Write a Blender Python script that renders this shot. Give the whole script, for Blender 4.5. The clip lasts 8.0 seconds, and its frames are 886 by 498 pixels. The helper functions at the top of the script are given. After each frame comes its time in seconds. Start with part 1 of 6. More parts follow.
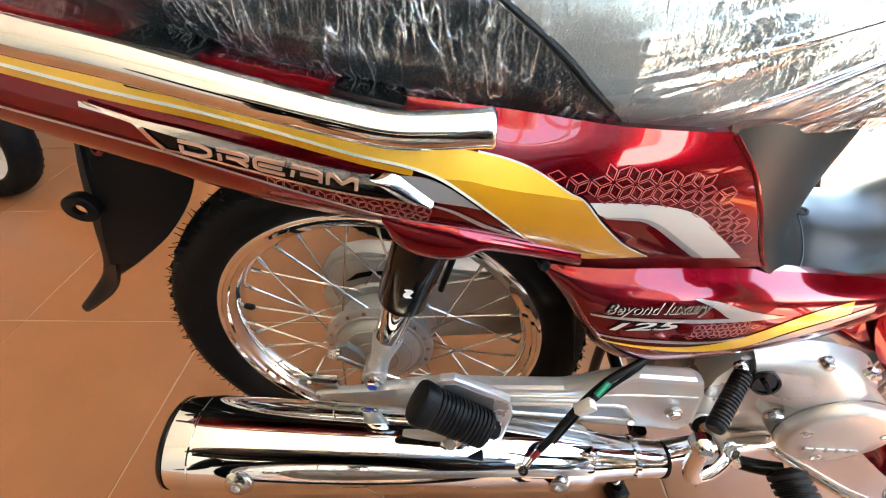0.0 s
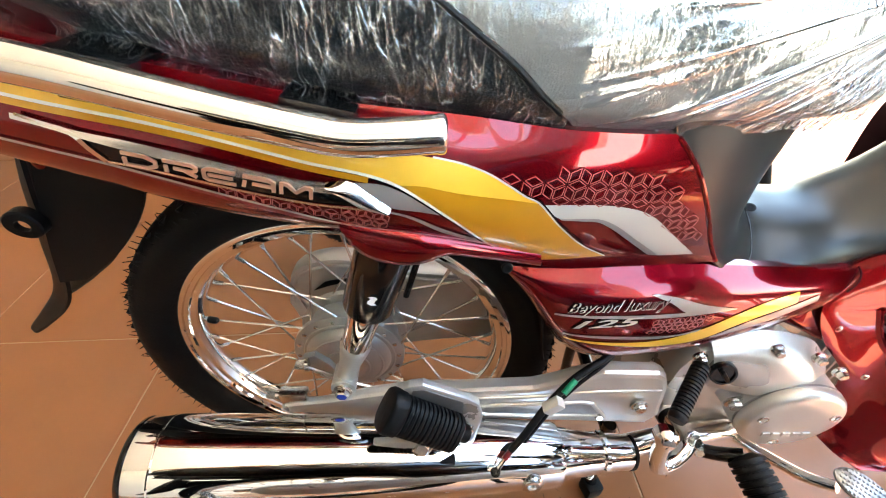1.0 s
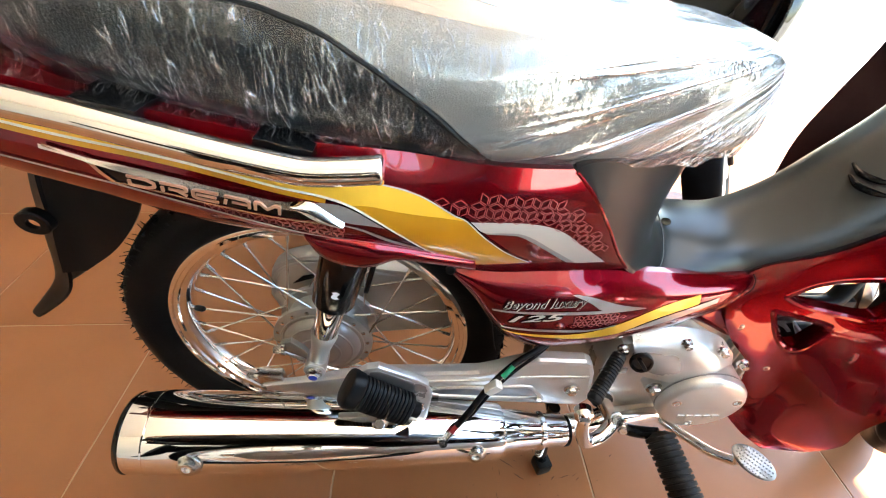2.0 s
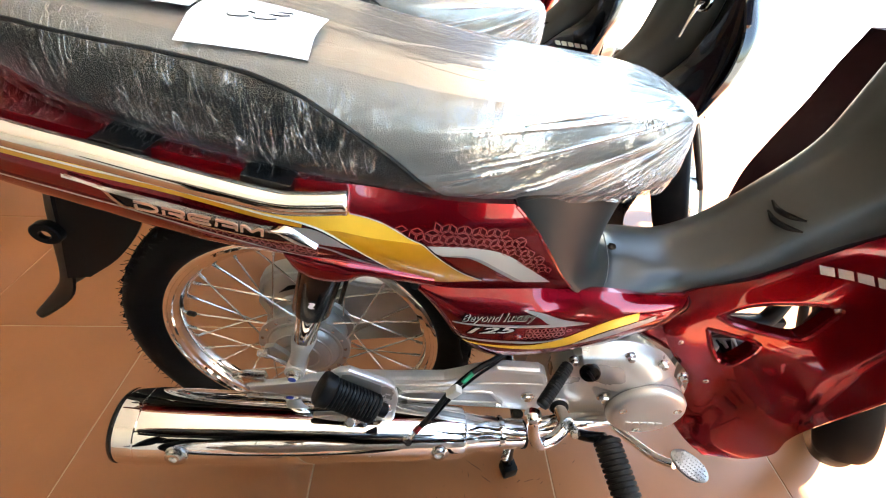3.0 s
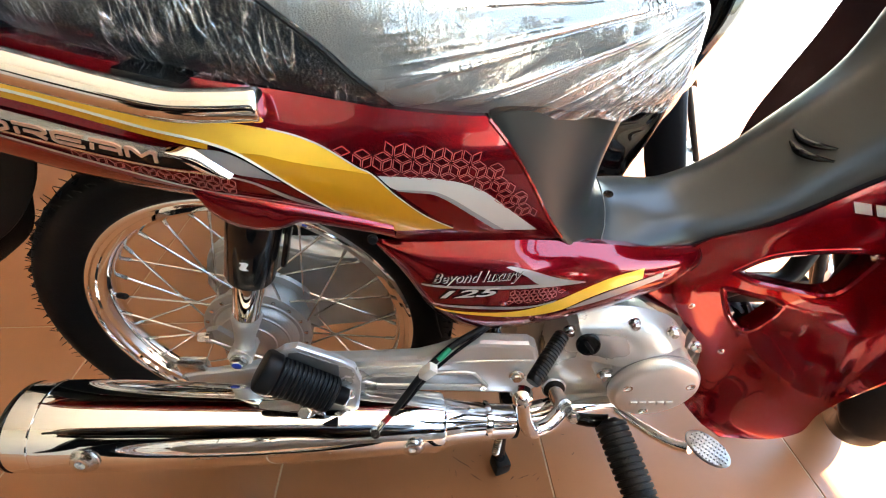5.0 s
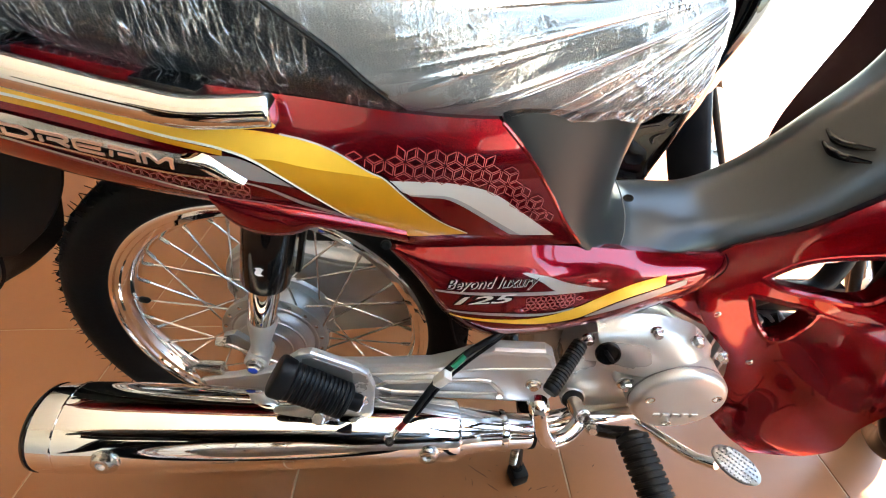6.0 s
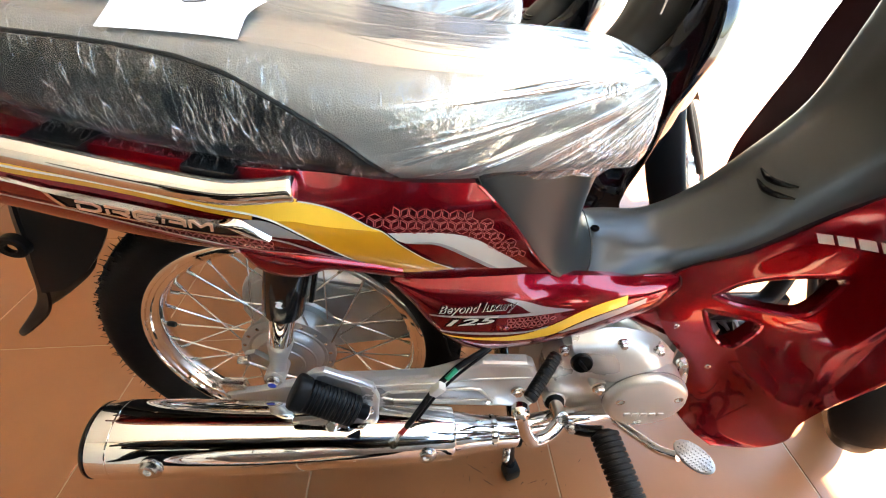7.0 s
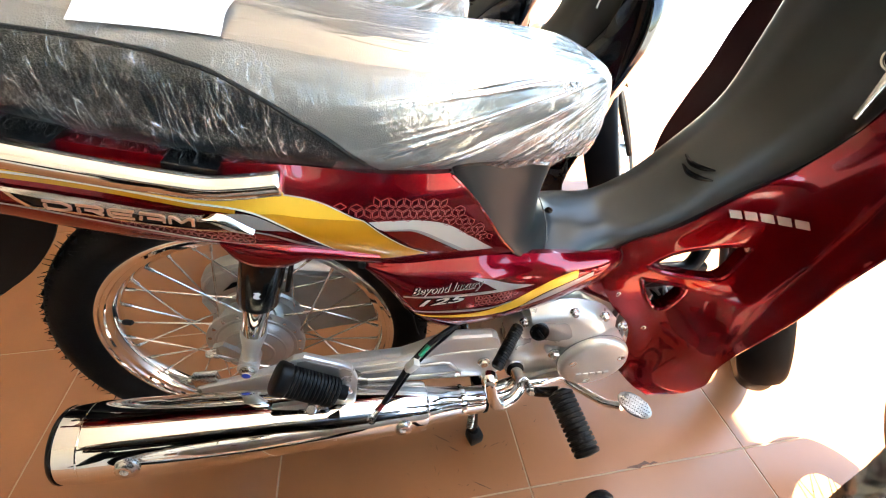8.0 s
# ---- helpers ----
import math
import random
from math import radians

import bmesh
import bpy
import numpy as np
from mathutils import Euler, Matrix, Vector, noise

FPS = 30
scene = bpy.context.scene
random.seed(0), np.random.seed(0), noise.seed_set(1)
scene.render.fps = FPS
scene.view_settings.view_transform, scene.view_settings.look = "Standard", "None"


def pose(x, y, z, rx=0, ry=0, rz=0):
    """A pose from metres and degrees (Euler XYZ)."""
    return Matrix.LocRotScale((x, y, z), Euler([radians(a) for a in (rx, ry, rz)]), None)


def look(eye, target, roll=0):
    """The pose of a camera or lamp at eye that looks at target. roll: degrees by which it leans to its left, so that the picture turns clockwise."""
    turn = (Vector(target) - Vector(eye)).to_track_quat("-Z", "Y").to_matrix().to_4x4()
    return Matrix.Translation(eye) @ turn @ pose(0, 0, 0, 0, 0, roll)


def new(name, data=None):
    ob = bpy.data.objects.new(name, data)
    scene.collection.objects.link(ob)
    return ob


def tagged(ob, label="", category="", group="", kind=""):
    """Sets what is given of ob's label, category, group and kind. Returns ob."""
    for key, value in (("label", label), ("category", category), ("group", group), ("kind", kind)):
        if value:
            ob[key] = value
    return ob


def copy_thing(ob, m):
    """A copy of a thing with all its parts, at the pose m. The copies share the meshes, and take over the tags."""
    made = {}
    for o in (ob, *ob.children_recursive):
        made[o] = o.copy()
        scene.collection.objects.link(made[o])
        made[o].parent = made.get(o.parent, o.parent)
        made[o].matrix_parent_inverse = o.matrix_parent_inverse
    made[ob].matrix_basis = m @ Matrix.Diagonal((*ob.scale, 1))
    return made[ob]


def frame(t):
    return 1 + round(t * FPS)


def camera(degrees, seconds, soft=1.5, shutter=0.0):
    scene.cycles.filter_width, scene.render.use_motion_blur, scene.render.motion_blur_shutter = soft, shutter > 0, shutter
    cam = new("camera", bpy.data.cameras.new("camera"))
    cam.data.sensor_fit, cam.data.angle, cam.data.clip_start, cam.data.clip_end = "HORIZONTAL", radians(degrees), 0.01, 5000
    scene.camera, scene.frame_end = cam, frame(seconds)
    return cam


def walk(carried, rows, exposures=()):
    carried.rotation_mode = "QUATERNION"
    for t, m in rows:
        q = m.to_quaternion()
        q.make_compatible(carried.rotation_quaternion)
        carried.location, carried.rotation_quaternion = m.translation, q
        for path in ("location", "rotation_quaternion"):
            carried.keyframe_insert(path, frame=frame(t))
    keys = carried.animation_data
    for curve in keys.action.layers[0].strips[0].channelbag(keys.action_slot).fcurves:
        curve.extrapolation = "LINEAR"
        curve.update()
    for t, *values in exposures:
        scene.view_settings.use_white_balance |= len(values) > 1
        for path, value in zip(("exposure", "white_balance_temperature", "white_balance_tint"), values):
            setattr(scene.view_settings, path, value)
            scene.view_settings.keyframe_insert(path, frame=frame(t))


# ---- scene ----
cam = camera(94.2, 8.0, soft=1.1)
PATH = [
    (0, (0.145, -0.382, 0.808), (0.008, 1.143, -0.48), -1.9),
    (0.5, (0.15, -0.381, 0.807), (0.019, 1.136, -0.49), -2.5),
    (1, (0.157, -0.381, 0.809), (0.135, 1.159, -0.467), -1.0),
    (1.5, (0.175, -0.399, 0.821), (0.199, 1.096, -0.508), 1.3),
    (1.7, (0.186, -0.411, 0.836), (0.208, 1.092, -0.482), 1.2),
    (2.8, (0.228, -0.458, 0.917), (0.237, 1.065, -0.379), 2.1),
    (3, (0.236, -0.466, 0.914), (0.272, 1.08, -0.354), 3.2),
    (3.5, (0.238, -0.471, 0.896), (0.236, 1.27, -0.089), 2.5),
    (4, (0.233, -0.461, 0.866), (0.264, 1.184, -0.27), 2.0),
    (4.5, (0.245, -0.437, 0.833), (0.315, 1.141, -0.394), 1.8),
    (4.7, (0.258, -0.436, 0.82), (0.341, 1.128, -0.423), 2.4),
    (5.8, (0.276, -0.426, 0.803), (0.274, 1.129, -0.456), 0.1),
    (6, (0.274, -0.429, 0.806), (0.254, 1.145, -0.427), 0.1),
    (6.5, (0.275, -0.442, 0.832), (0.232, 1.146, -0.382), 0.1),
    (7, (0.285, -0.463, 0.883), (0.268, 1.107, -0.356), -1.3),
    (7.5, (0.276, -0.488, 0.903), (0.364, 1.056, -0.366), 3.0),
    (8, (0.247, -0.484, 0.907), (0.506, 1.009, -0.397), 3.1),
]
walk(cam, [(t, look(eye, target, roll)) for t, eye, target, roll in PATH], [(0.0, 3.95, 7050, 1), (1.5, 3.87, 7050, 1), (3.0, 3.67, 7050, 1), (4.0, 3.62, 7050, 1), (6.0, 3.74, 7050, 1), (8.0, 3.74, 7050, 1)])

# ---- world, sun, exposure ----
world = bpy.data.worlds.new("world")
scene.world = world
world.use_nodes = True
_n, _l = world.node_tree.nodes, world.node_tree.links
_sky = _n.new("ShaderNodeTexSky")
_sky.sky_type = "NISHITA"
_sky.sun_disc = False
SUN_UP, SUN_TURN = radians(79), radians(97)
_sky.sun_elevation, _sky.sun_rotation = SUN_UP, SUN_TURN
_n["Background"].inputs["Strength"].default_value = 0.15
_l.new(_sky.outputs[0], _n["Background"].inputs["Color"])
sun = new("sun", bpy.data.lights.new("sun", "SUN"))
sun.data.energy, sun.data.angle, sun.data.color = 5.0, radians(0.5), (1.0, 0.95, 0.88)
_d = Vector((math.sin(SUN_TURN) * math.cos(SUN_UP), math.cos(SUN_TURN) * math.cos(SUN_UP), math.sin(SUN_UP)))
sun.matrix_world = look(_d * 20, (0, 0, 0))


# ---- materials ----
def shader(name, color, rough=0.5, metal=0.0, coat=0.0, bump=0.0, scale=60.0, vary=0.0, vary_scale=8.0, rough_vary=0.0, spec=0.5, grain="NOISE", random=0.0):
    m = bpy.data.materials.new(name)
    m.use_nodes = True
    n, l = m.node_tree.nodes, m.node_tree.links
    b = n["Principled BSDF"]
    b.inputs["Base Color"].default_value = (*color, 1)
    b.inputs["Roughness"].default_value = rough
    b.inputs["Metallic"].default_value = metal
    b.inputs["Coat Weight"].default_value = coat
    b.inputs["Coat Roughness"].default_value = 0.03
    b.inputs["Specular IOR Level"].default_value = spec
    tc = n.new("ShaderNodeTexCoord")
    if vary or rough_vary or random:
        t = n.new("ShaderNodeTexNoise")
        t.inputs["Scale"].default_value, t.inputs["Detail"].default_value = vary_scale, 6
        l.new(tc.outputs["Object"], t.inputs["Vector"])
        hsv = n.new("ShaderNodeHueSaturation")
        hsv.inputs["Color"].default_value = (*color, 1)
        mp = n.new("ShaderNodeMapRange")
        mp.inputs["From Min"].default_value, mp.inputs["From Max"].default_value = 0.3, 0.7
        mp.inputs["To Min"].default_value, mp.inputs["To Max"].default_value = 1 - vary, 1 + vary
        l.new(t.outputs["Fac"], mp.inputs["Value"])
        if random:
            oi = n.new("ShaderNodeObjectInfo")
            rm = n.new("ShaderNodeMapRange")
            rm.inputs["To Min"].default_value, rm.inputs["To Max"].default_value = 1 - random, 1 + random
            l.new(oi.outputs["Random"], rm.inputs["Value"])
            mu = n.new("ShaderNodeMath")
            mu.operation = "MULTIPLY"
            l.new(mp.outputs[0], mu.inputs[0])
            l.new(rm.outputs[0], mu.inputs[1])
            l.new(mu.outputs[0], hsv.inputs["Value"])
        else:
            l.new(mp.outputs[0], hsv.inputs["Value"])
        l.new(hsv.outputs[0], b.inputs["Base Color"])
        if rough_vary:
            mr = n.new("ShaderNodeMapRange")
            mr.inputs["From Min"].default_value, mr.inputs["From Max"].default_value = 0.3, 0.7
            mr.inputs["To Min"].default_value, mr.inputs["To Max"].default_value = max(0.0, rough - rough_vary), rough + rough_vary
            l.new(t.outputs["Fac"], mr.inputs["Value"])
            l.new(mr.outputs[0], b.inputs["Roughness"])
    if bump:
        if grain == "VORONOI":
            g = n.new("ShaderNodeTexVoronoi")
        else:
            g = n.new("ShaderNodeTexNoise")
            g.inputs["Detail"].default_value = 8
        g.inputs["Scale"].default_value = scale
        l.new(tc.outputs["Object"], g.inputs["Vector"])
        bp = n.new("ShaderNodeBump")
        bp.inputs["Strength"].default_value, bp.inputs["Distance"].default_value = bump, 0.002
        l.new(g.outputs[0], bp.inputs["Height"])
        l.new(bp.outputs[0], b.inputs["Normal"])
    return m


def flake_paint(name, deep, bright, rough=0.17, metal=0.9, coat=0.8):
    """Candy paint: metal flake under a clear coat."""
    m = shader(name, deep, rough=rough, metal=metal, coat=coat, spec=0.0)
    n, l = m.node_tree.nodes, m.node_tree.links
    b = n["Principled BSDF"]
    tc = n.new("ShaderNodeTexCoord")
    v = n.new("ShaderNodeTexVoronoi")
    v.inputs["Scale"].default_value = 2600
    l.new(tc.outputs["Object"], v.inputs["Vector"])
    sep = n.new("ShaderNodeSeparateColor")
    l.new(v.outputs["Color"], sep.inputs[0])
    mx = n.new("ShaderNodeMix")
    mx.data_type = "RGBA"
    mx.inputs[6].default_value, mx.inputs[7].default_value = (*deep, 1), (*bright, 1)
    l.new(sep.outputs[0], mx.inputs[0])
    l.new(mx.outputs[2], b.inputs["Base Color"])
    return m


PAINT = flake_paint("candy_red_paint", (0.150, 0.0013, 0.0058), (0.27, 0.0030, 0.0105), rough=0.2, metal=0.8, coat=1.0)
BLACK_PAINT = flake_paint("black_paint", (0.004, 0.005, 0.008), (0.010, 0.012, 0.018), metal=0.2, coat=1.0)
CHROME = shader("chrome", (0.86, 0.85, 0.83), rough=0.035, metal=1.0, bump=0.02, scale=30)
STEEL = shader("brushed_steel", (0.62, 0.61, 0.60), rough=0.28, metal=1.0, bump=0.15, scale=400, vary=0.06, rough_vary=0.06)
DULL_STEEL = shader("dull_steel", (0.30, 0.30, 0.30), rough=0.42, metal=0.9, vary=0.1, vary_scale=60)
ZINC = shader("zinc_bolt", (0.66, 0.65, 0.62), rough=0.22, metal=1.0, vary=0.1, vary_scale=60)
ALU = shader("silver_engine_paint", (0.56, 0.56, 0.54), rough=0.30, metal=0.6, coat=0.1, bump=0.03, scale=700, vary=0.05, vary_scale=14, rough_vary=0.05)
CAST = shader("cast_aluminium", (0.46, 0.46, 0.44), rough=0.42, metal=0.8, bump=0.25, scale=500, vary=0.12, vary_scale=20, rough_vary=0.08)
RUBBER = shader("black_rubber", (0.006, 0.006, 0.006), rough=0.5, spec=0.18, bump=0.12, scale=300, vary=0.2, vary_scale=25, rough_vary=0.1)
TYRE = shader("tyre_rubber", (0.004, 0.004, 0.0042), rough=0.6, spec=0.12, bump=0.2, scale=240, vary=0.2, vary_scale=18, rough_vary=0.1)
BLACK_PLASTIC = shader("black_plastic", (0.005, 0.005, 0.0055), rough=0.42, spec=0.08, bump=0.25, scale=700, vary=0.15, vary_scale=20)
MAROON = shader("matte_dark_maroon", (0.028, 0.006, 0.009), rough=0.5, spec=0.3, bump=0.1, scale=300, vary=0.1)
GLOSS_BLACK = shader("gloss_black", (0.004, 0.004, 0.004), rough=0.10, spec=0.3, rough_vary=0.03, vary_scale=30)
GREY_PLASTIC = shader("grained_grey_plastic", (0.024, 0.026, 0.024), rough=0.32, bump=0.05, scale=900, spec=0.4, vary=0.06, vary_scale=12, rough_vary=0.04)
VINYL_TOP = shader("grey_seat_vinyl", (0.25, 0.238, 0.215), rough=0.42, bump=0.25, scale=650, grain="VORONOI", vary=0.06, vary_scale=10)
VINYL_SIDE = shader("black_seat_vinyl", (0.012, 0.0125, 0.012), rough=0.5, spec=0.2, bump=0.25, scale=500, grain="VORONOI", vary=0.1, vary_scale=10)
GOLD = shader("gold_decal", (0.95, 0.56, 0.055), rough=0.3, metal=0.25, coat=1.0, vary=0.05, vary_scale=30)
GOLD_DARK = shader("ochre_decal", (0.62, 0.285, 0.012), rough=0.3, metal=0.25, coat=1.0, vary=0.05, vary_scale=30)
CREAM_LINE = shader("cream_line_decal", (0.80, 0.76, 0.62), rough=0.3, coat=1.0)
WHITE_DECAL = shader("pearl_white_decal", (0.64, 0.64, 0.59), rough=0.28, metal=0.4, coat=1.0)
SILVER_DECAL = shader("silver_decal", (0.36, 0.35, 0.34), rough=0.3, metal=0.5, coat=1.0)
DARK_RED = shader("dark_red_decal", (0.16, 0.006, 0.012), rough=0.3, metal=0.3, coat=1.0)
PATTERN = shader("pink_line_decal", (0.34, 0.085, 0.08), rough=0.3, metal=0.2, coat=1.0)
PAPER = shader("white_paper", (0.78, 0.78, 0.77), rough=0.8, vary=0.03, vary_scale=20)
INK = shader("ink", (0.02, 0.02, 0.02), rough=0.7)
BLUE_PAINT_MARK = shader("blue_paint_mark", (0.02, 0.06, 0.5), rough=0.4)
GREEN_TAPE = shader("green_tape", (0.0, 0.22, 0.10), rough=0.35)
RED_SLEEVE = shader("red_vinyl_sleeve", (0.22, 0.01, 0.012), rough=0.4)
CLEAR_CONNECTOR = shader("milky_connector", (0.62, 0.60, 0.54), rough=0.3)
GOLD_FORK = shader("gold_fork_tube", (0.62, 0.38, 0.08), rough=0.25, metal=1.0)
YELLOW_PAINT = shader("yellow_paint", (0.75, 0.5, 0.02), rough=0.25, coat=1.0)
WHITE_PAINT = shader("white_paint", (0.75, 0.75, 0.74), rough=0.22, coat=1.0)
BRIGHT_RED = shader("bright_red_paint", (0.55, 0.012, 0.02), rough=0.22, coat=1.0)
AMBER = shader("amber_lens", (0.7, 0.2, 0.01), rough=0.1, coat=1.0)
WALL = shader("cream_wall_paint", (0.58, 0.53, 0.45), rough=0.85, bump=0.1, scale=40, vary=0.04, vary_scale=1.5)
# back wall tone, set darker than the cream to weaken light from the west
DIM_WALL = shader("darkened_wall_tone", (0.24, 0.21, 0.17), rough=0.85, bump=0.1, scale=40, vary=0.06, vary_scale=1.5)
DARK_WALL = shader("dark_blue_wall", (0.03, 0.04, 0.06), rough=0.6, vary=0.2, vary_scale=2)
CEIL = shader("white_ceiling", (0.64, 0.62, 0.57), rough=0.9, bump=0.05, scale=30, vary=0.02)
CONCRETE = shader("pale_concrete", (0.50, 0.47, 0.43), rough=0.9, bump=0.3, scale=25, vary=0.12, vary_scale=2.0)
TILE = shader("terracotta_tile", (0.285, 0.113, 0.043), rough=0.33, bump=0.05, scale=90, vary=0.09, vary_scale=5, rough_vary=0.06, random=0.05)
GROUT = shader("pale_grout", (0.42, 0.29, 0.19), rough=0.9, bump=0.2, scale=200, vary=0.15, vary_scale=9)


def math_node(n, l, op, a, b=None, clamp=False):
    q = n.new("ShaderNodeMath")
    q.operation, q.use_clamp = op, clamp
    for i, v in enumerate((a, b)):
        if v is None:
            continue
        if isinstance(v, (int, float)):
            q.inputs[i].default_value = v
        else:
            l.new(v, q.inputs[i])
    return q.outputs[0]


def fold_lines(n, l, vector, turn, stretch, sharp, detail=3):
    """Thin raised creases that run along the stretched direction."""
    mp, nz = n.new("ShaderNodeMapping"), n.new("ShaderNodeTexNoise")
    mp.inputs["Rotation"].default_value, mp.inputs["Scale"].default_value = turn, stretch
    nz.inputs["Scale"].default_value, nz.inputs["Detail"].default_value, nz.inputs["Distortion"].default_value = 1.0, detail, 0.4
    l.new(vector, mp.inputs["Vector"])
    l.new(mp.outputs[0], nz.inputs["Vector"])
    k = math_node(n, l, "ABSOLUTE", math_node(n, l, "SUBTRACT", math_node(n, l, "MULTIPLY", nz.outputs["Fac"], 2.0), 1.0))
    return math_node(n, l, "POWER", math_node(n, l, "SUBTRACT", 1.0, k), sharp)


def fan_folds(n, l, sep):
    """Long straight creases that gather at the top of the seat's nose."""
    dx, dz = math_node(n, l, "SUBTRACT", 0.535, sep.outputs[0]), math_node(n, l, "SUBTRACT", 0.775, sep.outputs[2])
    cb = n.new("ShaderNodeCombineXYZ")
    l.new(math_node(n, l, "MULTIPLY", math_node(n, l, "ARCTAN2", dz, dx), 13.0), cb.inputs[0])
    l.new(math_node(n, l, "MULTIPLY", sep.outputs[1], 3.0), cb.inputs[1])
    l.new(math_node(n, l, "MULTIPLY", dx, 2.5), cb.inputs[2])
    return fold_lines(n, l, cb.outputs[0], (0, 0, 0), (1, 1, 1), 10.0, 2.5)


def zone(n, l, value, low, high, a=0.0, b=1.0):
    q = n.new("ShaderNodeMapRange")
    q.interpolation_type = "SMOOTHSTEP"
    for k, v in (("From Min", low), ("From Max", high), ("To Min", a), ("To Max", b)):
        q.inputs[k].default_value = v
    l.new(value, q.inputs["Value"])
    return q.outputs[0]


def plastic_wrap(name, folded, depth, base, rough):
    """Thin crumpled clear film: mostly see-through, with sharp gloss on its folds, which hang at the back and gather at the nose."""
    m = bpy.data.materials.new(name)
    m.use_nodes = True
    n, l = m.node_tree.nodes, m.node_tree.links
    n.remove(n["Principled BSDF"])
    tr, gl, mx = n.new("ShaderNodeBsdfTransparent"), n.new("ShaderNodeBsdfGlossy"), n.new("ShaderNodeMixShader")
    gl.inputs["Roughness"].default_value = rough
    gl.inputs["Color"].default_value = (0.97, 0.96, 0.93, 1)
    tr.inputs["Color"].default_value = (0.95, 0.95, 0.95, 1)
    vec = n.new("ShaderNodeTexCoord").outputs["Object"]
    sep = n.new("ShaderNodeSeparateXYZ")
    l.new(vec, sep.inputs[0])
    times = lambda a, b: math_node(n, l, "MULTIPLY", a, b)
    plus = lambda a, b: math_node(n, l, "ADD", a, b)
    nose = zone(n, l, sep.outputs[0], 0.20, 0.30)
    patch = n.new("ShaderNodeTexNoise")
    patch.inputs["Scale"].default_value = 16
    l.new(vec, patch.inputs["Vector"])
    patchy = zone(n, l, patch.outputs["Fac"], 0.33, 0.56)
    fan = fan_folds(n, l, sep)
    crumple = plus(fold_lines(n, l, vec, (0.3, radians(35), 0.2), (85, 85, 58), 11.0, 2), times(fold_lines(n, l, vec, (0.1, radians(-40), 0.7), (150, 120, 100), 11.0, 2), 0.6))
    if folded:
        hang = plus(fold_lines(n, l, vec, (0, radians(10), 0), (90, 50, 13), 34.0, 2), times(fold_lines(n, l, vec, (0, radians(-25), 0), (150, 90, 52), 16.0, 2), 0.4))
        height = math_node(n, l, "SUBTRACT", plus(sep.outputs[2], times(sep.outputs[0], 0.23)), 0.737)
        low = zone(n, l, height, 0.006, 0.062, 1.0, 0.36)
        back = times(times(plus(hang, times(crumple, 0.12)), patchy), low)
        tip = zone(n, l, sep.outputs[0], 0.37, 0.46)
        seam = zone(n, l, sep.outputs[0], 0.26, 0.36, 0.12, 0.06)
        front = plus(times(fan, 0.8), times(times(crumple, patchy), plus(times(tip, 0.95), seam)))
        h = plus(times(back, math_node(n, l, "SUBTRACT", 1.0, nose)), times(front, nose))
    else:
        h = plus(times(fold_lines(n, l, vec, (0, 0, radians(8)), (4, 20, 20), 24.0, 1.0), 0.7), times(times(plus(fan, times(times(crumple, patchy), 0.10)), nose), 1.2))
    bp = n.new("ShaderNodeBump")
    bp.inputs["Strength"].default_value, bp.inputs["Distance"].default_value = 1.0, depth
    l.new(h, bp.inputs["Height"])
    l.new(bp.outputs[0], gl.inputs["Normal"])
    haze, film = n.new("ShaderNodeBsdfDiffuse"), n.new("ShaderNodeMixShader")
    haze.inputs["Color"].default_value = (0.85, 0.86, 0.86, 1)
    if folded:
        l.new(zone(n, l, sep.outputs[0], 0.20, 0.30, 0.14, 0.05), film.inputs[0])
    else:
        film.inputs[0].default_value = 0.08
    l.new(gl.outputs[0], film.inputs[1])
    l.new(haze.outputs[0], film.inputs[2])
    fr = n.new("ShaderNodeFresnel")
    fr.inputs["IOR"].default_value = 1.34 if folded else 1.5
    l.new(bp.outputs[0], fr.inputs["Normal"])
    more = math_node(n, l, "ADD", plus(fr.outputs[0], zone(n, l, sep.outputs[0], 0.20, 0.30, base, 0.035) if folded else base), plus(times(h, 0.60 if folded else 0.08), times(nose, 0.06 if folded else 0.22)), clamp=True)
    l.new(more, mx.inputs[0])
    l.new(tr.outputs[0], mx.inputs[1])
    l.new(film.outputs[0], mx.inputs[2])
    l.new(mx.outputs[0], n["Material Output"].inputs["Surface"])
    return m


FILM = plastic_wrap("clear_plastic_wrap", True, 0.0020, 0.026, 0.10)
FILM_TOP = plastic_wrap("smooth_plastic_wrap", False, 0.0006, 0.16, 0.18)
SILVER_PAINT = flake_paint("silver_paint", (0.42, 0.41, 0.39), (0.55, 0.54, 0.52))


# ---- mesh helpers ----
def part(name, bm, material, parent=None, label="", smooth=True, sharp=38):
    """Links a bmesh as one mesh object under a thing or a part."""
    me = bpy.data.meshes.new(name)
    bmesh.ops.recalc_face_normals(bm, faces=bm.faces)
    bm.to_mesh(me)
    bm.free()
    me.materials.append(material)
    if smooth:
        me.polygons.foreach_set("use_smooth", [True] * len(me.polygons))
        me.set_sharp_from_angle(angle=radians(sharp))
    ob = new(name, me)
    if parent is not None:
        ob.parent = parent
    if label:
        ob["label"] = label
    return ob


def thing(name, label, category, group="", at=(0, 0, 0)):
    ob = new(name)
    ob.empty_display_size = 0.1
    ob.location = at
    return tagged(ob, label, category, group)


def V(*a):
    return np.array(a, float)


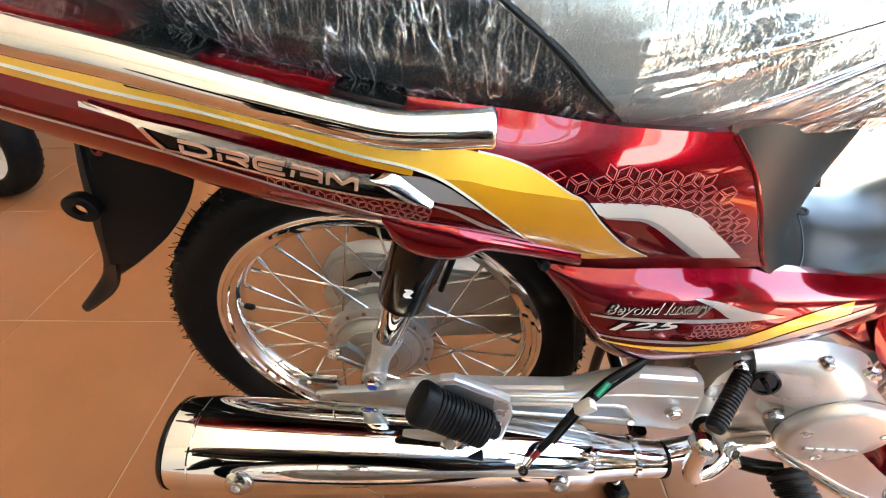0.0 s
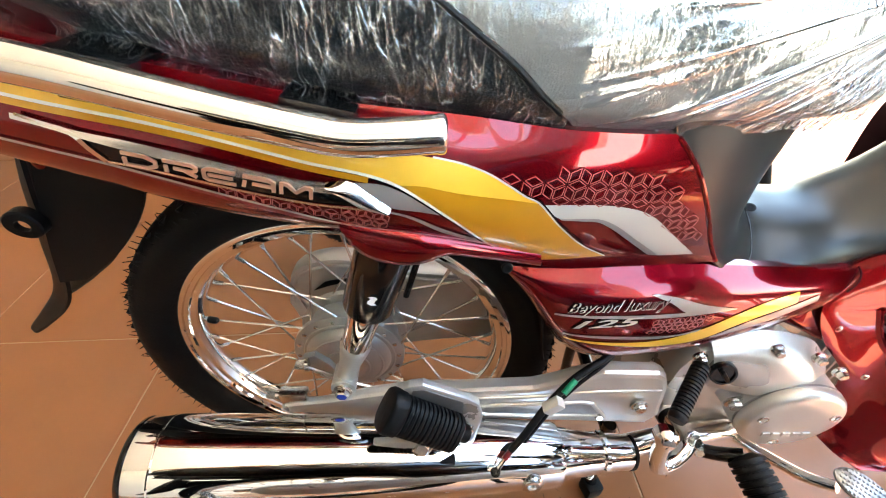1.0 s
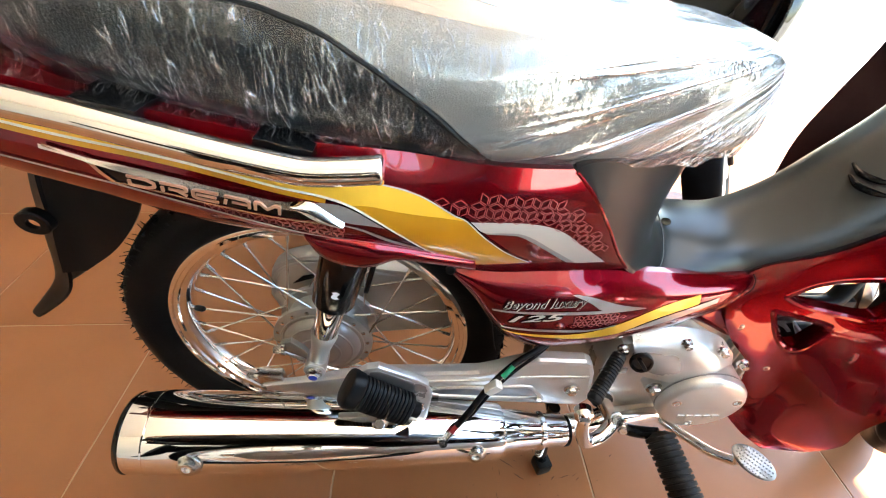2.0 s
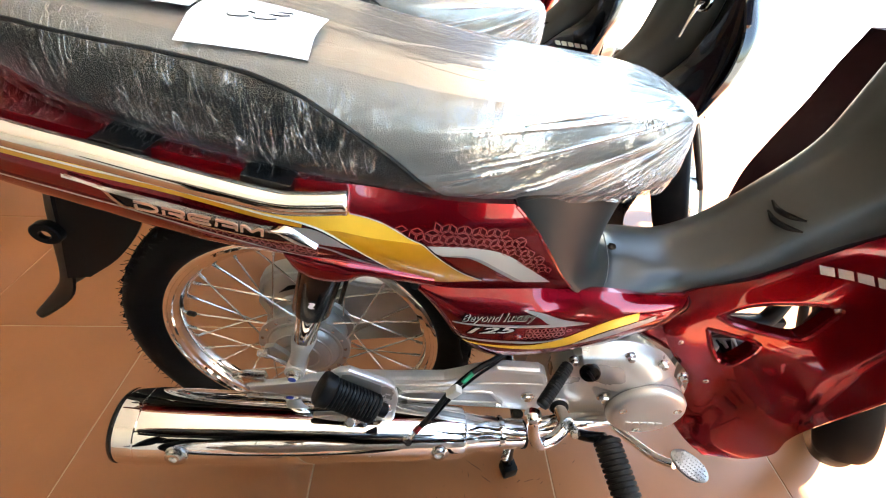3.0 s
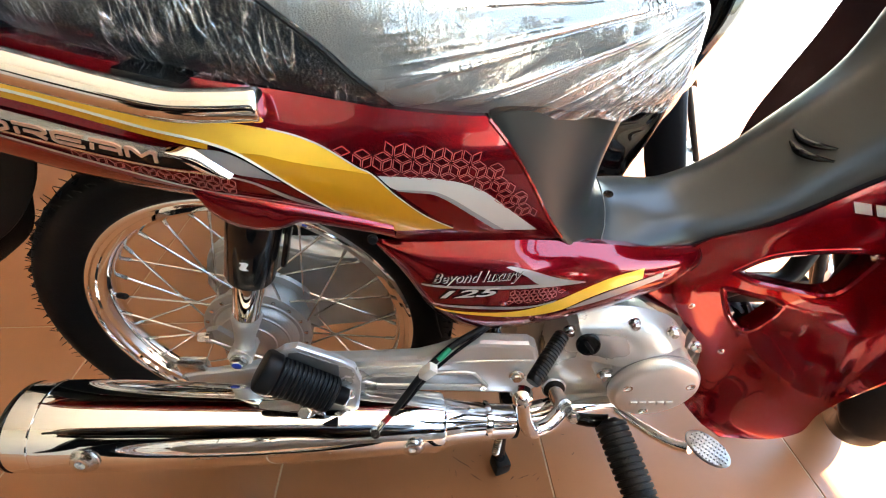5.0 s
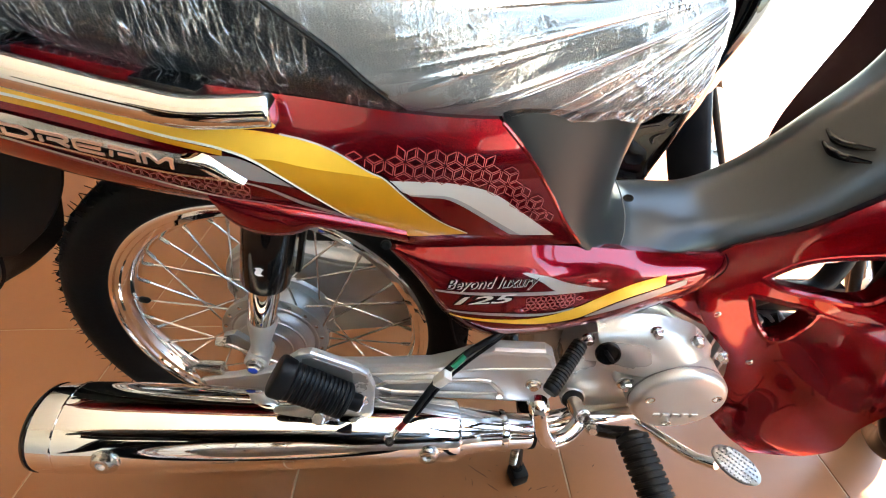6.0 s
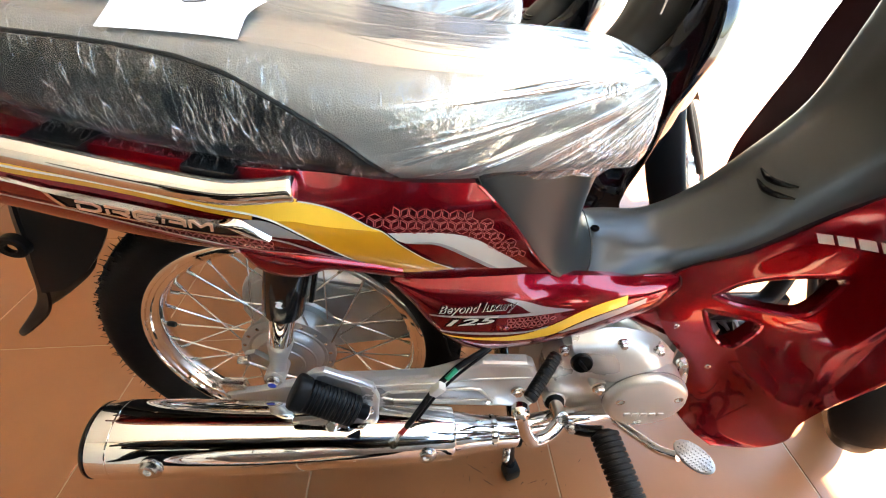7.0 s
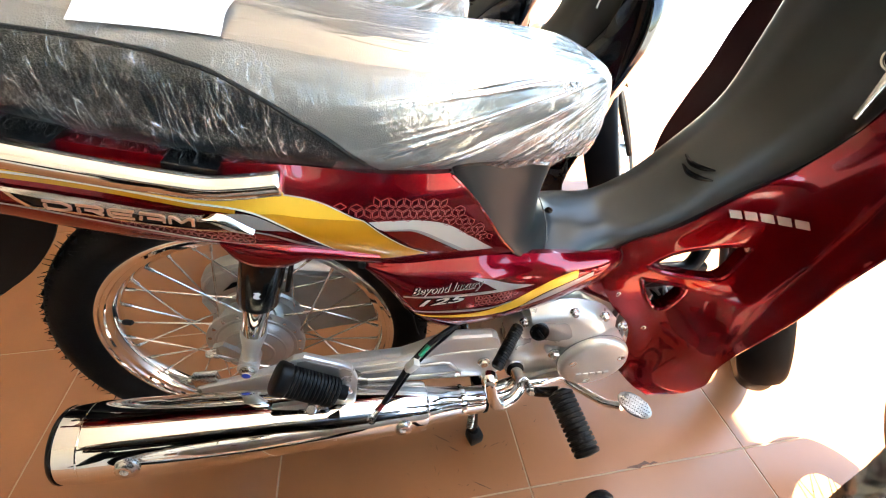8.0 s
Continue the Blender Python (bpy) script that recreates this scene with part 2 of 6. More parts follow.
def curve(points, n):
    """A smooth curve through points, as n points (Catmull-Rom, by chord length)."""
    p = np.array(points, float)
    if len(p) == 2:
        return p[0] + np.linspace(0, 1, n)[:, None] * (p[1] - p[0])
    k = np.concatenate([[0], np.cumsum(np.sqrt(np.linalg.norm(np.diff(p, axis=0), axis=1)) + 1e-9)])
    m = np.zeros_like(p)
    d = np.diff(p, axis=0) / np.diff(k)[:, None]
    h = np.diff(k)[:, None]
    m[1:-1] = (d[:-1] * h[1:] + d[1:] * h[:-1]) / (h[:-1] + h[1:])
    m[0], m[-1] = d[0], d[-1]
    x = np.linspace(0, k[-1], n)
    i = np.clip(np.searchsorted(k, x, side="right") - 1, 0, len(p) - 2)
    w = (k[i + 1] - k[i])[:, None]
    t = ((x - k[i])[:, None]) / w
    return (2 * t**3 - 3 * t**2 + 1) * p[i] + (t**3 - 2 * t**2 + t) * w * m[i] + (-2 * t**3 + 3 * t**2) * p[i + 1] + (t**3 - t**2) * w * m[i + 1]


def sheet(grid, wrap_u=False, wrap_v=False, cap=False, bm=None):
    """A mesh on a grid of points [row][column]. cap: closes the first and the last row."""
    bm = bm or bmesh.new()
    rows = [[bm.verts.new(p) for p in r] for r in grid]
    nr, nc = len(rows), len(rows[0])
    for i in range(nr if wrap_u else nr - 1):
        for j in range(nc if wrap_v else nc - 1):
            q = [rows[i][j], rows[i][(j + 1) % nc], rows[(i + 1) % nr][(j + 1) % nc], rows[(i + 1) % nr][j]]
            bm.faces.new(q)
    if cap:
        bm.faces.new(rows[0][::-1])
        bm.faces.new(rows[-1])
    return bm


def loft(sections, nu, nv, closed=False, cap=False):
    """A smooth surface through sections of equally many points."""
    s = [curve(list(c) + ([c[0]] if closed else []), nv + (1 if closed else 0)) for c in sections]
    if closed:
        s = [c[:-1] for c in s]
    cols = [curve([c[j] for c in s], nu) for j in range(len(s[0]))]
    return sheet([[cols[j][i] for j in range(len(cols))] for i in range(nu)], wrap_v=closed, cap=cap)


def thicken(bm, depth):
    """Gives a sheet a second side, depth metres inwards (towards the machine's middle), and closes its rim."""
    bmesh.ops.recalc_face_normals(bm, faces=bm.faces)
    geo = bmesh.ops.solidify(bm, geom=bm.faces[:], thickness=depth)
    return bm


def frame_along(p):
    t = np.gradient(p, axis=0)
    t /= np.linalg.norm(t, axis=1)[:, None] + 1e-12
    up = V(0, 0, 1) if abs(t[0][2]) < 0.9 else V(1, 0, 0)
    a = np.cross(t[0], up)
    a /= np.linalg.norm(a)
    out = []
    for v in t:
        a = a - v * (a @ v)
        a /= np.linalg.norm(a)
        out.append((a, np.cross(v, a)))
    return out


def tube(points, radius, sides=16, n=40, flat=1.0, bm=None, smooth=True):
    """A bent round bar. radius: one number, or one for each point."""
    p = curve(points, n) if smooth else np.array(points, float)
    n = len(p)
    if np.isscalar(radius):
        r = np.full(n, float(radius))
    else:
        r = np.interp(np.linspace(0, 1, n), np.linspace(0, 1, len(radius)), radius)
    f = frame_along(p)
    g = [[p[i] + r[i] * (math.cos(a) * f[i][0] + flat * math.sin(a) * f[i][1]) for a in np.linspace(0, 2 * math.pi, sides, endpoint=False)] for i in range(n)]
    return sheet(g, wrap_v=True, cap=True, bm=bm)


def lathe(profile, base, axis, sides=32, cap=True, bm=None, up=(0, 0, 1)):
    """A turned body: profile of (along, radius) from base along axis."""
    z = V(*axis)
    z /= np.linalg.norm(z)
    u = V(*up) if abs(z @ V(*up)) < 0.9 else V(1, 0, 0)
    a = np.cross(z, u)
    a /= np.linalg.norm(a)
    b = np.cross(z, a)
    base = V(*base)
    g = [[base + h * z + r * (math.cos(k) * a + math.sin(k) * b) for k in np.linspace(0, 2 * math.pi, sides, endpoint=False)] for h, r in profile]
    return sheet(g, wrap_v=True, cap=cap, bm=bm)


def hexbolt(base, axis, size, length, sides=6, washer=True):
    bm = lathe([(0, size * 0.95), (length * 0.75, size), (length, size * 0.8)], base, axis, sides)
    if washer:
        lathe([(-0.0005, size * 1.35), (length * 0.25, size * 1.35), (length * 0.3, size * 1.25)], base, axis, 16, bm=bm)
    return bm


def screw(base, axis, size):
    """A pan head with a cross recess."""
    bm = lathe([(0, size), (size * 0.35, size * 0.96), (size * 0.55, size * 0.75), (size * 0.6, size * 0.35), (size * 0.3, size * 0.25), (size * 0.3, 0.0001)], base, axis, 20)
    return bm


def block(corner, size, bevel=0.003, m=None, segments=2, bm=None):
    """A box with rounded edges, from its low corner, turned by the matrix m."""
    own = bmesh.new()
    bmesh.ops.create_cube(own, size=1.0)
    for v in own.verts:
        v.co = Vector([corner[i] + size[i] * (v.co[i] + 0.5) for i in range(3)])
    if bevel:
        bmesh.ops.bevel(own, geom=own.edges[:], offset=bevel, segments=segments, affect="EDGES", profile=0.6)
    if m is not None:
        own.transform(m)
    if bm is None:
        return own
    join(bm, own)
    return bm


def join(bm, other):
    keep = {v: bm.verts.new(v.co) for v in other.verts}
    for f in other.faces:
        try:
            bm.faces.new([keep[v] for v in f.verts])
        except ValueError:
            pass
    other.free()
    return bm


def plate(outline, y0, y1, bevel=0.002, smooth=0):
    """A plate cut to an outline of (x, z), from y0 to y1, with softened edges."""
    if smooth:
        outline = curve(list(outline) + [outline[0]], smooth)[:-1]
    bm = bmesh.new()
    f = bm.faces.new([bm.verts.new((x, y0, z)) for x, z in outline])
    g = bmesh.ops.extrude_face_region(bm, geom=[f])
    top = [v for v in g["geom"] if isinstance(v, bmesh.types.BMVert)]
    for v in top:
        v.co.y = y1
    bmesh.ops.recalc_face_normals(bm, faces=bm.faces)
    if bevel:
        edges = [e for e in bm.edges if abs(e.verts[0].co.y - e.verts[1].co.y) < 1e-6]
        bmesh.ops.bevel(bm, geom=edges, offset=bevel, segments=2, affect="EDGES", profile=0.6)
    return bm


def inside(x, z, poly):
    c = False
    for i in range(len(poly)):
        (x0, z0), (x1, z1) = poly[i - 1], poly[i]
        if (z0 > z) != (z1 > z) and x < (x1 - x0) * (z - z0) / (z1 - z0) + x0:
            c = not c
    return c


class Skin:
    """A body panel as y = f(x, z), from sections {x: [(z, y) from top to bottom]}."""

    def __init__(self, sections):
        self.x = sorted(sections)
        self.s = np.array([sections[x] for x in self.x], float)
        self.fine = np.linspace(self.x[0], self.x[-1], 240)
        self.cols = self._spline(self.fine)

    def _spline(self, xs):
        k, s = np.array(self.x), self.s
        m = np.zeros_like(s)
        d = np.diff(s, axis=0) / np.diff(k)[:, None, None]
        m[1:-1] = 0.5 * (d[:-1] + d[1:])
        m[0], m[-1] = d[0], d[-1]
        i = np.clip(np.searchsorted(k, xs, side="right") - 1, 0, len(k) - 2)
        w = (k[i + 1] - k[i])[:, None, None]
        t = ((xs - k[i]) / (k[i + 1] - k[i]))[:, None, None]
        return (2 * t**3 - 3 * t**2 + 1) * s[i] + (t**3 - 2 * t**2 + t) * w * m[i] + (-2 * t**3 + 3 * t**2) * s[i + 1] + (t**3 - t**2) * w * m[i + 1]

    def section(self, x):
        f = (x - self.fine[0]) / (self.fine[1] - self.fine[0])
        i = int(min(max(f, 0), len(self.fine) - 2))
        return self.cols[i] + (f - i) * (self.cols[i + 1] - self.cols[i])

    def y(self, x, z, out=0.0):
        s = self.section(x)[::-1]
        fine = curve(s, 25)
        return float(np.interp(z, fine[:, 0], fine[:, 1])) - out

    def mesh(self, x0, front, nx, nz, holes=(), lip=0.010):
        """front(v): where the panel ends, for v from 0 at the top to 1 at the bottom."""
        grid = []
        for i in range(nx + 1):
            row = []
            for j in range(nz + 1):
                v = j / nz
                x = x0 + (front(v) - x0) * i / nx
                s = curve(self.section(x), 25)
                z, y = s[0] + 0, None
                k = v * 24
                a = int(min(k, 23))
                p = s[a] + (k - a) * (s[a + 1] - s[a])
                row.append((x, p[1], p[0]))
            x, y, z = row[0]
            row.insert(0, (x, y + lip, z - 0.001))
            x, y, z = row[-1]
            row.append((x, y + lip, z + 0.001))
            grid.append(row)
        return sheet(grid)

    def ribbon(self, upper, lower, n=40, m=4, out=0.0006, smooth=True):
        """A decal between two lines of (x, z), lying on the panel."""
        u = curve(upper, n) if smooth else np.array([np.array(upper[0]) + t * (np.array(upper[-1]) - np.array(upper[0])) for t in np.linspace(0, 1, n)])
        w = curve(lower, n)
        g = []
        for i in range(n):
            r = []
            for j in range(m + 1):
                x, z = u[i] + (w[i] - u[i]) * j / m
                r.append((x, self.y(x, z, out), z))
            g.append(r)
        return sheet(g)

    def line(self, points, width=0.0012, n=40, out=0.0008, bm=None, smooth=True):
        """A thin stripe of the given width along (x, z) points."""
        if smooth:
            p = curve(points, n)
        else:
            p = np.concatenate([np.linspace(points[i], points[i + 1], max(2, n // len(points)), endpoint=False) for i in range(len(points) - 1)] + [np.array(points[-1:], float)])
        t = np.gradient(p, axis=0)
        t /= np.linalg.norm(t, axis=1)[:, None] + 1e-12
        o = np.stack([-t[:, 1], t[:, 0]], 1) * width / 2
        g = [[(x, self.y(x, z, out), z) for x, z in (p[i] + o[i], p[i] - o[i])] for i in range(len(p))]
        return sheet(g, bm=bm)


# ---- the large structure ----
def setting(name, bm, material, label, category, smooth=False, kind="structure"):
    return tagged(part(name, bm, material, None, smooth=smooth), label, category, kind=kind)


ROOM_W, ROOM_E, ROOM_S, ROOM_N, ROOM_H = -5.5, 2.75, -2.6, 7.0, 3.3
ROOF_E = 1.67
setting("ground", block((-60, -60, -0.5), (260, 120, 0.488), 0), CONCRETE, "pale sunlit concrete ground outside the showroom", "ground")
WIN = (0.42, 1.46, 1.00, 1.90)      # the side wall's window: from x to x, from z to z
south = bmesh.new()
for x0, x1, z0, z1 in ((ROOM_W, WIN[0], -0.012, ROOM_H), (WIN[1], ROOF_E, -0.012, ROOM_H), (WIN[0], WIN[1], -0.012, WIN[2]), (WIN[0], WIN[1], WIN[3], ROOM_H)):
    block((x0, ROOM_S - 0.2, z0), (x1 - x0, 0.2, z1 - z0), 0, bm=south)
setting("wall_south", south, WALL, "cream painted showroom side wall with a window", "wall")
window = tagged(thing("window_1", "white framed window with glazing bars", "window"), "white framed window with glazing bars", "window", kind="structure")
for x in (WIN[0], (WIN[0] * 2 + WIN[1]) / 3, (WIN[0] + WIN[1] * 2) / 3, WIN[1] - 0.05):
    part("glazing_bar", block((x, ROOM_S - 0.13, WIN[2] + 0.05), (0.05, 0.05, WIN[3] - WIN[2] - 0.1), 0.004), WHITE_PAINT, window)
for z in (WIN[2], (WIN[2] + WIN[3]) / 2, WIN[3] - 0.05):
    part("window_rail", block((WIN[0], ROOM_S - 0.134, z), (WIN[1] - WIN[0], 0.058, 0.05), 0.004), WHITE_PAINT, window)
setting("wall_west", block((ROOM_W - 0.2, ROOM_S - 0.2, -0.012), (0.2, ROOM_N - ROOM_S + 0.4, ROOM_H + 0.012), 0), DIM_WALL, "showroom back wall, darkened to weaken its bounced light", "wall")
setting("wall_north", block((ROOM_W, ROOM_N, -0.012), (ROOF_E - ROOM_W, 0.2, ROOM_H + 0.012), 0), DARK_WALL, "dark blue showroom end wall", "wall")
setting("ceiling", block((ROOM_W - 0.2, ROOM_S - 0.2, ROOM_H), (ROOF_E - ROOM_W + 0.2, ROOM_N - ROOM_S + 0.4, 0.2), 0), CEIL, "plain white showroom ceiling", "ceiling")


# ---- the motorcycle ----
CY = 0.022      # its middle plane
AXLE = (0.0155, 0.003, 0.3175)


def other_side(bm):
    c = bm.copy()
    for v in c.verts:
        v.co.y = 2 * CY - v.co.y
    bmesh.ops.reverse_faces(c, faces=c.faces[:])
    return c


bike = thing("motorcycle", "dark red underbone motorcycle with gold stripes on its centre stand", "motorcycle", "motorcycles in the near row")

COWL = Skin({
    -0.42: [(0.84, -0.02), (0.82, -0.04), (0.80, -0.05), (0.775, -0.045), (0.76, -0.03)],
    -0.30: [(0.812, -0.094), (0.79, -0.104), (0.765, -0.108), (0.738, -0.103), (0.722, -0.085)],
    -0.20: [(0.792, -0.128), (0.770, -0.131), (0.742, -0.137), (0.715, -0.133), (0.699, -0.115)],
    -0.10: [(0.766, -0.136), (0.745, -0.139), (0.712, -0.146), (0.680, -0.138), (0.660, -0.116)],
    0.00: [(0.742, -0.138), (0.720, -0.141), (0.688, -0.147), (0.645, -0.137), (0.624, -0.114)],
    0.10: [(0.720, -0.135), (0.700, -0.138), (0.665, -0.146), (0.626, -0.136), (0.606, -0.115)],
    0.17: [(0.706, -0.122), (0.680, -0.133), (0.648, -0.140), (0.612, -0.130), (0.588, -0.108)],
    0.24: [(0.696, -0.124), (0.670, -0.130), (0.635, -0.130), (0.585, -0.116), (0.554, -0.100)],
    0.32: [(0.688, -0.114), (0.660, -0.119), (0.620, -0.115), (0.575, -0.105), (0.549, -0.095)],
    0.43: [(0.688, -0.094), (0.660, -0.098), (0.620, -0.096), (0.575, -0.090), (0.546, -0.084)],
})
bm = COWL.mesh(-0.42, lambda v: 0.314 + 0.098 * v ** 0.9, 120, 26)
left = other_side(bm)
cowl = part("rear_side_cover", bm, PAINT, bike, "glossy candy red side cover with gold and white stripes")
part("rear_side_cover", left, PAINT, bike, "glossy candy red side cover")

bm = loft([[(x, COWL.section(x)[0][1] + 0.004, COWL.section(x)[0][0] - 0.003), (x, CY - 0.06, COWL.section(x)[0][0] - 0.004), (x, CY + 0.06, COWL.section(x)[0][0] - 0.004), (x, 2 * CY - COWL.section(x)[0][1] - 0.004, COWL.section(x)[0][0] - 0.003)] for x in (-0.41, -0.36, -0.30, -0.25, -0.20, -0.15, -0.10, 0.0, 0.10, 0.20, 0.28)], 50, 12)
part("tail_panel", bm, PAINT, bike, "candy red panel under the seat")

COVER = Skin({
    0.214: [(0.545, -0.088), (0.542, -0.090), (0.540, -0.090), (0.538, -0.089), (0.536, -0.086)],
    0.24: [(0.545, -0.090), (0.535, -0.099), (0.525, -0.101), (0.512, -0.098), (0.500, -0.088)],
    0.27: [(0.545, -0.090), (0.525, -0.105), (0.500, -0.109), (0.470, -0.106), (0.448, -0.090)],
    0.31: [(0.545, -0.089), (0.520, -0.107), (0.485, -0.113), (0.440, -0.109), (0.411, -0.090)],
    0.38: [(0.543, -0.085), (0.518, -0.105), (0.480, -0.112), (0.436, -0.107), (0.405, -0.088)],
    0.46: [(0.530, -0.074), (0.508, -0.093), (0.478, -0.101), (0.444, -0.097), (0.420, -0.080)],
    0.53: [(0.514, -0.060), (0.502, -0.076), (0.480, -0.084), (0.456, -0.081), (0.438, -0.068)],
    0.575: [(0.508, -0.052), (0.500, -0.064), (0.484, -0.070), (0.467, -0.068), (0.455, -0.060)],
    0.60: [(0.506, -0.046), (0.502, -0.053), (0.494, -0.057), (0.486, -0.057), (0.480, -0.052)],
})
bm = COVER.mesh(0.214, lambda v: 0.600, 70, 24)
left = other_side(bm)
cover = part("lower_side_cover", bm, PAINT, bike, "glossy candy red lower side cover with gold stripe")
part("lower_side_cover", left, PAINT, bike, "glossy candy red lower side cover")

# centre tunnel of grained plastic: ridge, shoulder and edge of each section
TUNNEL = [
    ((0.505, 0, 0.735), (0.455, -0.075, 0.725), (0.312, -0.128, 0.705)),
    ((0.487, 0, 0.665), (0.450, -0.072, 0.660), (0.335, -0.124, 0.650)),
    ((0.470, 0, 0.605), (0.445, -0.070, 0.600), (0.368, -0.116, 0.593)),
    ((0.470, 0, 0.568), (0.452, -0.067, 0.552), (0.408, -0.108, 0.548)),
    ((0.490, 0, 0.551), (0.476, -0.064, 0.530), (0.452, -0.097, 0.516)),
    ((0.530, 0, 0.546), (0.530, -0.060, 0.531), (0.522, -0.082, 0.508)),
    ((0.580, 0, 0.549), (0.588, -0.056, 0.533), (0.592, -0.066, 0.506)),
    ((0.633, 0, 0.579), (0.650, -0.058, 0.562), (0.676, -0.071, 0.547)),
    ((0.690, 0, 0.635), (0.708, -0.060, 0.618), (0.752, -0.075, 0.604)),
    ((0.755, 0, 0.705), (0.768, -0.066, 0.688), (0.806, -0.080, 0.642)),
    ((0.785, 0, 0.780), (0.800, -0.080, 0.768), (0.846, -0.090, 0.700)),
    ((0.800, 0, 0.850), (0.815, -0.085, 0.842), (0.862, -0.105, 0.812)),
]
sec = []
for a, b, c in TUNNEL:
    half = [V(c[0], CY + c[1] + 0.018, c[2] - 0.004), V(c[0], CY + c[1], c[2]), V(b[0], CY + b[1], b[2]), V((a[0] * 2 + b[0]) / 3, CY + b[1] * 0.45, a[2] * 0.85 + b[2] * 0.15)]
    sec.append(half + [V(a[0], CY, a[2])] + [V(p[0], 2 * CY - p[1], p[2]) for p in half[::-1]])
tunnel = part("centre_cover", thicken(loft(sec, 90, 45), 0.003), GREY_PLASTIC, bike, "grained dark grey plastic centre cover")

# leg shield: four lines from its foot to its top
INNER = [(0.664, -0.085, 0.240), (0.664, -0.080, 0.300), (0.650, -0.076, 0.354), (0.607, -0.068, 0.403), (0.582, -0.060, 0.453), (0.592, -0.047, 0.505), (0.676, -0.052, 0.547), (0.752, -0.056, 0.605), (0.806, -0.060, 0.643), (0.846, -0.070, 0.700), (0.860, -0.080, 0.755), (0.866, -0.085, 0.812)]
MIDDLE = [(0.668, -0.104, 0.238), (0.684, -0.096, 0.288), (0.692, -0.088, 0.335), (0.688, -0.082, 0.378), (0.692, -0.077, 0.422), (0.712, -0.073, 0.472), (0.760, -0.072, 0.528), (0.805, -0.076, 0.585), (0.838, -0.084, 0.640), (0.858, -0.092, 0.695), (0.866, -0.098, 0.755), (0.866, -0.100, 0.812)]
VALLEY = [(0.678, -0.128, 0.234), (0.712, -0.130, 0.262), (0.738, -0.132, 0.304), (0.748, -0.134, 0.350), (0.785, -0.130, 0.400), (0.835, -0.122, 0.448), (0.865, -0.120, 0.505), (0.878, -0.124, 0.565), (0.884, -0.130, 0.630), (0.890, -0.136, 0.690), (0.890, -0.136, 0.750), (0.880, -0.124, 0.812)]
EDGE = [(0.694, -0.148, 0.232), (0.758, -0.153, 0.240), (0.790, -0.155, 0.264), (0.784, -0.158, 0.318), (0.788, -0.167, 0.368), (0.802, -0.178, 0.430), (0.808, -0.188, 0.490), (0.814, -0.195, 0.560), (0.838, -0.200, 0.630), (0.858, -0.200, 0.690), (0.862, -0.190, 0.750), (0.852, -0.160, 0.812)]
VENT_HIGH = [(0.648, 0.478), (0.680, 0.502), (0.735, 0.518), (0.790, 0.524), (0.783, 0.495), (0.763, 0.464), (0.715, 0.462), (0.674, 0.467)]
VENT_LOW = [(0.642, 0.455), (0.680, 0.449), (0.717, 0.441), (0.706, 0.412), (0.694, 0.395), (0.684, 0.393), (0.662, 0.416)]
side = [[V(*INNER[i]), V(*MIDDLE[i]), V(*VALLEY[i]), V(*EDGE[i])] for i in range(12)]
bm = loft(side, 150, 70)
holes = [f for f in bm.faces if f.calc_center_median().y > -0.119 and any(inside(f.calc_center_median().x, f.calc_center_median().z, q) for q in (VENT_HIGH, VENT_LOW))]
bmesh.ops.delete(bm, geom=holes, context="FACES")
ALL_SHIELD = np.array([v.co[:] for v in bm.verts])
SHIELD_PTS = ALL_SHIELD[ALL_SHIELD[:, 1] > -0.112]
thicken(bm, 0.0035)
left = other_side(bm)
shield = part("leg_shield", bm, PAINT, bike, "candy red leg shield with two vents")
# the left shield is matte maroon on both faces, darker than the right one
part("leg_shield", left, MAROON, bike, "dark maroon left leg shield")
flank = [[V(*EDGE[i]), V(*EDGE[i]) + V(0.45 * w, 0.05 * w, 0), V(*EDGE[i]) + V(w, 0.5 * w, 0.1 * w)] for i, w in zip(range(5, 12), (0.002, 0.008, 0.016, 0.026, 0.036, 0.042, 0.042))]
bm = loft(flank, 40, 10)
left = other_side(bm)
part("shield_flank", bm, PAINT, shield, "glossy outer edge of the leg shield")
part("shield_flank", left, PAINT, shield, "glossy outer edge of the leg shield")


def on_shield(x, z, out=0.0):
    d = (SHIELD_PTS[:, 0] - x) ** 2 + (SHIELD_PTS[:, 2] - z) ** 2
    k = np.argsort(d)[:6]
    w = 1 / (d[k] + 1e-7)
    return float((SHIELD_PTS[k, 1] * w).sum() / w.sum()) - out


for line, r in (([(0.669, -0.1005, 0.2385), (0.702, -0.1145, 0.283), (0.734, -0.1255, 0.335), (0.757, -0.1290, 0.375), (0.780, -0.1275, 0.403), (0.823, -0.1185, 0.450), (0.854, -0.1165, 0.507), (0.872, -0.120, 0.565), (0.878, -0.126, 0.630)], 0.0024),
                ([(0.662, -0.080, 0.320), (0.690, -0.089, 0.350), (0.717, -0.101, 0.381), (0.747, -0.105, 0.415)], 0.0014)):
    crease = []
    for p in curve(line, 40):
        d = ((ALL_SHIELD - p) ** 2).sum(axis=1)
        k = np.argsort(d)[:10]
        w = (1 / (d[k] + 1e-6))[:, None]
        crease.append((ALL_SHIELD[k] * w).sum(axis=0) / w.sum())
    part("shield_crease", tube(crease, r, 8, n=80), PAINT, shield)
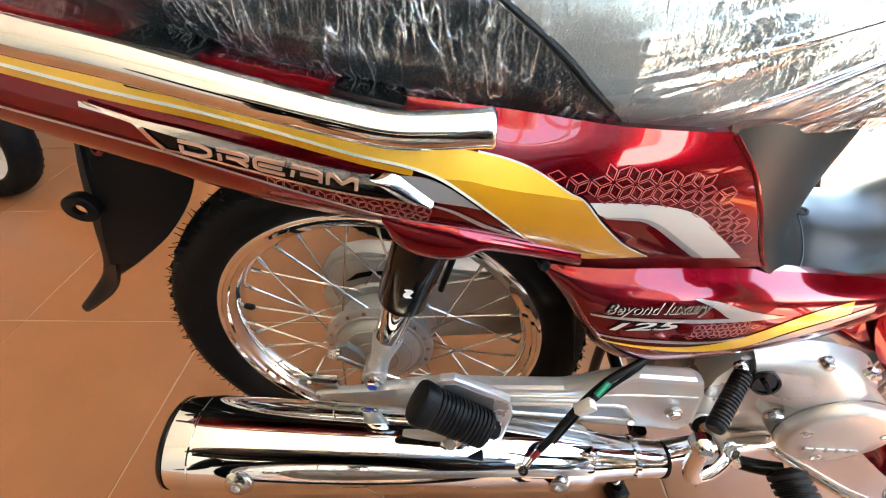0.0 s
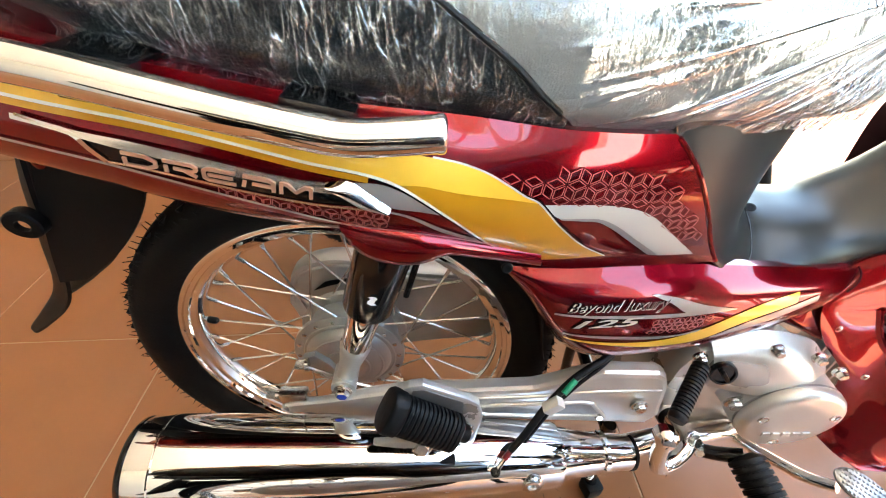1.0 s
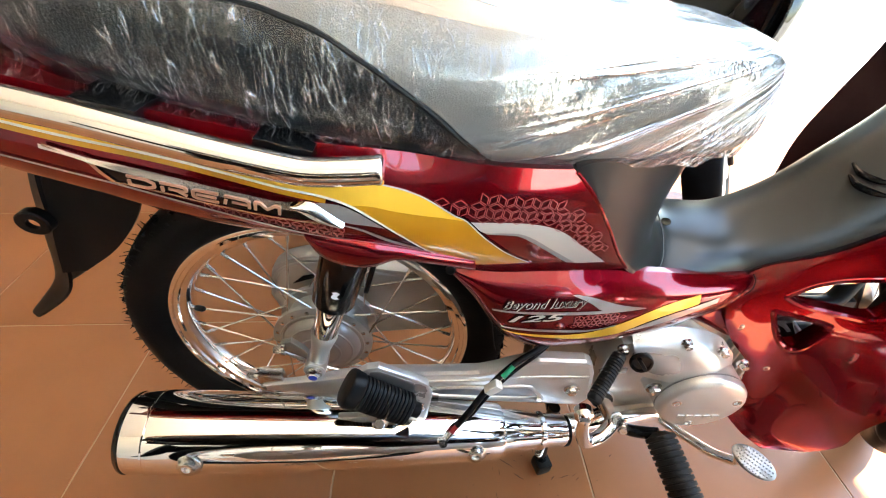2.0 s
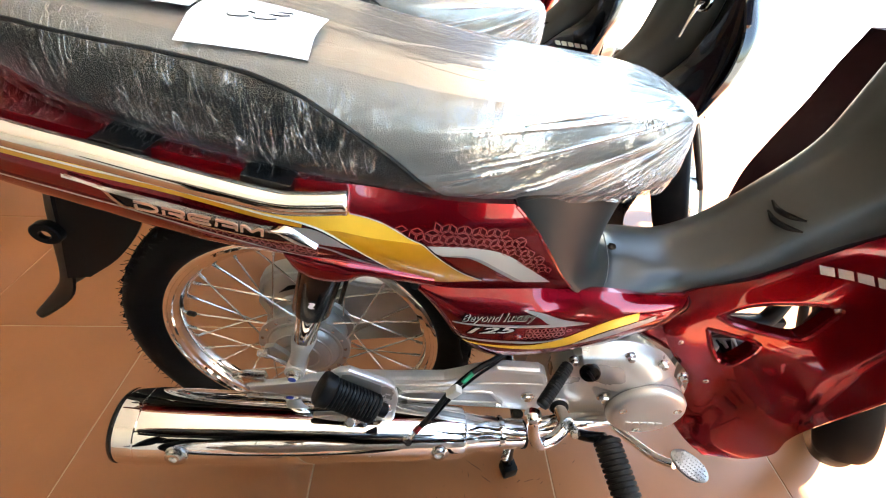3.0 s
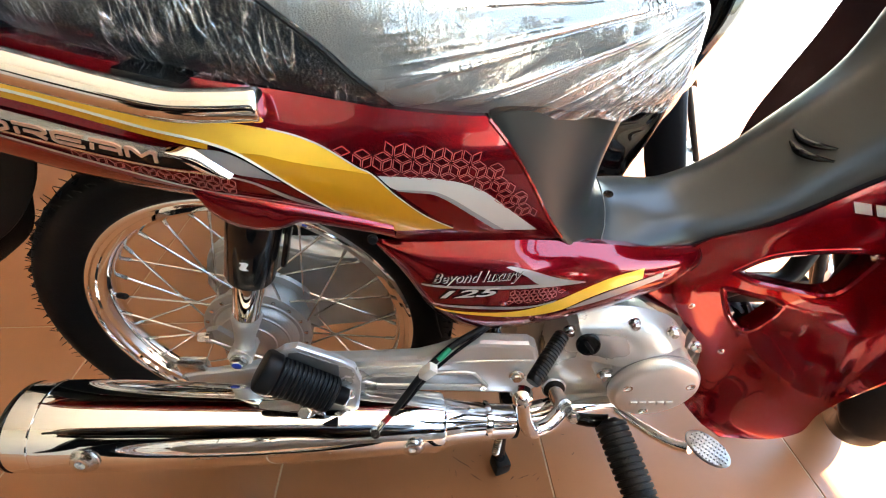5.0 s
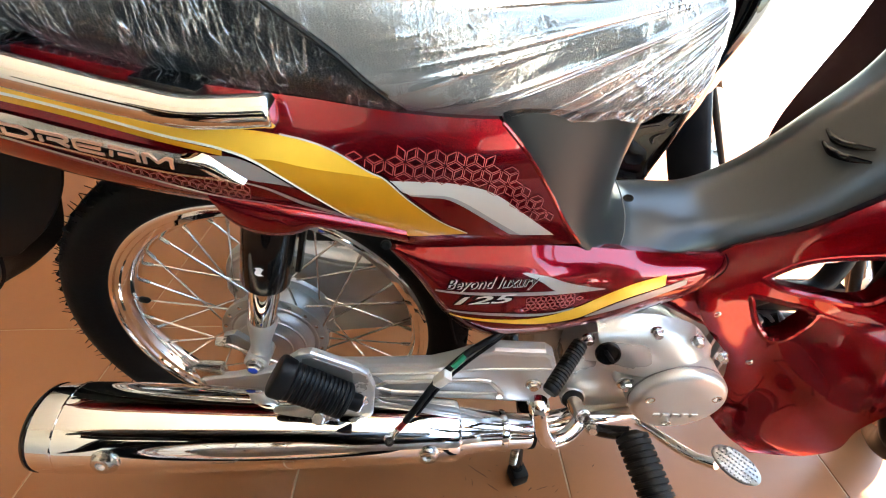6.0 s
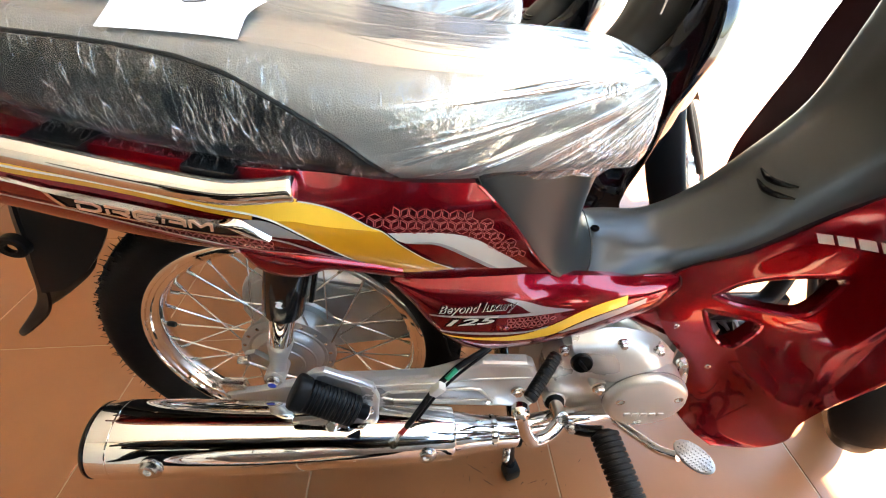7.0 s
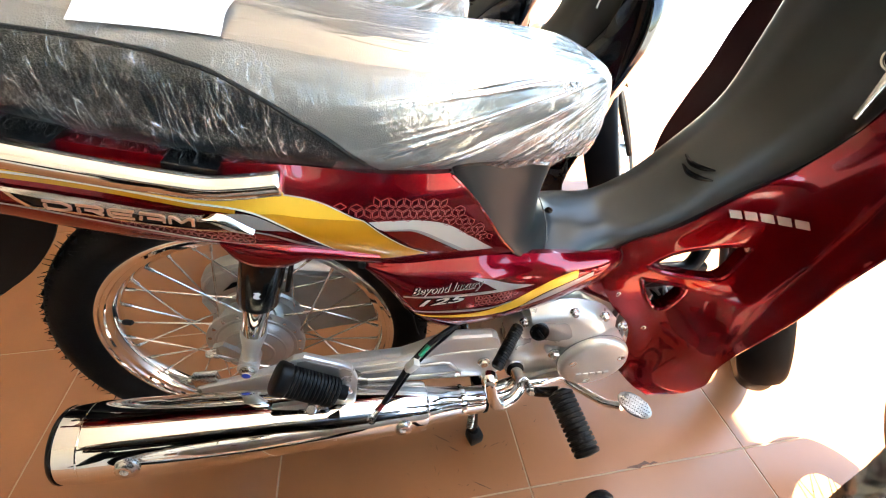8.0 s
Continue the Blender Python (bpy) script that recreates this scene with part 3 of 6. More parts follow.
for q in (VENT_HIGH, VENT_LOW):
    ring = curve(q + [q[0]], 60)
    part("vent_rim", tube([(x, on_shield(x, z) - 0.0005, z) for x, z in ring], 0.005, 8, smooth=False), PAINT, shield)
    part("vent_wall", sheet([[(x, on_shield(x, z) + d, z) for x, z in ring] for d in (0.0, 0.02)]), PAINT, shield)

bm = loft([[(0.612, -0.054, 0.506), (0.606, -0.057, 0.470), (0.612, -0.064, 0.430), (0.632, -0.068, 0.392)],
           [(0.570, -0.050, 0.492), (0.568, -0.053, 0.466), (0.580, -0.058, 0.434), (0.612, -0.062, 0.396)],
           [(0.520, -0.052, 0.476), (0.522, -0.055, 0.458), (0.545, -0.058, 0.436), (0.596, -0.058, 0.402)],
           [(0.480, -0.050, 0.462), (0.490, -0.050, 0.450), (0.520, -0.052, 0.436), (0.580, -0.050, 0.408)]], 24, 14)
part("shield_wing", thicken(bm, 0.003), PAINT, shield, "red inner edge of the leg shield")

# ---- seat ----
SEAT = [  # x, bottom, half width, top
    (-0.232, 0.812, 0.026, 0.836), (-0.216, 0.803, 0.060, 0.849), (-0.182, 0.793, 0.094, 0.858), (-0.130, 0.779, 0.124, 0.859), (-0.060, 0.757, 0.146, 0.851),
    (0.020, 0.735, 0.153, 0.841), (0.100, 0.716, 0.155, 0.830), (0.180, 0.702, 0.154, 0.814), (0.250, 0.692, 0.149, 0.801), (0.320, 0.686, 0.137, 0.792),
    (0.390, 0.683, 0.119, 0.786), (0.450, 0.682, 0.104, 0.780), (0.485, 0.684, 0.090, 0.774), (0.505, 0.690, 0.070, 0.765), (0.515, 0.700, 0.040, 0.752)]
SEAM = [(-0.25, 0.822), (-0.20, 0.838), (-0.10, 0.834), (0.0, 0.822), (0.04, 0.816), (0.08, 0.808), (0.118, 0.795), (0.155, 0.771), (0.195, 0.741), (0.216, 0.720), (0.244, 0.694)]
SEAT_X = np.concatenate([np.linspace(-0.232, -0.20, 8, endpoint=False), np.linspace(-0.20, 0.244, 60, endpoint=False), np.linspace(0.244, 0.47, 30, endpoint=False), np.linspace(0.47, 0.515, 14)])
_st = curve(SEAT, 400)


def seat_profile(x):
    """Half of the seat's section at x, from the bottom edge over the side to the middle of the top: (sideways, z)."""
    b, w, t = [float(np.interp(x, _st[:, 0], _st[:, k])) for k in (1, 2, 3)]
    h = t - b
    return curve([(w * 0.90, b), (w * 0.985, b + 0.16 * h), (w, b + 0.42 * h), (w * 0.975, b + 0.68 * h), (w * 0.89, b + 0.88 * h), (w * 0.68, b + 0.97 * h), (w * 0.34, t), (0, t + 0.0005)], 60)


def split_profile(x, seam):
    p = seat_profile(x)
    k = int(np.clip(np.searchsorted(p[:, 1], seam), 0, 58))
    if x >= 0.2435 or k == 0:
        return p[:1], p
    f = (seam - p[k - 1, 1]) / (p[k, 1] - p[k - 1, 1] + 1e-9)
    s = p[k - 1] + f * (p[k] - p[k - 1])
    return np.vstack([p[:k], s]), np.vstack([s, p[k:]])


top_rows, side_rows, side_rows_left, seam_pts = [], [], [], []
for x in SEAT_X:
    seam = float(np.interp(x, [a for a, _ in SEAM], [b for _, b in SEAM]))
    low, up = split_profile(x, seam)
    up = curve(up, 24)
    r = [(x, CY - a, z) for a, z in up]
    top_rows.append(r + [(x, 2 * CY - p[1], p[2]) for p in r[-2::-1]])
    if x < 0.2435:
        low = np.array([low[0] + (low[-1] - low[0]) * t for t in np.linspace(0, 1, 12)]) if len(low) < 3 else curve(low, 12)
        side_rows.append([(x, CY - a, z) for a, z in low])
        seam_pts.append((x, CY - up[0][0] - 0.001, up[0][1]))
seat = part("seat", sheet(top_rows, cap=True), VINYL_TOP, bike, "long grey vinyl seat wrapped in clear plastic")
for flip in (False, True):
    bm = sheet(side_rows)
    part("seat_side", other_side(bm) if flip else bm, VINYL_SIDE, seat, "black textured vinyl side")
    bm = tube(seam_pts[::2], 0.0022, 8, n=90)
    part("piping", other_side(bm) if flip else bm, VINYL_SIDE, seat)
bm = sheet([[(x, CY - s * seat_profile(x)[0][0], seat_profile(x)[0][1] + 0.002) for s in np.linspace(-1, 1, 5)] for x in SEAT_X])
part("seat_base", bm, BLACK_PLASTIC, seat)

# crumpled clear film over the seat
rows = []
for i, x in enumerate(np.linspace(-0.232, 0.515, 260)):
    p = curve(seat_profile(x), 56)
    full = [(-a, z) for a, z in p] + [(a, z) for a, z in p[-2::-1]]
    n = len(full)
    r = []
    for j, (a, z) in enumerate(full):
        q0, q1 = full[max(j - 1, 0)], full[min(j + 1, n - 1)]
        nx, nz = -(q1[1] - q0[1]), q1[0] - q0[0]
        k = math.hypot(nx, nz) + 1e-9
        v = min(j, n - 1 - j) / 55
        sideways = max(0.0, 1 - v / 0.62)
        folds = 0.5 + 0.5 * noise.noise((x * 55 + 2.2 * noise.noise((x * 9, z * 9, 3)), z * 9, a * 3))
        fan = math.atan2(z - 0.66, x - 0.225) if x < 0.42 else math.atan2(z - 0.765, 0.555 - x)
        slant = 0.5 + 0.5 * noise.noise((fan * 16, x * 7, a * 12))
        front = min(max((x - 0.18) / 0.15, 0), 1)
        lift = 0.0016 + sideways * (1 - front) * 0.0045 * folds ** 2 + front * (0.15 + 0.85 * sideways) * 0.0045 * slant ** 2 + 0.0012 * (1 - sideways) * noise.noise((x * 20, a * 60, z * 20)) ** 2
        hem = (0.012 - 0.007 * front) * noise.noise((x * 40, 5, 0)) if j in (0, n - 1) else 0
        r.append((x, CY + a + nx / k * lift, z + nz / k * lift + hem - (0.006 if j in (0, n - 1) else 0)))
    rows.append(r)
for c0, c1, material in ((0, 28, FILM), (83, 111, FILM), (27, 84, FILM_TOP)):
    film = part("plastic_film", sheet([q[c0:c1] for q in rows]), material, seat, "crumpled clear plastic film")
    film.visible_shadow = False

# ---- grab rail ----
RAIL = [(0.153, -0.158, 0.7095), (0.125, -0.161, 0.7092), (0.100, -0.162, 0.7098), (0.068, -0.162, 0.7165), (0.008, -0.161, 0.732), (-0.050, -0.159, 0.7475), (-0.107, -0.156, 0.760), (-0.20, -0.146, 0.783), (-0.30, -0.118, 0.806), (-0.36, -0.07, 0.818), (-0.385, CY, 0.822)]
both = RAIL + [(x, 2 * CY - y, z) for x, y, z in RAIL[-2::-1]]
rail = part("grab_rail", tube(both, 0.0112, 24, n=160), CHROME, bike, "polished chrome grab rail")
for s in (1, -1):
    part("rail_end", lathe([(-0.001, 0.0116), (0.002, 0.0116), (0.0035, 0.0108), (0.0048, 0.0085), (0.0048, 0.0001)], (0.153, CY + s * (-0.158 - CY), 0.7095), (1, 0.04 * s, 0), 24), CHROME, rail, "flat chrome rail end")
for x0, x1, zz in ((-0.058, -0.014, 0.749), (0.060, 0.104, 0.721)):
    bm = block((x0, -0.1485, zz - 0.020), (x1 - x0, 0.050, 0.0280), 0.0020)
    bm.transform(Matrix.Translation((x0, 0, zz)) @ Matrix.Rotation(radians(13), 4, "Y") @ Matrix.Translation((-x0, 0, -zz)))
    left = other_side(bm)
    part("rail_bracket", bm, GLOSS_BLACK, rail, "gloss black rail bracket")
    part("rail_bracket", left, GLOSS_BLACK, rail, "gloss black rail bracket")
    part("bracket_step", block((x0 + 0.006, -0.1535, zz - 0.014), (x1 - x0 - 0.016, 0.006, 0.012), 0.002, Matrix.Translation((x0, 0, zz)) @ Matrix.Rotation(radians(13), 4, "Y") @ Matrix.Translation((-x0, 0, -zz))), GLOSS_BLACK, rail)

# ---- rear wheel ----
AX, AY, AZ = AXLE
RIM_R = 0.2315


def turned(profile, sides, bm=None):
    """A ring round the rear axle: profile of (y from the wheel's middle, radius)."""
    return sheet([[(AX + r * math.cos(k), AY + y, AZ + r * math.sin(k)) for k in np.linspace(0, 2 * math.pi, sides, endpoint=False)] for y, r in profile], wrap_v=True, bm=bm)


hub = turned([(0.034, 0.0001), (0.034, 0.045), (0.030, 0.070), (0.026, 0.078), (0.018, 0.078), (0.016, 0.066), (-0.010, 0.064), (-0.014, 0.066), (-0.016, 0.078), (-0.024, 0.078), (-0.026, 0.074), (-0.028, 0.060), (-0.034, 0.058), (-0.040, 0.050), (-0.046, 0.030), (-0.048, 0.0001)], 48)
wheel = part("rear_wheel", hub, CAST, bike, "spoked rear wheel with grey drum hub")
for k in range(18):
    a = 2 * math.pi * k / 18
    part("spoke_hole", lathe([(0, 0.0032), (0.0012, 0.0030), (0.0018, 0.0015), (0.0018, 0.0001)], (AX + 0.071 * math.cos(a), AY - 0.0275, AZ + 0.071 * math.sin(a)), (0, -1, 0), 10), ZINC, wheel)
part("hub_ring", turned([(-0.0395, 0.0510), (-0.0412, 0.0500), (-0.0412, 0.0478), (-0.0400, 0.0465)], 64), CAST, wheel)
part("hub_ring", turned([(-0.0455, 0.0330), (-0.0474, 0.0320), (-0.0474, 0.0296), (-0.0462, 0.0284)], 64), CAST, wheel)
part("hub_rib", turned([(-0.0275, 0.0665), (-0.0290, 0.0655), (-0.0290, 0.0640), (-0.0275, 0.0632)], 64), CAST, wheel)
rim_p = [(-0.0235, RIM_R), (-0.0245, RIM_R - 0.003), (-0.0240, RIM_R - 0.0065), (-0.0205, RIM_R - 0.0075), (-0.0200, RIM_R - 0.0125), (-0.0170, RIM_R - 0.0140), (-0.016, RIM_R - 0.021), (-0.010, RIM_R - 0.0265), (0.0, RIM_R - 0.028), (0.010, RIM_R - 0.0265), (0.016, RIM_R - 0.021), (0.0175, RIM_R - 0.014), (0.019, RIM_R - 0.010), (0.022, RIM_R - 0.007), (0.0245, RIM_R - 0.003), (0.0235, RIM_R), (0.020, RIM_R - 0.002), (0.015, RIM_R - 0.008), (-0.015, RIM_R - 0.008), (-0.020, RIM_R - 0.002), (-0.0235, RIM_R)]
part("rim", turned(rim_p, 128), CHROME, wheel, "chrome wheel rim")
tyre_p = curve([(-0.020, RIM_R - 0.002), (-0.031, RIM_R + 0.005), (-0.040, RIM_R + 0.020), (-0.042, RIM_R + 0.033), (-0.036, RIM_R + 0.047), (-0.021, RIM_R + 0.058), (0, RIM_R + 0.062), (0.021, RIM_R + 0.058), (0.036, RIM_R + 0.047), (0.042, RIM_R + 0.033), (0.040, RIM_R + 0.020), (0.031, RIM_R + 0.004), (0.020, RIM_R - 0.002)], 40)
tyre = part("tyre", turned(tyre_p, 128), TYRE, wheel, "new black tyre with moulding whiskers")
bm = bmesh.new()
rnd = random.Random(4)
for k in range(150):
    a = 2 * math.pi * (k + rnd.uniform(-0.2, 0.2)) / 150
    for y, r in ((-0.037, RIM_R + 0.046), (-0.016, RIM_R + 0.0595)):
        l = rnd.uniform(0.004, 0.009)
        a2 = a + rnd.uniform(-0.02, 0.02)
        tube([(AX + r * math.cos(a), AY + y, AZ + r * math.sin(a)), (AX + (r + l) * math.cos(a2), AY + y - rnd.uniform(0, 0.004), AZ + (r + l) * math.sin(a2))], [0.0008, 0.0005], 4, n=2, bm=bm)
tagged(part("whisker", bm, TYRE, tyre), kind="stuff")
bm = bmesh.new()
for k in range(60):
    for s in (-1, 1):
        a = 2 * math.pi * (k + 0.25 * s) / 60
        m = Matrix.Translation((AX, AY, AZ)) @ Matrix.Rotation(-a, 4, "Y") @ Matrix.Translation((RIM_R + 0.0562, s * 0.018, 0)) @ Matrix.Rotation(s * 0.5, 4, "X")
        block((-0.0032, -0.011, -0.0055), (0.005, 0.022, 0.010), 0.001, m, 1, bm)
tagged(part("tread_block", bm, TYRE, tyre), kind="stuff")
# spokes: 36, laced in pairs, with their nipples
for sd in (-1, 1):
    for cross in (-1, 1):
        yf = sd * 0.021 + cross * 0.003
        a0 = 0.62 * cross
        h0 = V(0.071 * math.cos(a0), yf, 0.071 * math.sin(a0))
        r0 = V((RIM_R - 0.027) * 1.0, sd * 0.004, 0)
        bm = tube([h0, r0], 0.0015, 6, n=2)
        tube([r0 + (h0 - r0) * 0.085, r0], 0.0026, 8, n=2, bm=bm)
        me = None
        for k in range(9):
            ang = 2 * math.pi * (k + (0.25 if cross > 0 else 0.0) + (0.5 if sd > 0 else 0.0) + (0.125)) / 9
            if me is None:
                ob = part("spoke", bm, ZINC, wheel)
                me = ob.data
            else:
                ob = new("spoke", me)
                ob.parent = wheel
            ob.matrix_local = Matrix.Translation((AX, AY, AZ)) @ Matrix.Rotation(-ang, 4, "Y")
bm = tube([(AX - 0.204, AY - 0.006, AZ + 0.060), (AX - 0.186, AY - 0.010, AZ + 0.0595)], 0.003, 10, n=3)
valve = part("valve_stem", bm, ZINC, wheel)
part("valve_cap", lathe([(0, 0.0042), (0.002, 0.0048), (0.012, 0.0045), (0.014, 0.003)], (AX - 0.188, AY - 0.010, AZ + 0.0596), (1, -0.2, -0.02), 12), RUBBER, valve, "black rubber valve cap")

# brake panel, axle, brake arm and its rod on the near side
part("axle", lathe([(0, 0.008), (0.03, 0.008), (0.03, 0.012), (0.042, 0.012), (0.043, 0.008), (0.052, 0.007)], (AX, -0.055, AZ + 0.004), (0, -1, 0), 20), ZINC, bike)
part("brake_arm", plate([(-0.030, 0.366), (-0.014, 0.370), (0.002, 0.352), (0.010, 0.330), (-0.004, 0.326), (-0.024, 0.352)], -0.055, -0.064, 0.0015), CAST, bike)
part("brake_nut", hexbolt((-0.022, -0.070, 0.361), (-1, -0.1, 0.05), 0.0065, 0.016), ZINC, bike, "zinc adjuster nut with blue paint mark")
part("brake_rod", tube([(-0.026, -0.072, 0.360), (0.05, -0.075, 0.318), (0.25, -0.085, 0.285), (0.42, -0.09, 0.270)], 0.0028, 8, n=24), ZINC, bike)

# chain case on the far side
case = part("chain_case", plate([(-0.098, 0.325), (-0.075, 0.392), (-0.020, 0.416), (0.035, 0.410), (0.115, 0.388), (0.30, 0.385), (0.42, 0.395), (0.42, 0.260), (0.30, 0.245), (0.10, 0.222), (0.0, 0.205), (-0.070, 0.235)], 0.070, 0.105, 0.010, smooth=60), CAST, bike, "painted grey enclosed chain case")

lip = curve([(-0.088, 0.330), (-0.068, 0.384), (-0.018, 0.405), (0.034, 0.400), (0.115, 0.378), (0.20, 0.374)], 60)
part("case_lip", tube([(x, 0.0685, z) for x, z in lip], 0.0030, 8, smooth=False), CAST, case)
part("case_slot", plate([(-0.050, 0.356), (-0.030, 0.374), (0.000, 0.381), (0.030, 0.377), (0.024, 0.370), (0.000, 0.373), (-0.024, 0.366)], 0.0695, 0.0672, 0.0004), BLACK_PLASTIC, case, "dark inspection slot")

# ---- swing arm, shock absorber, engine guard ----
bm = plate([(-0.050, 0.336), (-0.030, 0.342), (0.000, 0.347), (0.030, 0.353), (0.070, 0.362), (0.117, 0.369), (0.178, 0.370), (0.256, 0.375), (0.280, 0.384), (0.302, 0.395), (0.333, 0.406), (0.395, 0.403), (0.405, 0.396), (0.412, 0.375), (0.420, 0.315), (0.408, 0.295), (0.347, 0.299), (0.262, 0.304), (0.179, 0.309), (0.060, 0.316), (-0.045, 0.326)], -0.096, -0.116, 0.006)
for v in bm.verts:
    v.co.y -= 0.008 * min(max((0.10 - v.co.x) / 0.10, 0), 1) * (v.co.y + 0.116) / 0.020
arm = part("swing_arm", bm, ALU, bike, "silver painted swing arm", sharp=15)
# the slot is not cut in: a thin plate carries its shade as darker steel
part("slot", plate([(0.186, 0.331), (0.198, 0.340), (0.318, 0.346), (0.328, 0.343), (0.343, 0.322), (0.330, 0.321), (0.205, 0.324)], -0.1155, -0.1165, 0.0005), DULL_STEEL, arm, "slot drawn as a plate, darkened for its shade")
part("slot_rim", tube([(0.181, -0.1165, 0.330), (0.197, -0.1165, 0.342), (0.318, -0.1165, 0.3485), (0.330, -0.1165, 0.346), (0.349, -0.1165, 0.319), (0.330, -0.1165, 0.3185), (0.204, -0.1165, 0.3215), (0.181, -0.1165, 0.330)], 0.0028, 8, smooth=False), ALU, arm)
part("arm_rib", tube([(0.08, -0.115, 0.352), (0.20, -0.1158, 0.358), (0.27, -0.1158, 0.362), (0.32, -0.1158, 0.370), (0.405, -0.115, 0.372)], 0.0025, 8, n=20), ALU, arm)
part("arm_bolt", hexbolt((0.386, -0.118, 0.344), (0, -1, 0), 0.0075, 0.008), ZINC, arm)
part("arm_bolt", hexbolt((0.345, -0.112, 0.315), (0, -1, 0), 0.006, 0.008), ZINC, arm)
part("far_swing_arm", block((-0.05, 0.115, 0.315), (0.48, 0.03, 0.06), 0.008), ALU, bike)
part("axle_adjuster", block((-0.050, -0.112, 0.333), (0.034, 0.014, 0.026), 0.003), ZINC, arm)
part("adjuster_bolt", hexbolt((-0.052, -0.104, 0.346), (-1, 0, 0.05), 0.005, 0.016), ZINC, arm)

S0, S1 = V(0.030, -0.092, 0.364), V(0.113, -0.103, 0.612)
d = (S1 - S0) / np.linalg.norm(S1 - S0)
shock = part("shock_absorber", lathe([(0.066, 0.0150), (0.070, 0.0168), (0.16, 0.0168), (0.17, 0.0150)], S0, d, 32), CHROME, bike, "chrome lower shock absorber with black cover")
part("shock_fork", lathe([(-0.004, 0.0110), (0.006, 0.0125), (0.020, 0.0118), (0.040, 0.0130), (0.060, 0.0158), (0.070, 0.0172), (0.078, 0.0174), (0.080, 0.0160)], S0, d, 28), ALU, shock, "silver painted lower fork")
part("shock_cover", lathe([(0.146, 0.0150), (0.1465, 0.0245), (0.150, 0.0258), (0.225, 0.0262), (0.252, 0.0250), (0.262, 0.015)], S0, d, 32), GLOSS_BLACK, shock, "gloss black shock cover")
part("shock_clip", block((0.117, -0.104, 0.515), (0.006, 0.012, 0.06), 0.002, Matrix.Translation((0.126, 0, 0.53)) @ Matrix.Rotation(radians(17), 4, "Y") @ Matrix.Translation((-0.126, 0, -0.53))), GLOSS_BLACK, shock)
c = S0 + d * 0.186 + V(0, -0.0065, 0)
part("sticker", sheet([[(c[0] - 0.004 + 0.009 * u + 0.002 * math.sin(7 * v), c[1] - 0.0212 + 0.0002 * u, c[2] + 0.004 - 0.011 * v) for u in (0.1, 0.5, 0.9 - 0.3 * abs(v - 0.4))] for v in (0, 0.25, 0.5, 0.75, 1)]), PAPER, shock, "torn white sticker")
part("shock_eye", lathe([(-0.020, 0.013), (-0.019, 0.015), (0.011, 0.015), (0.012, 0.013)], (S0[0], S0[1] - 0.004, S0[2]), (0, -1, 0), 24), ALU, shock)
nut = part("shock_nut", hexbolt((S0[0], S0[1] - 0.017, S0[2]), (0, -1, 0), 0.0085, 0.009), ZINC, shock, "zinc dome nut with blue paint")
part("paint_mark", lathe([(0.009, 0.006), (0.0095, 0.005), (0.0095, 0.0001)], (S0[0], S0[1] - 0.017, S0[2]), (0, -1, 0), 12), BLUE_PAINT_MARK, nut, "blue paint mark")
# red shroud of the side cover over the shock's top
SHROUD = [(0.078, 0.636, 0.622), (0.084, 0.634, 0.607), (0.094, 0.630, 0.597), (0.108, 0.626, 0.591), (0.124, 0.622, 0.589), (0.140, 0.617, 0.592), (0.156, 0.612, 0.596), (0.178, 0.604, 0.589), (0.204, 0.594, 0.579), (0.236, 0.582, 0.566)]
sec = []
for x, a, b in SHROUD:
    y = 0.24 * max(0.0, x - 0.140)
    sec.append([(x, y - 0.126, a + 0.006), (x, y - 0.139, a), (x + 0.001, y - 0.141, (a + b) / 2), (x + 0.001, y - 0.136, b), (x + 0.001, y * 0.6 - 0.112, b - 0.004)])
bm = loft(sec, 80, 18)
part("shock_shroud", bm, PAINT, cowl, "red shroud over the shock absorber")

# inner rear mudguard and the black flap with its plate holder
bm = loft([[(-0.300, CY - 0.060, 0.725), (-0.295, CY, 0.735), (-0.300, CY + 0.060, 0.725)],
           [(-0.180, CY - 0.066, 0.680), (-0.170, CY, 0.690), (-0.180, CY + 0.066, 0.680)],
           [(0.00, CY - 0.066, 0.600), (0.00, CY, 0.635), (0.00, CY + 0.066, 0.600)],
           [(0.15, CY - 0.066, 0.560), (0.165, CY, 0.590), (0.15, CY + 0.066, 0.560)],
           [(0.255, CY - 0.066, 0.460), (0.285, CY, 0.475), (0.255, CY + 0.066, 0.460)],
           [(0.290, CY - 0.060, 0.320), (0.315, CY, 0.320), (0.290, CY + 0.060, 0.320)]], 40, 12)
part("inner_mudguard", thicken(bm, 0.003), BLACK_PLASTIC, bike, "black plastic inner mudguard")
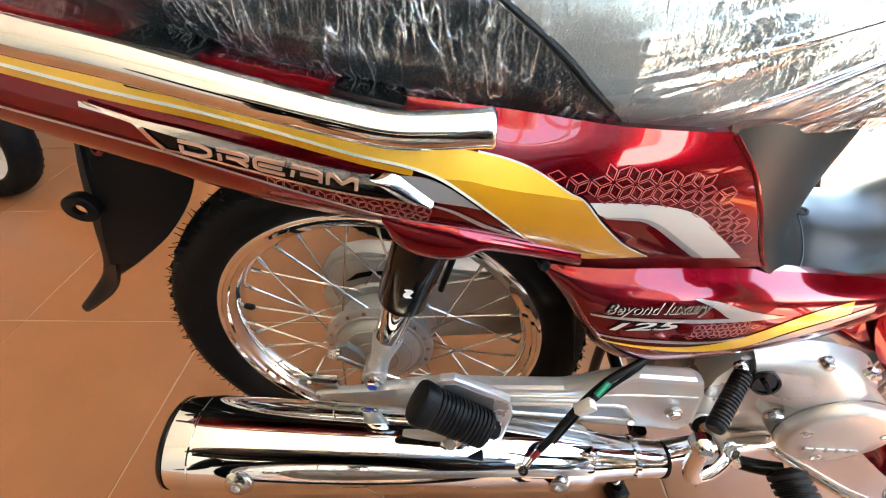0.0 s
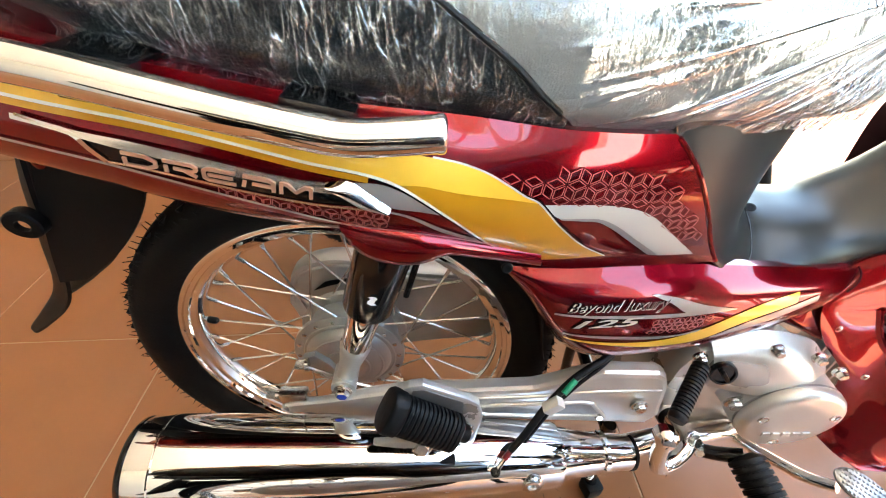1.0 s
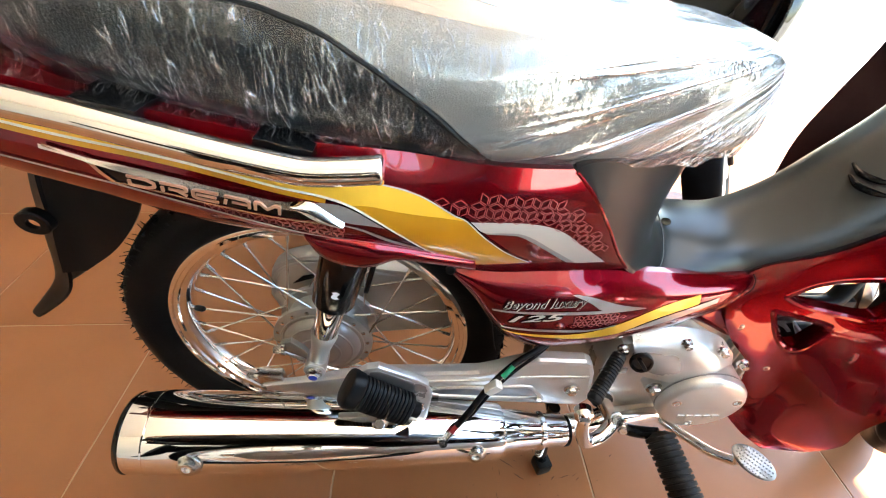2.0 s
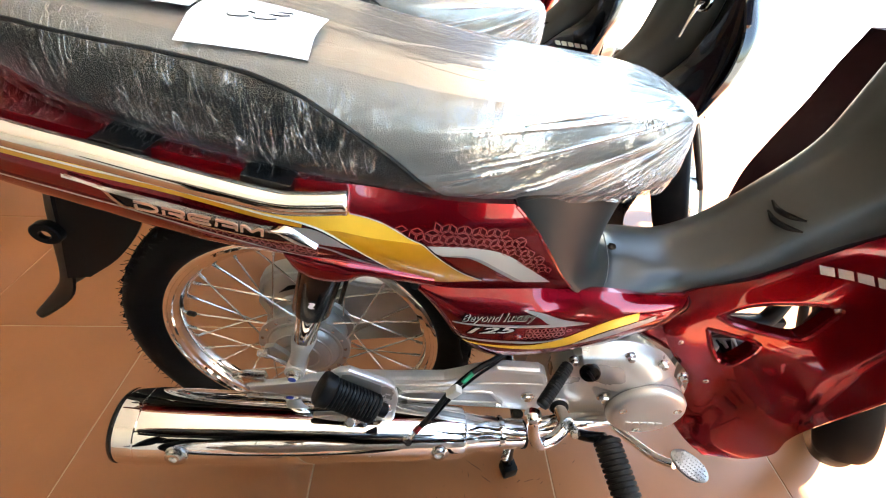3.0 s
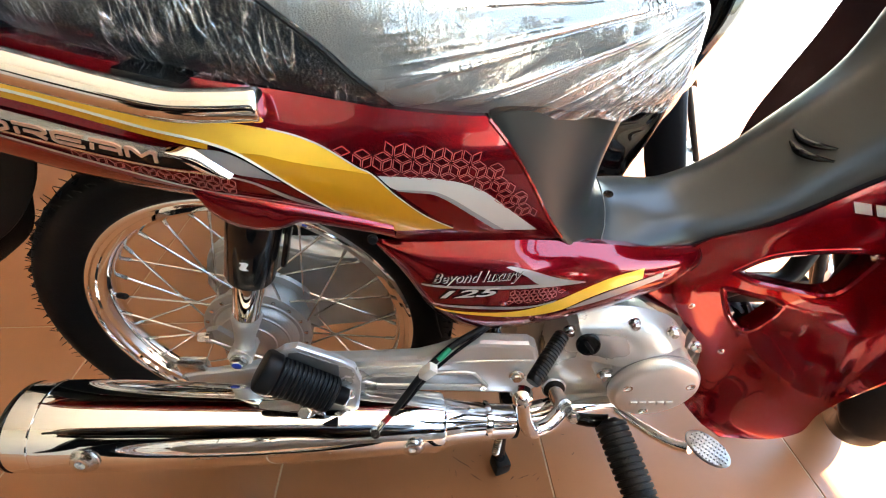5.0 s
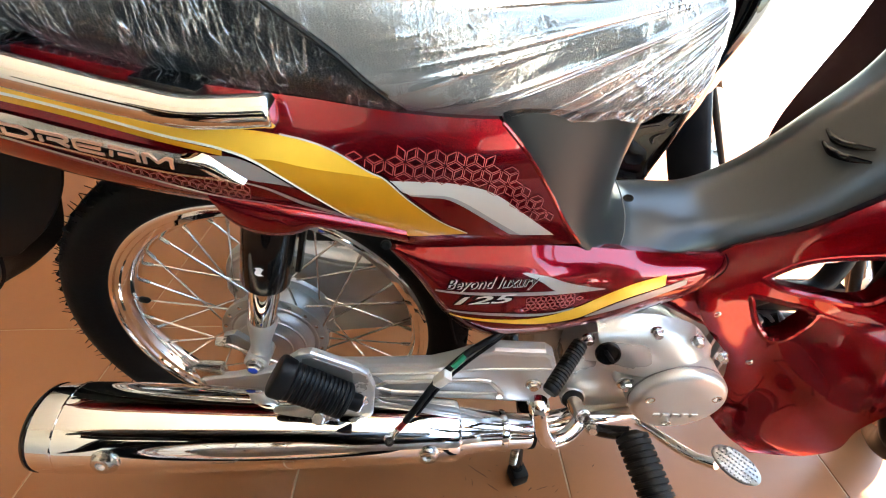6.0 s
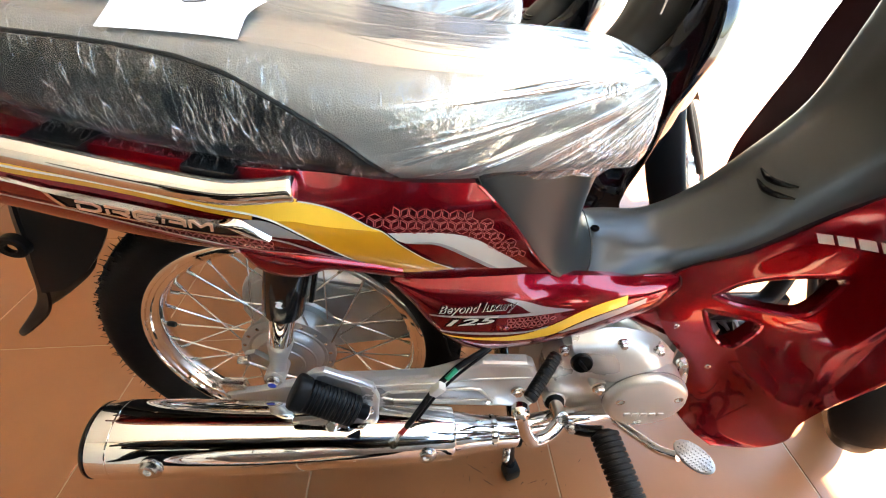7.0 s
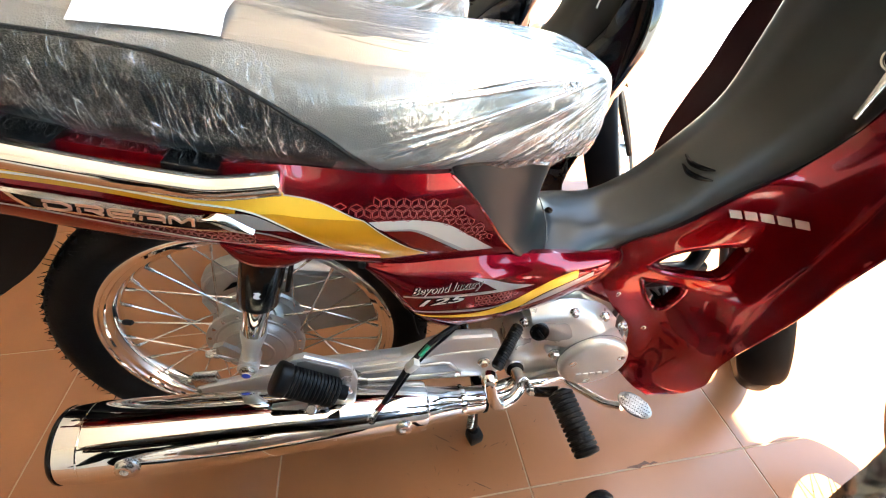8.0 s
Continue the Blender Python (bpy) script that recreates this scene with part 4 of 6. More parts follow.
bm = loft([[(-0.215, CY - 0.062, 0.650), (-0.245, CY - 0.02, 0.665), (-0.245, CY + 0.02, 0.665), (-0.215, CY + 0.062, 0.650)],
           [(-0.238, CY - 0.062, 0.590), (-0.280, CY - 0.02, 0.596), (-0.280, CY + 0.02, 0.596), (-0.238, CY + 0.062, 0.590)],
           [(-0.262, CY - 0.058, 0.520), (-0.310, CY - 0.02, 0.520), (-0.310, CY + 0.02, 0.520), (-0.262, CY + 0.058, 0.520)],
           [(-0.300, CY - 0.054, 0.440), (-0.345, CY - 0.02, 0.436), (-0.345, CY + 0.02, 0.436), (-0.300, CY + 0.054, 0.440)],
           [(-0.360, CY - 0.050, 0.392), (-0.402, CY - 0.02, 0.378), (-0.402, CY + 0.02, 0.378), (-0.360, CY + 0.050, 0.392)],
           [(-0.392, CY - 0.046, 0.372), (-0.425, CY - 0.02, 0.358), (-0.425, CY + 0.02, 0.358), (-0.392, CY + 0.046, 0.372)]], 40, 14)
bm.transform(Matrix.Translation((-0.014, 0, 0)))
flap = part("mud_flap", thicken(bm, 0.004), BLACK_PLASTIC, bike, "black plastic rear mud flap")
part("flap_web", thicken(loft([[(-0.225, CY - 0.060, 0.640), (-0.125, CY - 0.062, 0.622)], [(-0.250, CY - 0.061, 0.585), (-0.150, CY - 0.062, 0.578)], [(-0.275, CY - 0.060, 0.530), (-0.200, CY - 0.061, 0.525)], [(-0.300, CY - 0.056, 0.475), (-0.262, CY - 0.058, 0.482)]], 20, 6), 0.004), BLACK_PLASTIC, flap)
bm = sheet([[(-0.266 + 0.019 * r * math.cos(k) * (1.15 if math.cos(k) < 0 else 0.9), CY - 0.074 + y, 0.570 + 0.0165 * r * math.sin(k)) for k in np.linspace(0, 2 * math.pi, 28, endpoint=False)] for r, y in ((0.42, 0.006), (0.42, 0), (0.9, 0), (1.0, 0.002), (1.0, 0.012))], wrap_v=True)
part("flap_tab", bm, BLACK_PLASTIC, flap, "black plastic tab with a hole")
part("flap_screw", screw((-0.205, CY - 0.072, 0.640), (0, -1, 0.3), 0.007), PAINT, flap)

# ---- silencer ----
M0, M1 = V(-0.171, -0.1915, 0.3611), V(0.285, -0.1455, 0.2777)
md = (M1 - M0) / np.linalg.norm(M1 - M0)
bm = lathe([(0.000, 0.040), (0.002, 0.0450), (0.008, 0.0468), (0.030, 0.0482), (0.034, 0.0490), (0.08, 0.0490), (0.22, 0.0472), (0.34, 0.0432), (0.42, 0.0400), (0.463, 0.0388), (0.467, 0.0380), (0.4685, 0.0360), (0.4690, 0.0300)], M0, md, 64)
muffler = part("silencer", bm, CHROME, bike, "mirror polished chrome silencer with engraved lettering")
part("end_cap", lathe([(-0.001, 0.014), (-0.003, 0.030), (-0.002, 0.043), (0.001, 0.0462), (0.004, 0.0470)], M0, md, 48), GLOSS_BLACK, muffler, "black silencer end")
part("seam_ring", lathe([(0.0275, 0.0478), (0.0282, 0.0487), (0.0296, 0.0487), (0.0303, 0.0480)], M0, md, 64), CHROME, muffler)
for s, a in ((0.086, -0.28), (0.432, -0.25)):
    r = float(np.interp(s, [0, 0.08, 0.22, 0.34, 0.42, 0.46], [0.0485, 0.0490, 0.0472, 0.0432, 0.0392, 0.036]))
    nrm = V(0, -math.cos(a), -math.sin(a))
    c = M0 + md * s + nrm * (r - 0.001)
    b = part("shield_bolt", lathe([(0, 0.0150), (0.0018, 0.0150), (0.0034, 0.0122), (0.0058, 0.0110), (0.0070, 0.0085), (0.0070, 0.0054), (0.0036, 0.005), (0.0036, 0.0001)], c, nrm, 24), ZINC, muffler, "domed bolt")
pipe_end = [M1 + md * 0.0, M1 + md * 0.055, (0.44, -0.118, 0.258), (0.52, -0.10, 0.246), (0.60, -0.075, 0.225), (0.68, -0.03, 0.26), (0.71, 0.01, 0.33)]
bm = lathe([(0.0, 0.0320), (0.006, 0.0318), (0.030, 0.0285), (0.060, 0.0250), (0.0625, 0.0270), (0.0680, 0.0270), (0.0705, 0.0238), (0.100, 0.0225), (0.106, 0.0215), (0.107, 0.0165)], M1, md, 40)
part("exhaust_neck", bm, CHROME, muffler, "chrome exhaust neck")
part("neck_ring", lathe([(0.104, 0.0215), (0.105, 0.0226), (0.109, 0.0226), (0.110, 0.0175)], M1, md, 32), BLACK_PLASTIC, muffler, "black gasket ring")
part("exhaust_pipe", tube(pipe_end, 0.0160, 20, n=60), CHROME, bike, "chrome exhaust pipe")

# passenger foot peg, its bracket, and the silencer's hanger
bracket = part("peg_bracket", plate([(0.118, 0.452), (0.132, 0.455), (0.176, 0.430), (0.188, 0.419), (0.193, 0.392), (0.186, 0.340), (0.180, 0.331), (0.170, 0.328), (0.150, 0.345), (0.112, 0.372), (0.088, 0.400), (0.098, 0.436)], -0.150, -0.160, 0.003), ALU, bike, "silver painted cast peg bracket", sharp=15)
part("bracket_recess", plate([(0.122, 0.446), (0.133, 0.448), (0.172, 0.425), (0.170, 0.395), (0.150, 0.380), (0.112, 0.415)], -0.1590, -0.1604, 0.0004), DULL_STEEL, bracket, "recessed dark grey face")
part("bracket_screw", screw((0.178, -0.160, 0.368), (0, -1, 0), 0.006), ZINC, bracket)
part("hanger_bolt", hexbolt((0.128, -0.170, 0.356), (0, -0.8, 0.5), 0.0085, 0.012), ZINC, bracket)
part("hanger", plate([(0.075, 0.365), (0.145, 0.372), (0.150, 0.335), (0.130, 0.312), (0.110, 0.330)], -0.166, -0.174, 0.002), STEEL, bracket, "steel hanger plate")
part("hanger_clip", block((0.142, -0.184, 0.322), (0.022, 0.014, 0.020), 0.003), BLACK_PLASTIC, bracket)
# its rubber is a rounded bar with a smooth outer end and fine ribs
P0, P1 = V(0.164, -0.173, 0.389), V(0.097, -0.175, 0.439)
ax = (P1 - P0) / np.linalg.norm(P1 - P0)
out = V(0.1, -0.72, 0.66)
out = out - ax * float(out @ ax)
out /= np.linalg.norm(out)
wide = np.cross(ax, out)


def peg_ring(at, scale, c=0.72):
    g = []
    for k in np.linspace(0, 2 * math.pi, 32, endpoint=False):
        u, v = math.cos(k), math.sin(k)
        g.append(P0 + ax * at + scale * (wide * 0.0208 * math.copysign(abs(u) ** c, u) + out * 0.0165 * math.copysign(abs(v) ** c, v)))
    return g


rows = [peg_ring(0.0, 0.02), peg_ring(0.0, 0.84), peg_ring(0.0015, 0.92)]
for k in range(13):
    rows += [peg_ring(0.0025 + 0.0050 * k, 0.90), peg_ring(0.0035 + 0.0050 * k, 0.98), peg_ring(0.0062 + 0.0050 * k, 0.98), peg_ring(0.0068 + 0.0050 * k, 0.90)]
rows += [peg_ring(0.0685, 0.98), peg_ring(0.070, 1.05), peg_ring(0.0815, 1.07), peg_ring(0.0845, 1.0), peg_ring(0.0855, 0.90), peg_ring(0.0855, 0.02)]
peg = part("passenger_peg", sheet(rows, wrap_v=True), RUBBER, bike, "ribbed black rubber passenger foot peg")
part("peg_hinge", tube([P0 - ax * 0.016 - out * 0.006, P0 + ax * 0.002 - out * 0.004], 0.010, 16, n=4), BLACK_PLASTIC, peg)
part("peg_clevis", tube([P0 - ax * 0.018 - out * 0.010 - wide * 0.010, P0 - ax * 0.018 - out * 0.010 + wide * 0.010], 0.0055, 14, n=4), ZINC, peg)

# ---- engine ----
case = plate([(0.436, 0.372), (0.450, 0.408), (0.480, 0.418), (0.520, 0.420), (0.560, 0.412), (0.600, 0.385), (0.630, 0.345), (0.645, 0.310), (0.640, 0.270), (0.610, 0.235), (0.560, 0.220), (0.490, 0.235), (0.450, 0.270), (0.432, 0.320)], CY - 0.06, -0.090, 0.014, smooth=0)
engine = part("engine", case, ALU, bike, "silver painted engine with round clutch cover")
part("crankcase", block((0.40, -0.03, 0.22), (0.26, 0.13, 0.17), 0.02), CAST, engine)
part("cover_bulge", loft([[(x, -0.075 - dy, z) for x, z, dy in r] for r in (
    [(0.46, 0.425, 0.0), (0.50, 0.430, 0.0), (0.54, 0.428, 0.0), (0.585, 0.412, 0.0), (0.625, 0.370, 0.0)],
    [(0.462, 0.408, 0.020), (0.502, 0.415, 0.021), (0.542, 0.413, 0.022), (0.580, 0.396, 0.022), (0.615, 0.360, 0.020)],
    [(0.470, 0.380, 0.022), (0.508, 0.385, 0.030), (0.545, 0.385, 0.034), (0.578, 0.375, 0.035), (0.605, 0.350, 0.032)],
    [(0.480, 0.345, 0.018), (0.520, 0.350, 0.034), (0.550, 0.350, 0.040), (0.578, 0.345, 0.041), (0.600, 0.335, 0.038)])], 20, 24), ALU, engine)
CC = (0.5790, -0.085, 0.316)
clutch = part("clutch_cover", lathe([(0, 0.0615), (0.022, 0.0605), (0.026, 0.0600), (0.0275, 0.0580), (0.0285, 0.0605), (0.030, 0.0612), (0.036, 0.0605), (0.041, 0.0570), (0.043, 0.052), (0.0445, 0.030), (0.0447, 0.0001)], CC, (0, -1, 0), 64), ALU, engine, "silver round clutch cover")
# dull ring over the cover's groove, its darker steel standing for shade there
part("gasket_line", lathe([(0.0262, 0.0606), (0.0264, 0.0612), (0.0282, 0.0612), (0.0284, 0.0606)], CC, (0, -1, 0), 64), DULL_STEEL, clutch)
for a in (20, 165, 265):
    c = (CC[0] + 0.044 * math.cos(radians(a)), CC[1] - 0.0435, CC[2] + 0.044 * math.sin(radians(a)))
    part("cover_screw", lathe([(0, 0.0065), (0.001, 0.0065), (0.001, 0.0045), (-0.001, 0.0042), (-0.001, 0.0001)], c, (0, -1, 0), 20), ZINC, clutch)
for i in range(5):
    x0 = CC[0] - 0.030 + 0.0125 * i
    part("raised_mark", block((x0, CC[1] - 0.0462, CC[2] - 0.026), (0.0095, 0.002, 0.008), 0.0006), ALU, clutch, "raised plain mark")
cap = part("oil_cap", lathe([(0, 0.0155), (0.004, 0.0155), (0.0065, 0.0142), (0.0065, 0.0118), (0.0045, 0.0112), (0.0045, 0.0001)], (0.475, -0.102, 0.389), (-0.1, -1, 0.25), 28), GLOSS_BLACK, engine, "black oil filler cap")
part("cap_grip", block((-0.0025, -0.004, -0.0115), (0.005, 0.006, 0.023), 0.002, Matrix.Translation((0.4745, -0.1085, 0.3905)) @ Matrix.Rotation(radians(-35), 4, "Y")), BLACK_PLASTIC, cap)
for x, y, z, s in ((0.513, -0.108, 0.328, 0.0085), (0.530, -0.096, 0.418, 0.006), (0.584, -0.097, 0.404, 0.006), (0.452, -0.092, 0.400, 0.006), (0.628, -0.095, 0.372, 0.006), (0.634, -0.090, 0.282, 0.006)):
    part("engine_bolt", hexbolt((x, y + 0.004, z), (0, -1, 0), s, 0.010), ZINC, engine)
part("bolt_boss", lathe([(0, 0.014), (0.016, 0.012)], (0.513, -0.088, 0.328), (0, -1, 0), 20), ALU, engine)
part("cylinder", block((0.62, CY - 0.055, 0.27), (0.13, 0.11, 0.11), 0.012), CAST, engine)
for k in range(6):
    part("cooling_fin", block((0.650 + 0.016 * k, CY - 0.068, 0.262), (0.005, 0.136, 0.126), 0.002), CAST, engine)

# kick starter
kick = part("kick_starter", tube([(0.455, -0.098, 0.277), (0.452, -0.122, 0.290), (0.446, -0.146, 0.303), (0.425, -0.163, 0.297), (0.405, -0.170, 0.298), (0.393, -0.174, 0.322), (0.383, -0.178, 0.358), (0.377, -0.181, 0.387)], [0.011, 0.011, 0.0105, 0.0095, 0.0095, 0.009, 0.0085, 0.008], 16, n=50), CHROME, bike, "kick starter with chrome arm and ribbed rubber")
part("kick_boss", lathe([(0, 0.018), (0.018, 0.0175), (0.020, 0.015)], (0.456, -0.078, 0.270), (-0.05, -1, 0.35), 24), ALU, kick)
part("kick_seal", lathe([(0.0185, 0.0155), (0.0205, 0.0155), (0.0215, 0.012)], (0.456, -0.078, 0.270), (-0.05, -1, 0.35), 24), RUBBER, kick, "black rubber seal")
part("kick_bolt", hexbolt((0.449, -0.144, 0.312), (0.3, -0.8, 0.5), 0.008, 0.010), ZINC, kick)
part("kick_knuckle", lathe([(0, 0.009), (0.002, 0.0115), (0.012, 0.0115), (0.015, 0.008), (0.020, 0.006), (0.021, 0.0001)], (0.377, -0.174, 0.393), (-0.2, -1, 0.35), 20), CHROME, kick)
K0, K1 = V(0.387, -0.170, 0.405), V(0.431, -0.117, 0.426)
kd = (K1 - K0) / np.linalg.norm(K1 - K0)
prof = [(0, 0.0075), (0.003, 0.0090)]
for k in range(15):
    prof += [(0.0045 + 0.0042 * k, 0.0092), (0.0068 + 0.0042 * k, 0.0092), (0.0073 + 0.0042 * k, 0.0076), (0.0083 + 0.0042 * k, 0.0076)]
prof += [(0.069, 0.0090), (0.072, 0.0072), (0.073, 0.0001)]
part("kick_rubber", lathe(prof, K0, kd, 24), RUBBER, kick, "ribbed black rubber")

# rider foot peg and brake pedal
peg2 = part("rider_peg_bar", tube([(0.470, -0.080, 0.240), (0.474, -0.115, 0.250), (0.476, -0.138, 0.272), (0.488, -0.152, 0.290), (0.508, -0.160, 0.302)], 0.0085, 14, n=30), GLOSS_BLACK, bike, "rider foot peg with ribbed rubber")
Q0, Q1 = V(0.507, -0.158, 0.303), V(0.525, -0.246, 0.277)
qd = (Q1 - Q0) / np.linalg.norm(Q1 - Q0)
prof = [(0, 0.010), (0.003, 0.0135)]
for k in range(12):
    prof += [(0.006 + 0.0072 * k, 0.0205), (0.0105 + 0.0072 * k, 0.0205), (0.0112 + 0.0072 * k, 0.0178), (0.0128 + 0.0072 * k, 0.0178)]
prof += [(0.095, 0.0206), (0.100, 0.0185), (0.102, 0.006), (0.102, 0.0001)]
part("peg_rubber", lathe(prof, Q0, qd, 28), RUBBER, peg2, "ribbed black rubber")
bm = lathe(prof, Q0, qd, 28)
part("peg_rubber", other_side(bm), RUBBER, peg2, "ribbed black rubber")
bm.free()
part("bar_bolt", hexbolt((0.470, -0.140, 0.279), (-0.2, -0.9, 0.4), 0.0070, 0.010), ZINC, peg2)
pedal = part("brake_pedal", tube([(0.50, -0.070, 0.225), (0.550, -0.090, 0.225), (0.580, -0.130, 0.238), (0.598, -0.168, 0.262), (0.612, -0.186, 0.280)], 0.0078, 14, n=40, flat=0.8), CHROME, bike, "chrome brake pedal with knurled pad")
T0 = Matrix.Translation((0.624, -0.194, 0.296)) @ Matrix.Rotation(radians(-42), 4, "Z") @ Matrix.Rotation(radians(8), 4, "Y") @ Matrix.Rotation(radians(14), 4, "X")
bm = lathe([(-0.003, 0.0001), (-0.003, 0.0125), (-0.001, 0.0138), (0.0015, 0.0138), (0.003, 0.0125), (0.003, 0.0001)], (0, 0, 0), (0, 0, 1), 28)
bm.transform(T0 @ Matrix.Diagonal((2.0, 1.22, 1.0, 1.0)))
pad = part("pedal_pad", bm, DULL_STEEL, pedal, "knurled steel pad")
bm = bmesh.new()
for i in range(12):
    for j in range(6):
        if ((i - 5.5) / 6.2) ** 2 + ((j - 2.5) / 3.1) ** 2 < 1.0:
            c = T0 @ Vector((-0.0222 + 0.00404 * i, -0.0128 + 0.0051 * j, 0.0028))
            lathe([(0, 0.0020), (0.0016, 0.0007)], c, (T0.to_3x3() @ Vector((0, 0, 1)))[:], 4, bm=bm)
tagged(part("knurl", bm, DULL_STEEL, pad), kind="stuff")

# centre stand: two legs, feet and a spring
stand = part("centre_stand", tube([(0.400, -0.070, 0.205), (0.398, -0.074, 0.150), (0.402, -0.080, 0.060), (0.406, -0.084, 0.020)], 0.010, 14, n=20), GLOSS_BLACK, bike, "black steel centre stand")
part("stand_leg", tube([(0.400, 0.114, 0.205), (0.398, 0.118, 0.150), (0.402, 0.124, 0.060), (0.406, 0.128, 0.016)], 0.010, 14, n=20), GLOSS_BLACK, stand)
part("stand_bar", tube([(0.400, -0.075, 0.19), (0.400, 0.12, 0.19)], 0.011, 14, n=4), GLOSS_BLACK, stand)
part("stand_foot", block((0.392, -0.102, 0.0005), (0.030, 0.030, 0.034), 0.006, Matrix.Translation((0.407, -0.087, 0)) @ Matrix.Rotation(radians(18), 4, "Z") @ Matrix.Translation((-0.407, 0.087, 0))), RUBBER, stand)
part("stand_foot", block((0.392, 0.112, 0.0005), (0.030, 0.030, 0.034), 0.006), RUBBER, stand)
part("spring", tube([(0.393 + 0.006 * math.cos(a), -0.088 + 0.006 * math.sin(a), 0.060 + 0.0012 * a) for a in np.linspace(0, 26 * math.pi, 260)], 0.0011, 6, smooth=False), ZINC, stand, "coil spring")

# loose brake light lead, with its plug
lead = part("wire_lead", tube([(0.345, -0.095, 0.420), (0.330, -0.105, 0.417), (0.312, -0.113, 0.411), (0.294, -0.122, 0.403), (0.268, -0.140, 0.388), (0.238, -0.163, 0.356), (0.226, -0.170, 0.341)], 0.0042, 12, n=60), RUBBER, bike, "loose black wire lead with plug")
part("wire_plug", block((-0.006, -0.006, -0.011), (0.012, 0.012, 0.022), 0.002, Matrix.Translation((0.270, -0.146, 0.393)) @ Matrix.Rotation(radians(40), 4, "Y")), CLEAR_CONNECTOR, lead, "milky white plastic plug")
part("green_tape", tube([(0.296, -0.1255, 0.409), (0.282, -0.1365, 0.401)], 0.0036, 12, n=3), GREEN_TAPE, lead, "green wire")
part("lead_crimp", tube([(0.2265, -0.1700, 0.3415), (0.2185, -0.1770, 0.3350)], 0.0034, 12, n=3), RED_SLEEVE, lead, "red crimp sleeve")
part("lead_terminal", tube([(0.2185, -0.1770, 0.3350), (0.2110, -0.1845, 0.3290)], 0.0028, 10, n=3, flat=0.5), ZINC, lead)
part("terminal_ring", lathe([(0, 0.0024), (0, 0.0056), (0.0010, 0.0056), (0.0010, 0.0024), (0, 0.0024)], (0.2080, -0.1872, 0.3268), (0, -0.67, 0.74), 24), ZINC, lead)
part("lead_wire", tube([(0.345, -0.097, 0.414), (0.328, -0.110, 0.411), (0.300, -0.124, 0.396), (0.272, -0.142, 0.380), (0.240, -0.166, 0.350)], 0.0022, 8, n=40), BLACK_PLASTIC, lead)

# ---- front end: wheel, fork and handlebar, turned to the left ----
STEER = radians(46)
AXIS0 = Vector((0.955, CY, 0.80))
AXIS_DIR = Vector((-0.45, 0, 0.893)).normalized()
FORK0 = Vector((0.755, CY, 0.80))
TURNED = Matrix.Translation(FORK0) @ Matrix.Rotation(STEER + radians(15.5), 4, AXIS_DIR) @ Matrix.Translation(-FORK0)
COWL_TURNED = Matrix.Translation(AXIS0) @ Matrix.Rotation(STEER, 4, AXIS_DIR) @ Matrix.Translation(-AXIS0)
FX, FZ, SMALL = 1.140, 0.270, 0.905


def fturned(profile, sides):
    return sheet([[(FX + r * math.cos(k), CY + y, FZ + r * math.sin(k)) for k in np.linspace(0, 2 * math.pi, sides, endpoint=False)] for y, r in profile], wrap_v=True)


def steered(bm):
    bm.transform(TURNED)
    return bm


fwheel = part("front_wheel", steered(fturned([(0.04, 0.0001), (0.04, 0.04), (0.025, 0.06), (-0.025, 0.06), (-0.04, 0.04), (-0.04, 0.0001)], 32)), CAST, bike, "spoked front wheel")
part("rim", steered(fturned([(y, r * SMALL) for y, r in rim_p], 64)), CHROME, fwheel)
part("tyre", steered(fturned([(y * 0.78, r * SMALL) for y, r in tyre_p], 72)), TYRE, fwheel, "black front tyre")
for sd in (-1, 1):
    for k in range(18):
        a = 2 * math.pi * k / 18
        b = a + 0.5 * (1 if k % 2 else -1)
        part("spoke", steered(tube([(FX + 0.055 * math.cos(b), CY + sd * 0.022, FZ + 0.055 * math.sin(b)), (FX + 0.184 * math.cos(a), CY + sd * 0.004, FZ + 0.184 * math.sin(a))], 0.0013, 5, n=2)), ZINC, fwheel)
fork = part("fork", steered(tube([(FX, CY - 0.047, FZ), (FX - 0.125, CY - 0.043, FZ + 0.25)], 0.009, 14, n=10)), BLACK_PLASTIC, bike, "black front fork")
part("steering_column", steered(tube([(FX - 0.075, CY, FZ + 0.22), (0.830, CY, 0.72)], 0.011, 14, n=6)), BLACK_PLASTIC, fork)
part("fork_leg", steered(tube([(FX, CY + 0.047, FZ), (FX - 0.125, CY + 0.043, FZ + 0.25)], 0.009, 14, n=10)), BLACK_PLASTIC, fork)
sec = []
for deg, half in ((50, 0.044), (70, 0.046), (90, 0.048), (110, 0.050), (130, 0.050), (150, 0.050), (170, 0.048), (190, 0.044), (200, 0.040), (204, 0.034)):
    a = radians(deg)
    sec.append([(FX + r * math.cos(a), CY + y * half, FZ + r * math.sin(a)) for y, r in ((-1, 0.268), (-0.96, 0.276), (-0.6, 0.283), (0, 0.286), (0.6, 0.283), (0.96, 0.276), (1, 0.268))])
bm = loft(sec, 60, 16)
part("front_mudguard", steered(thicken(bm, 0.003)), BLACK_PLASTIC, bike, "dark grey plastic front mudguard with a rear flap")

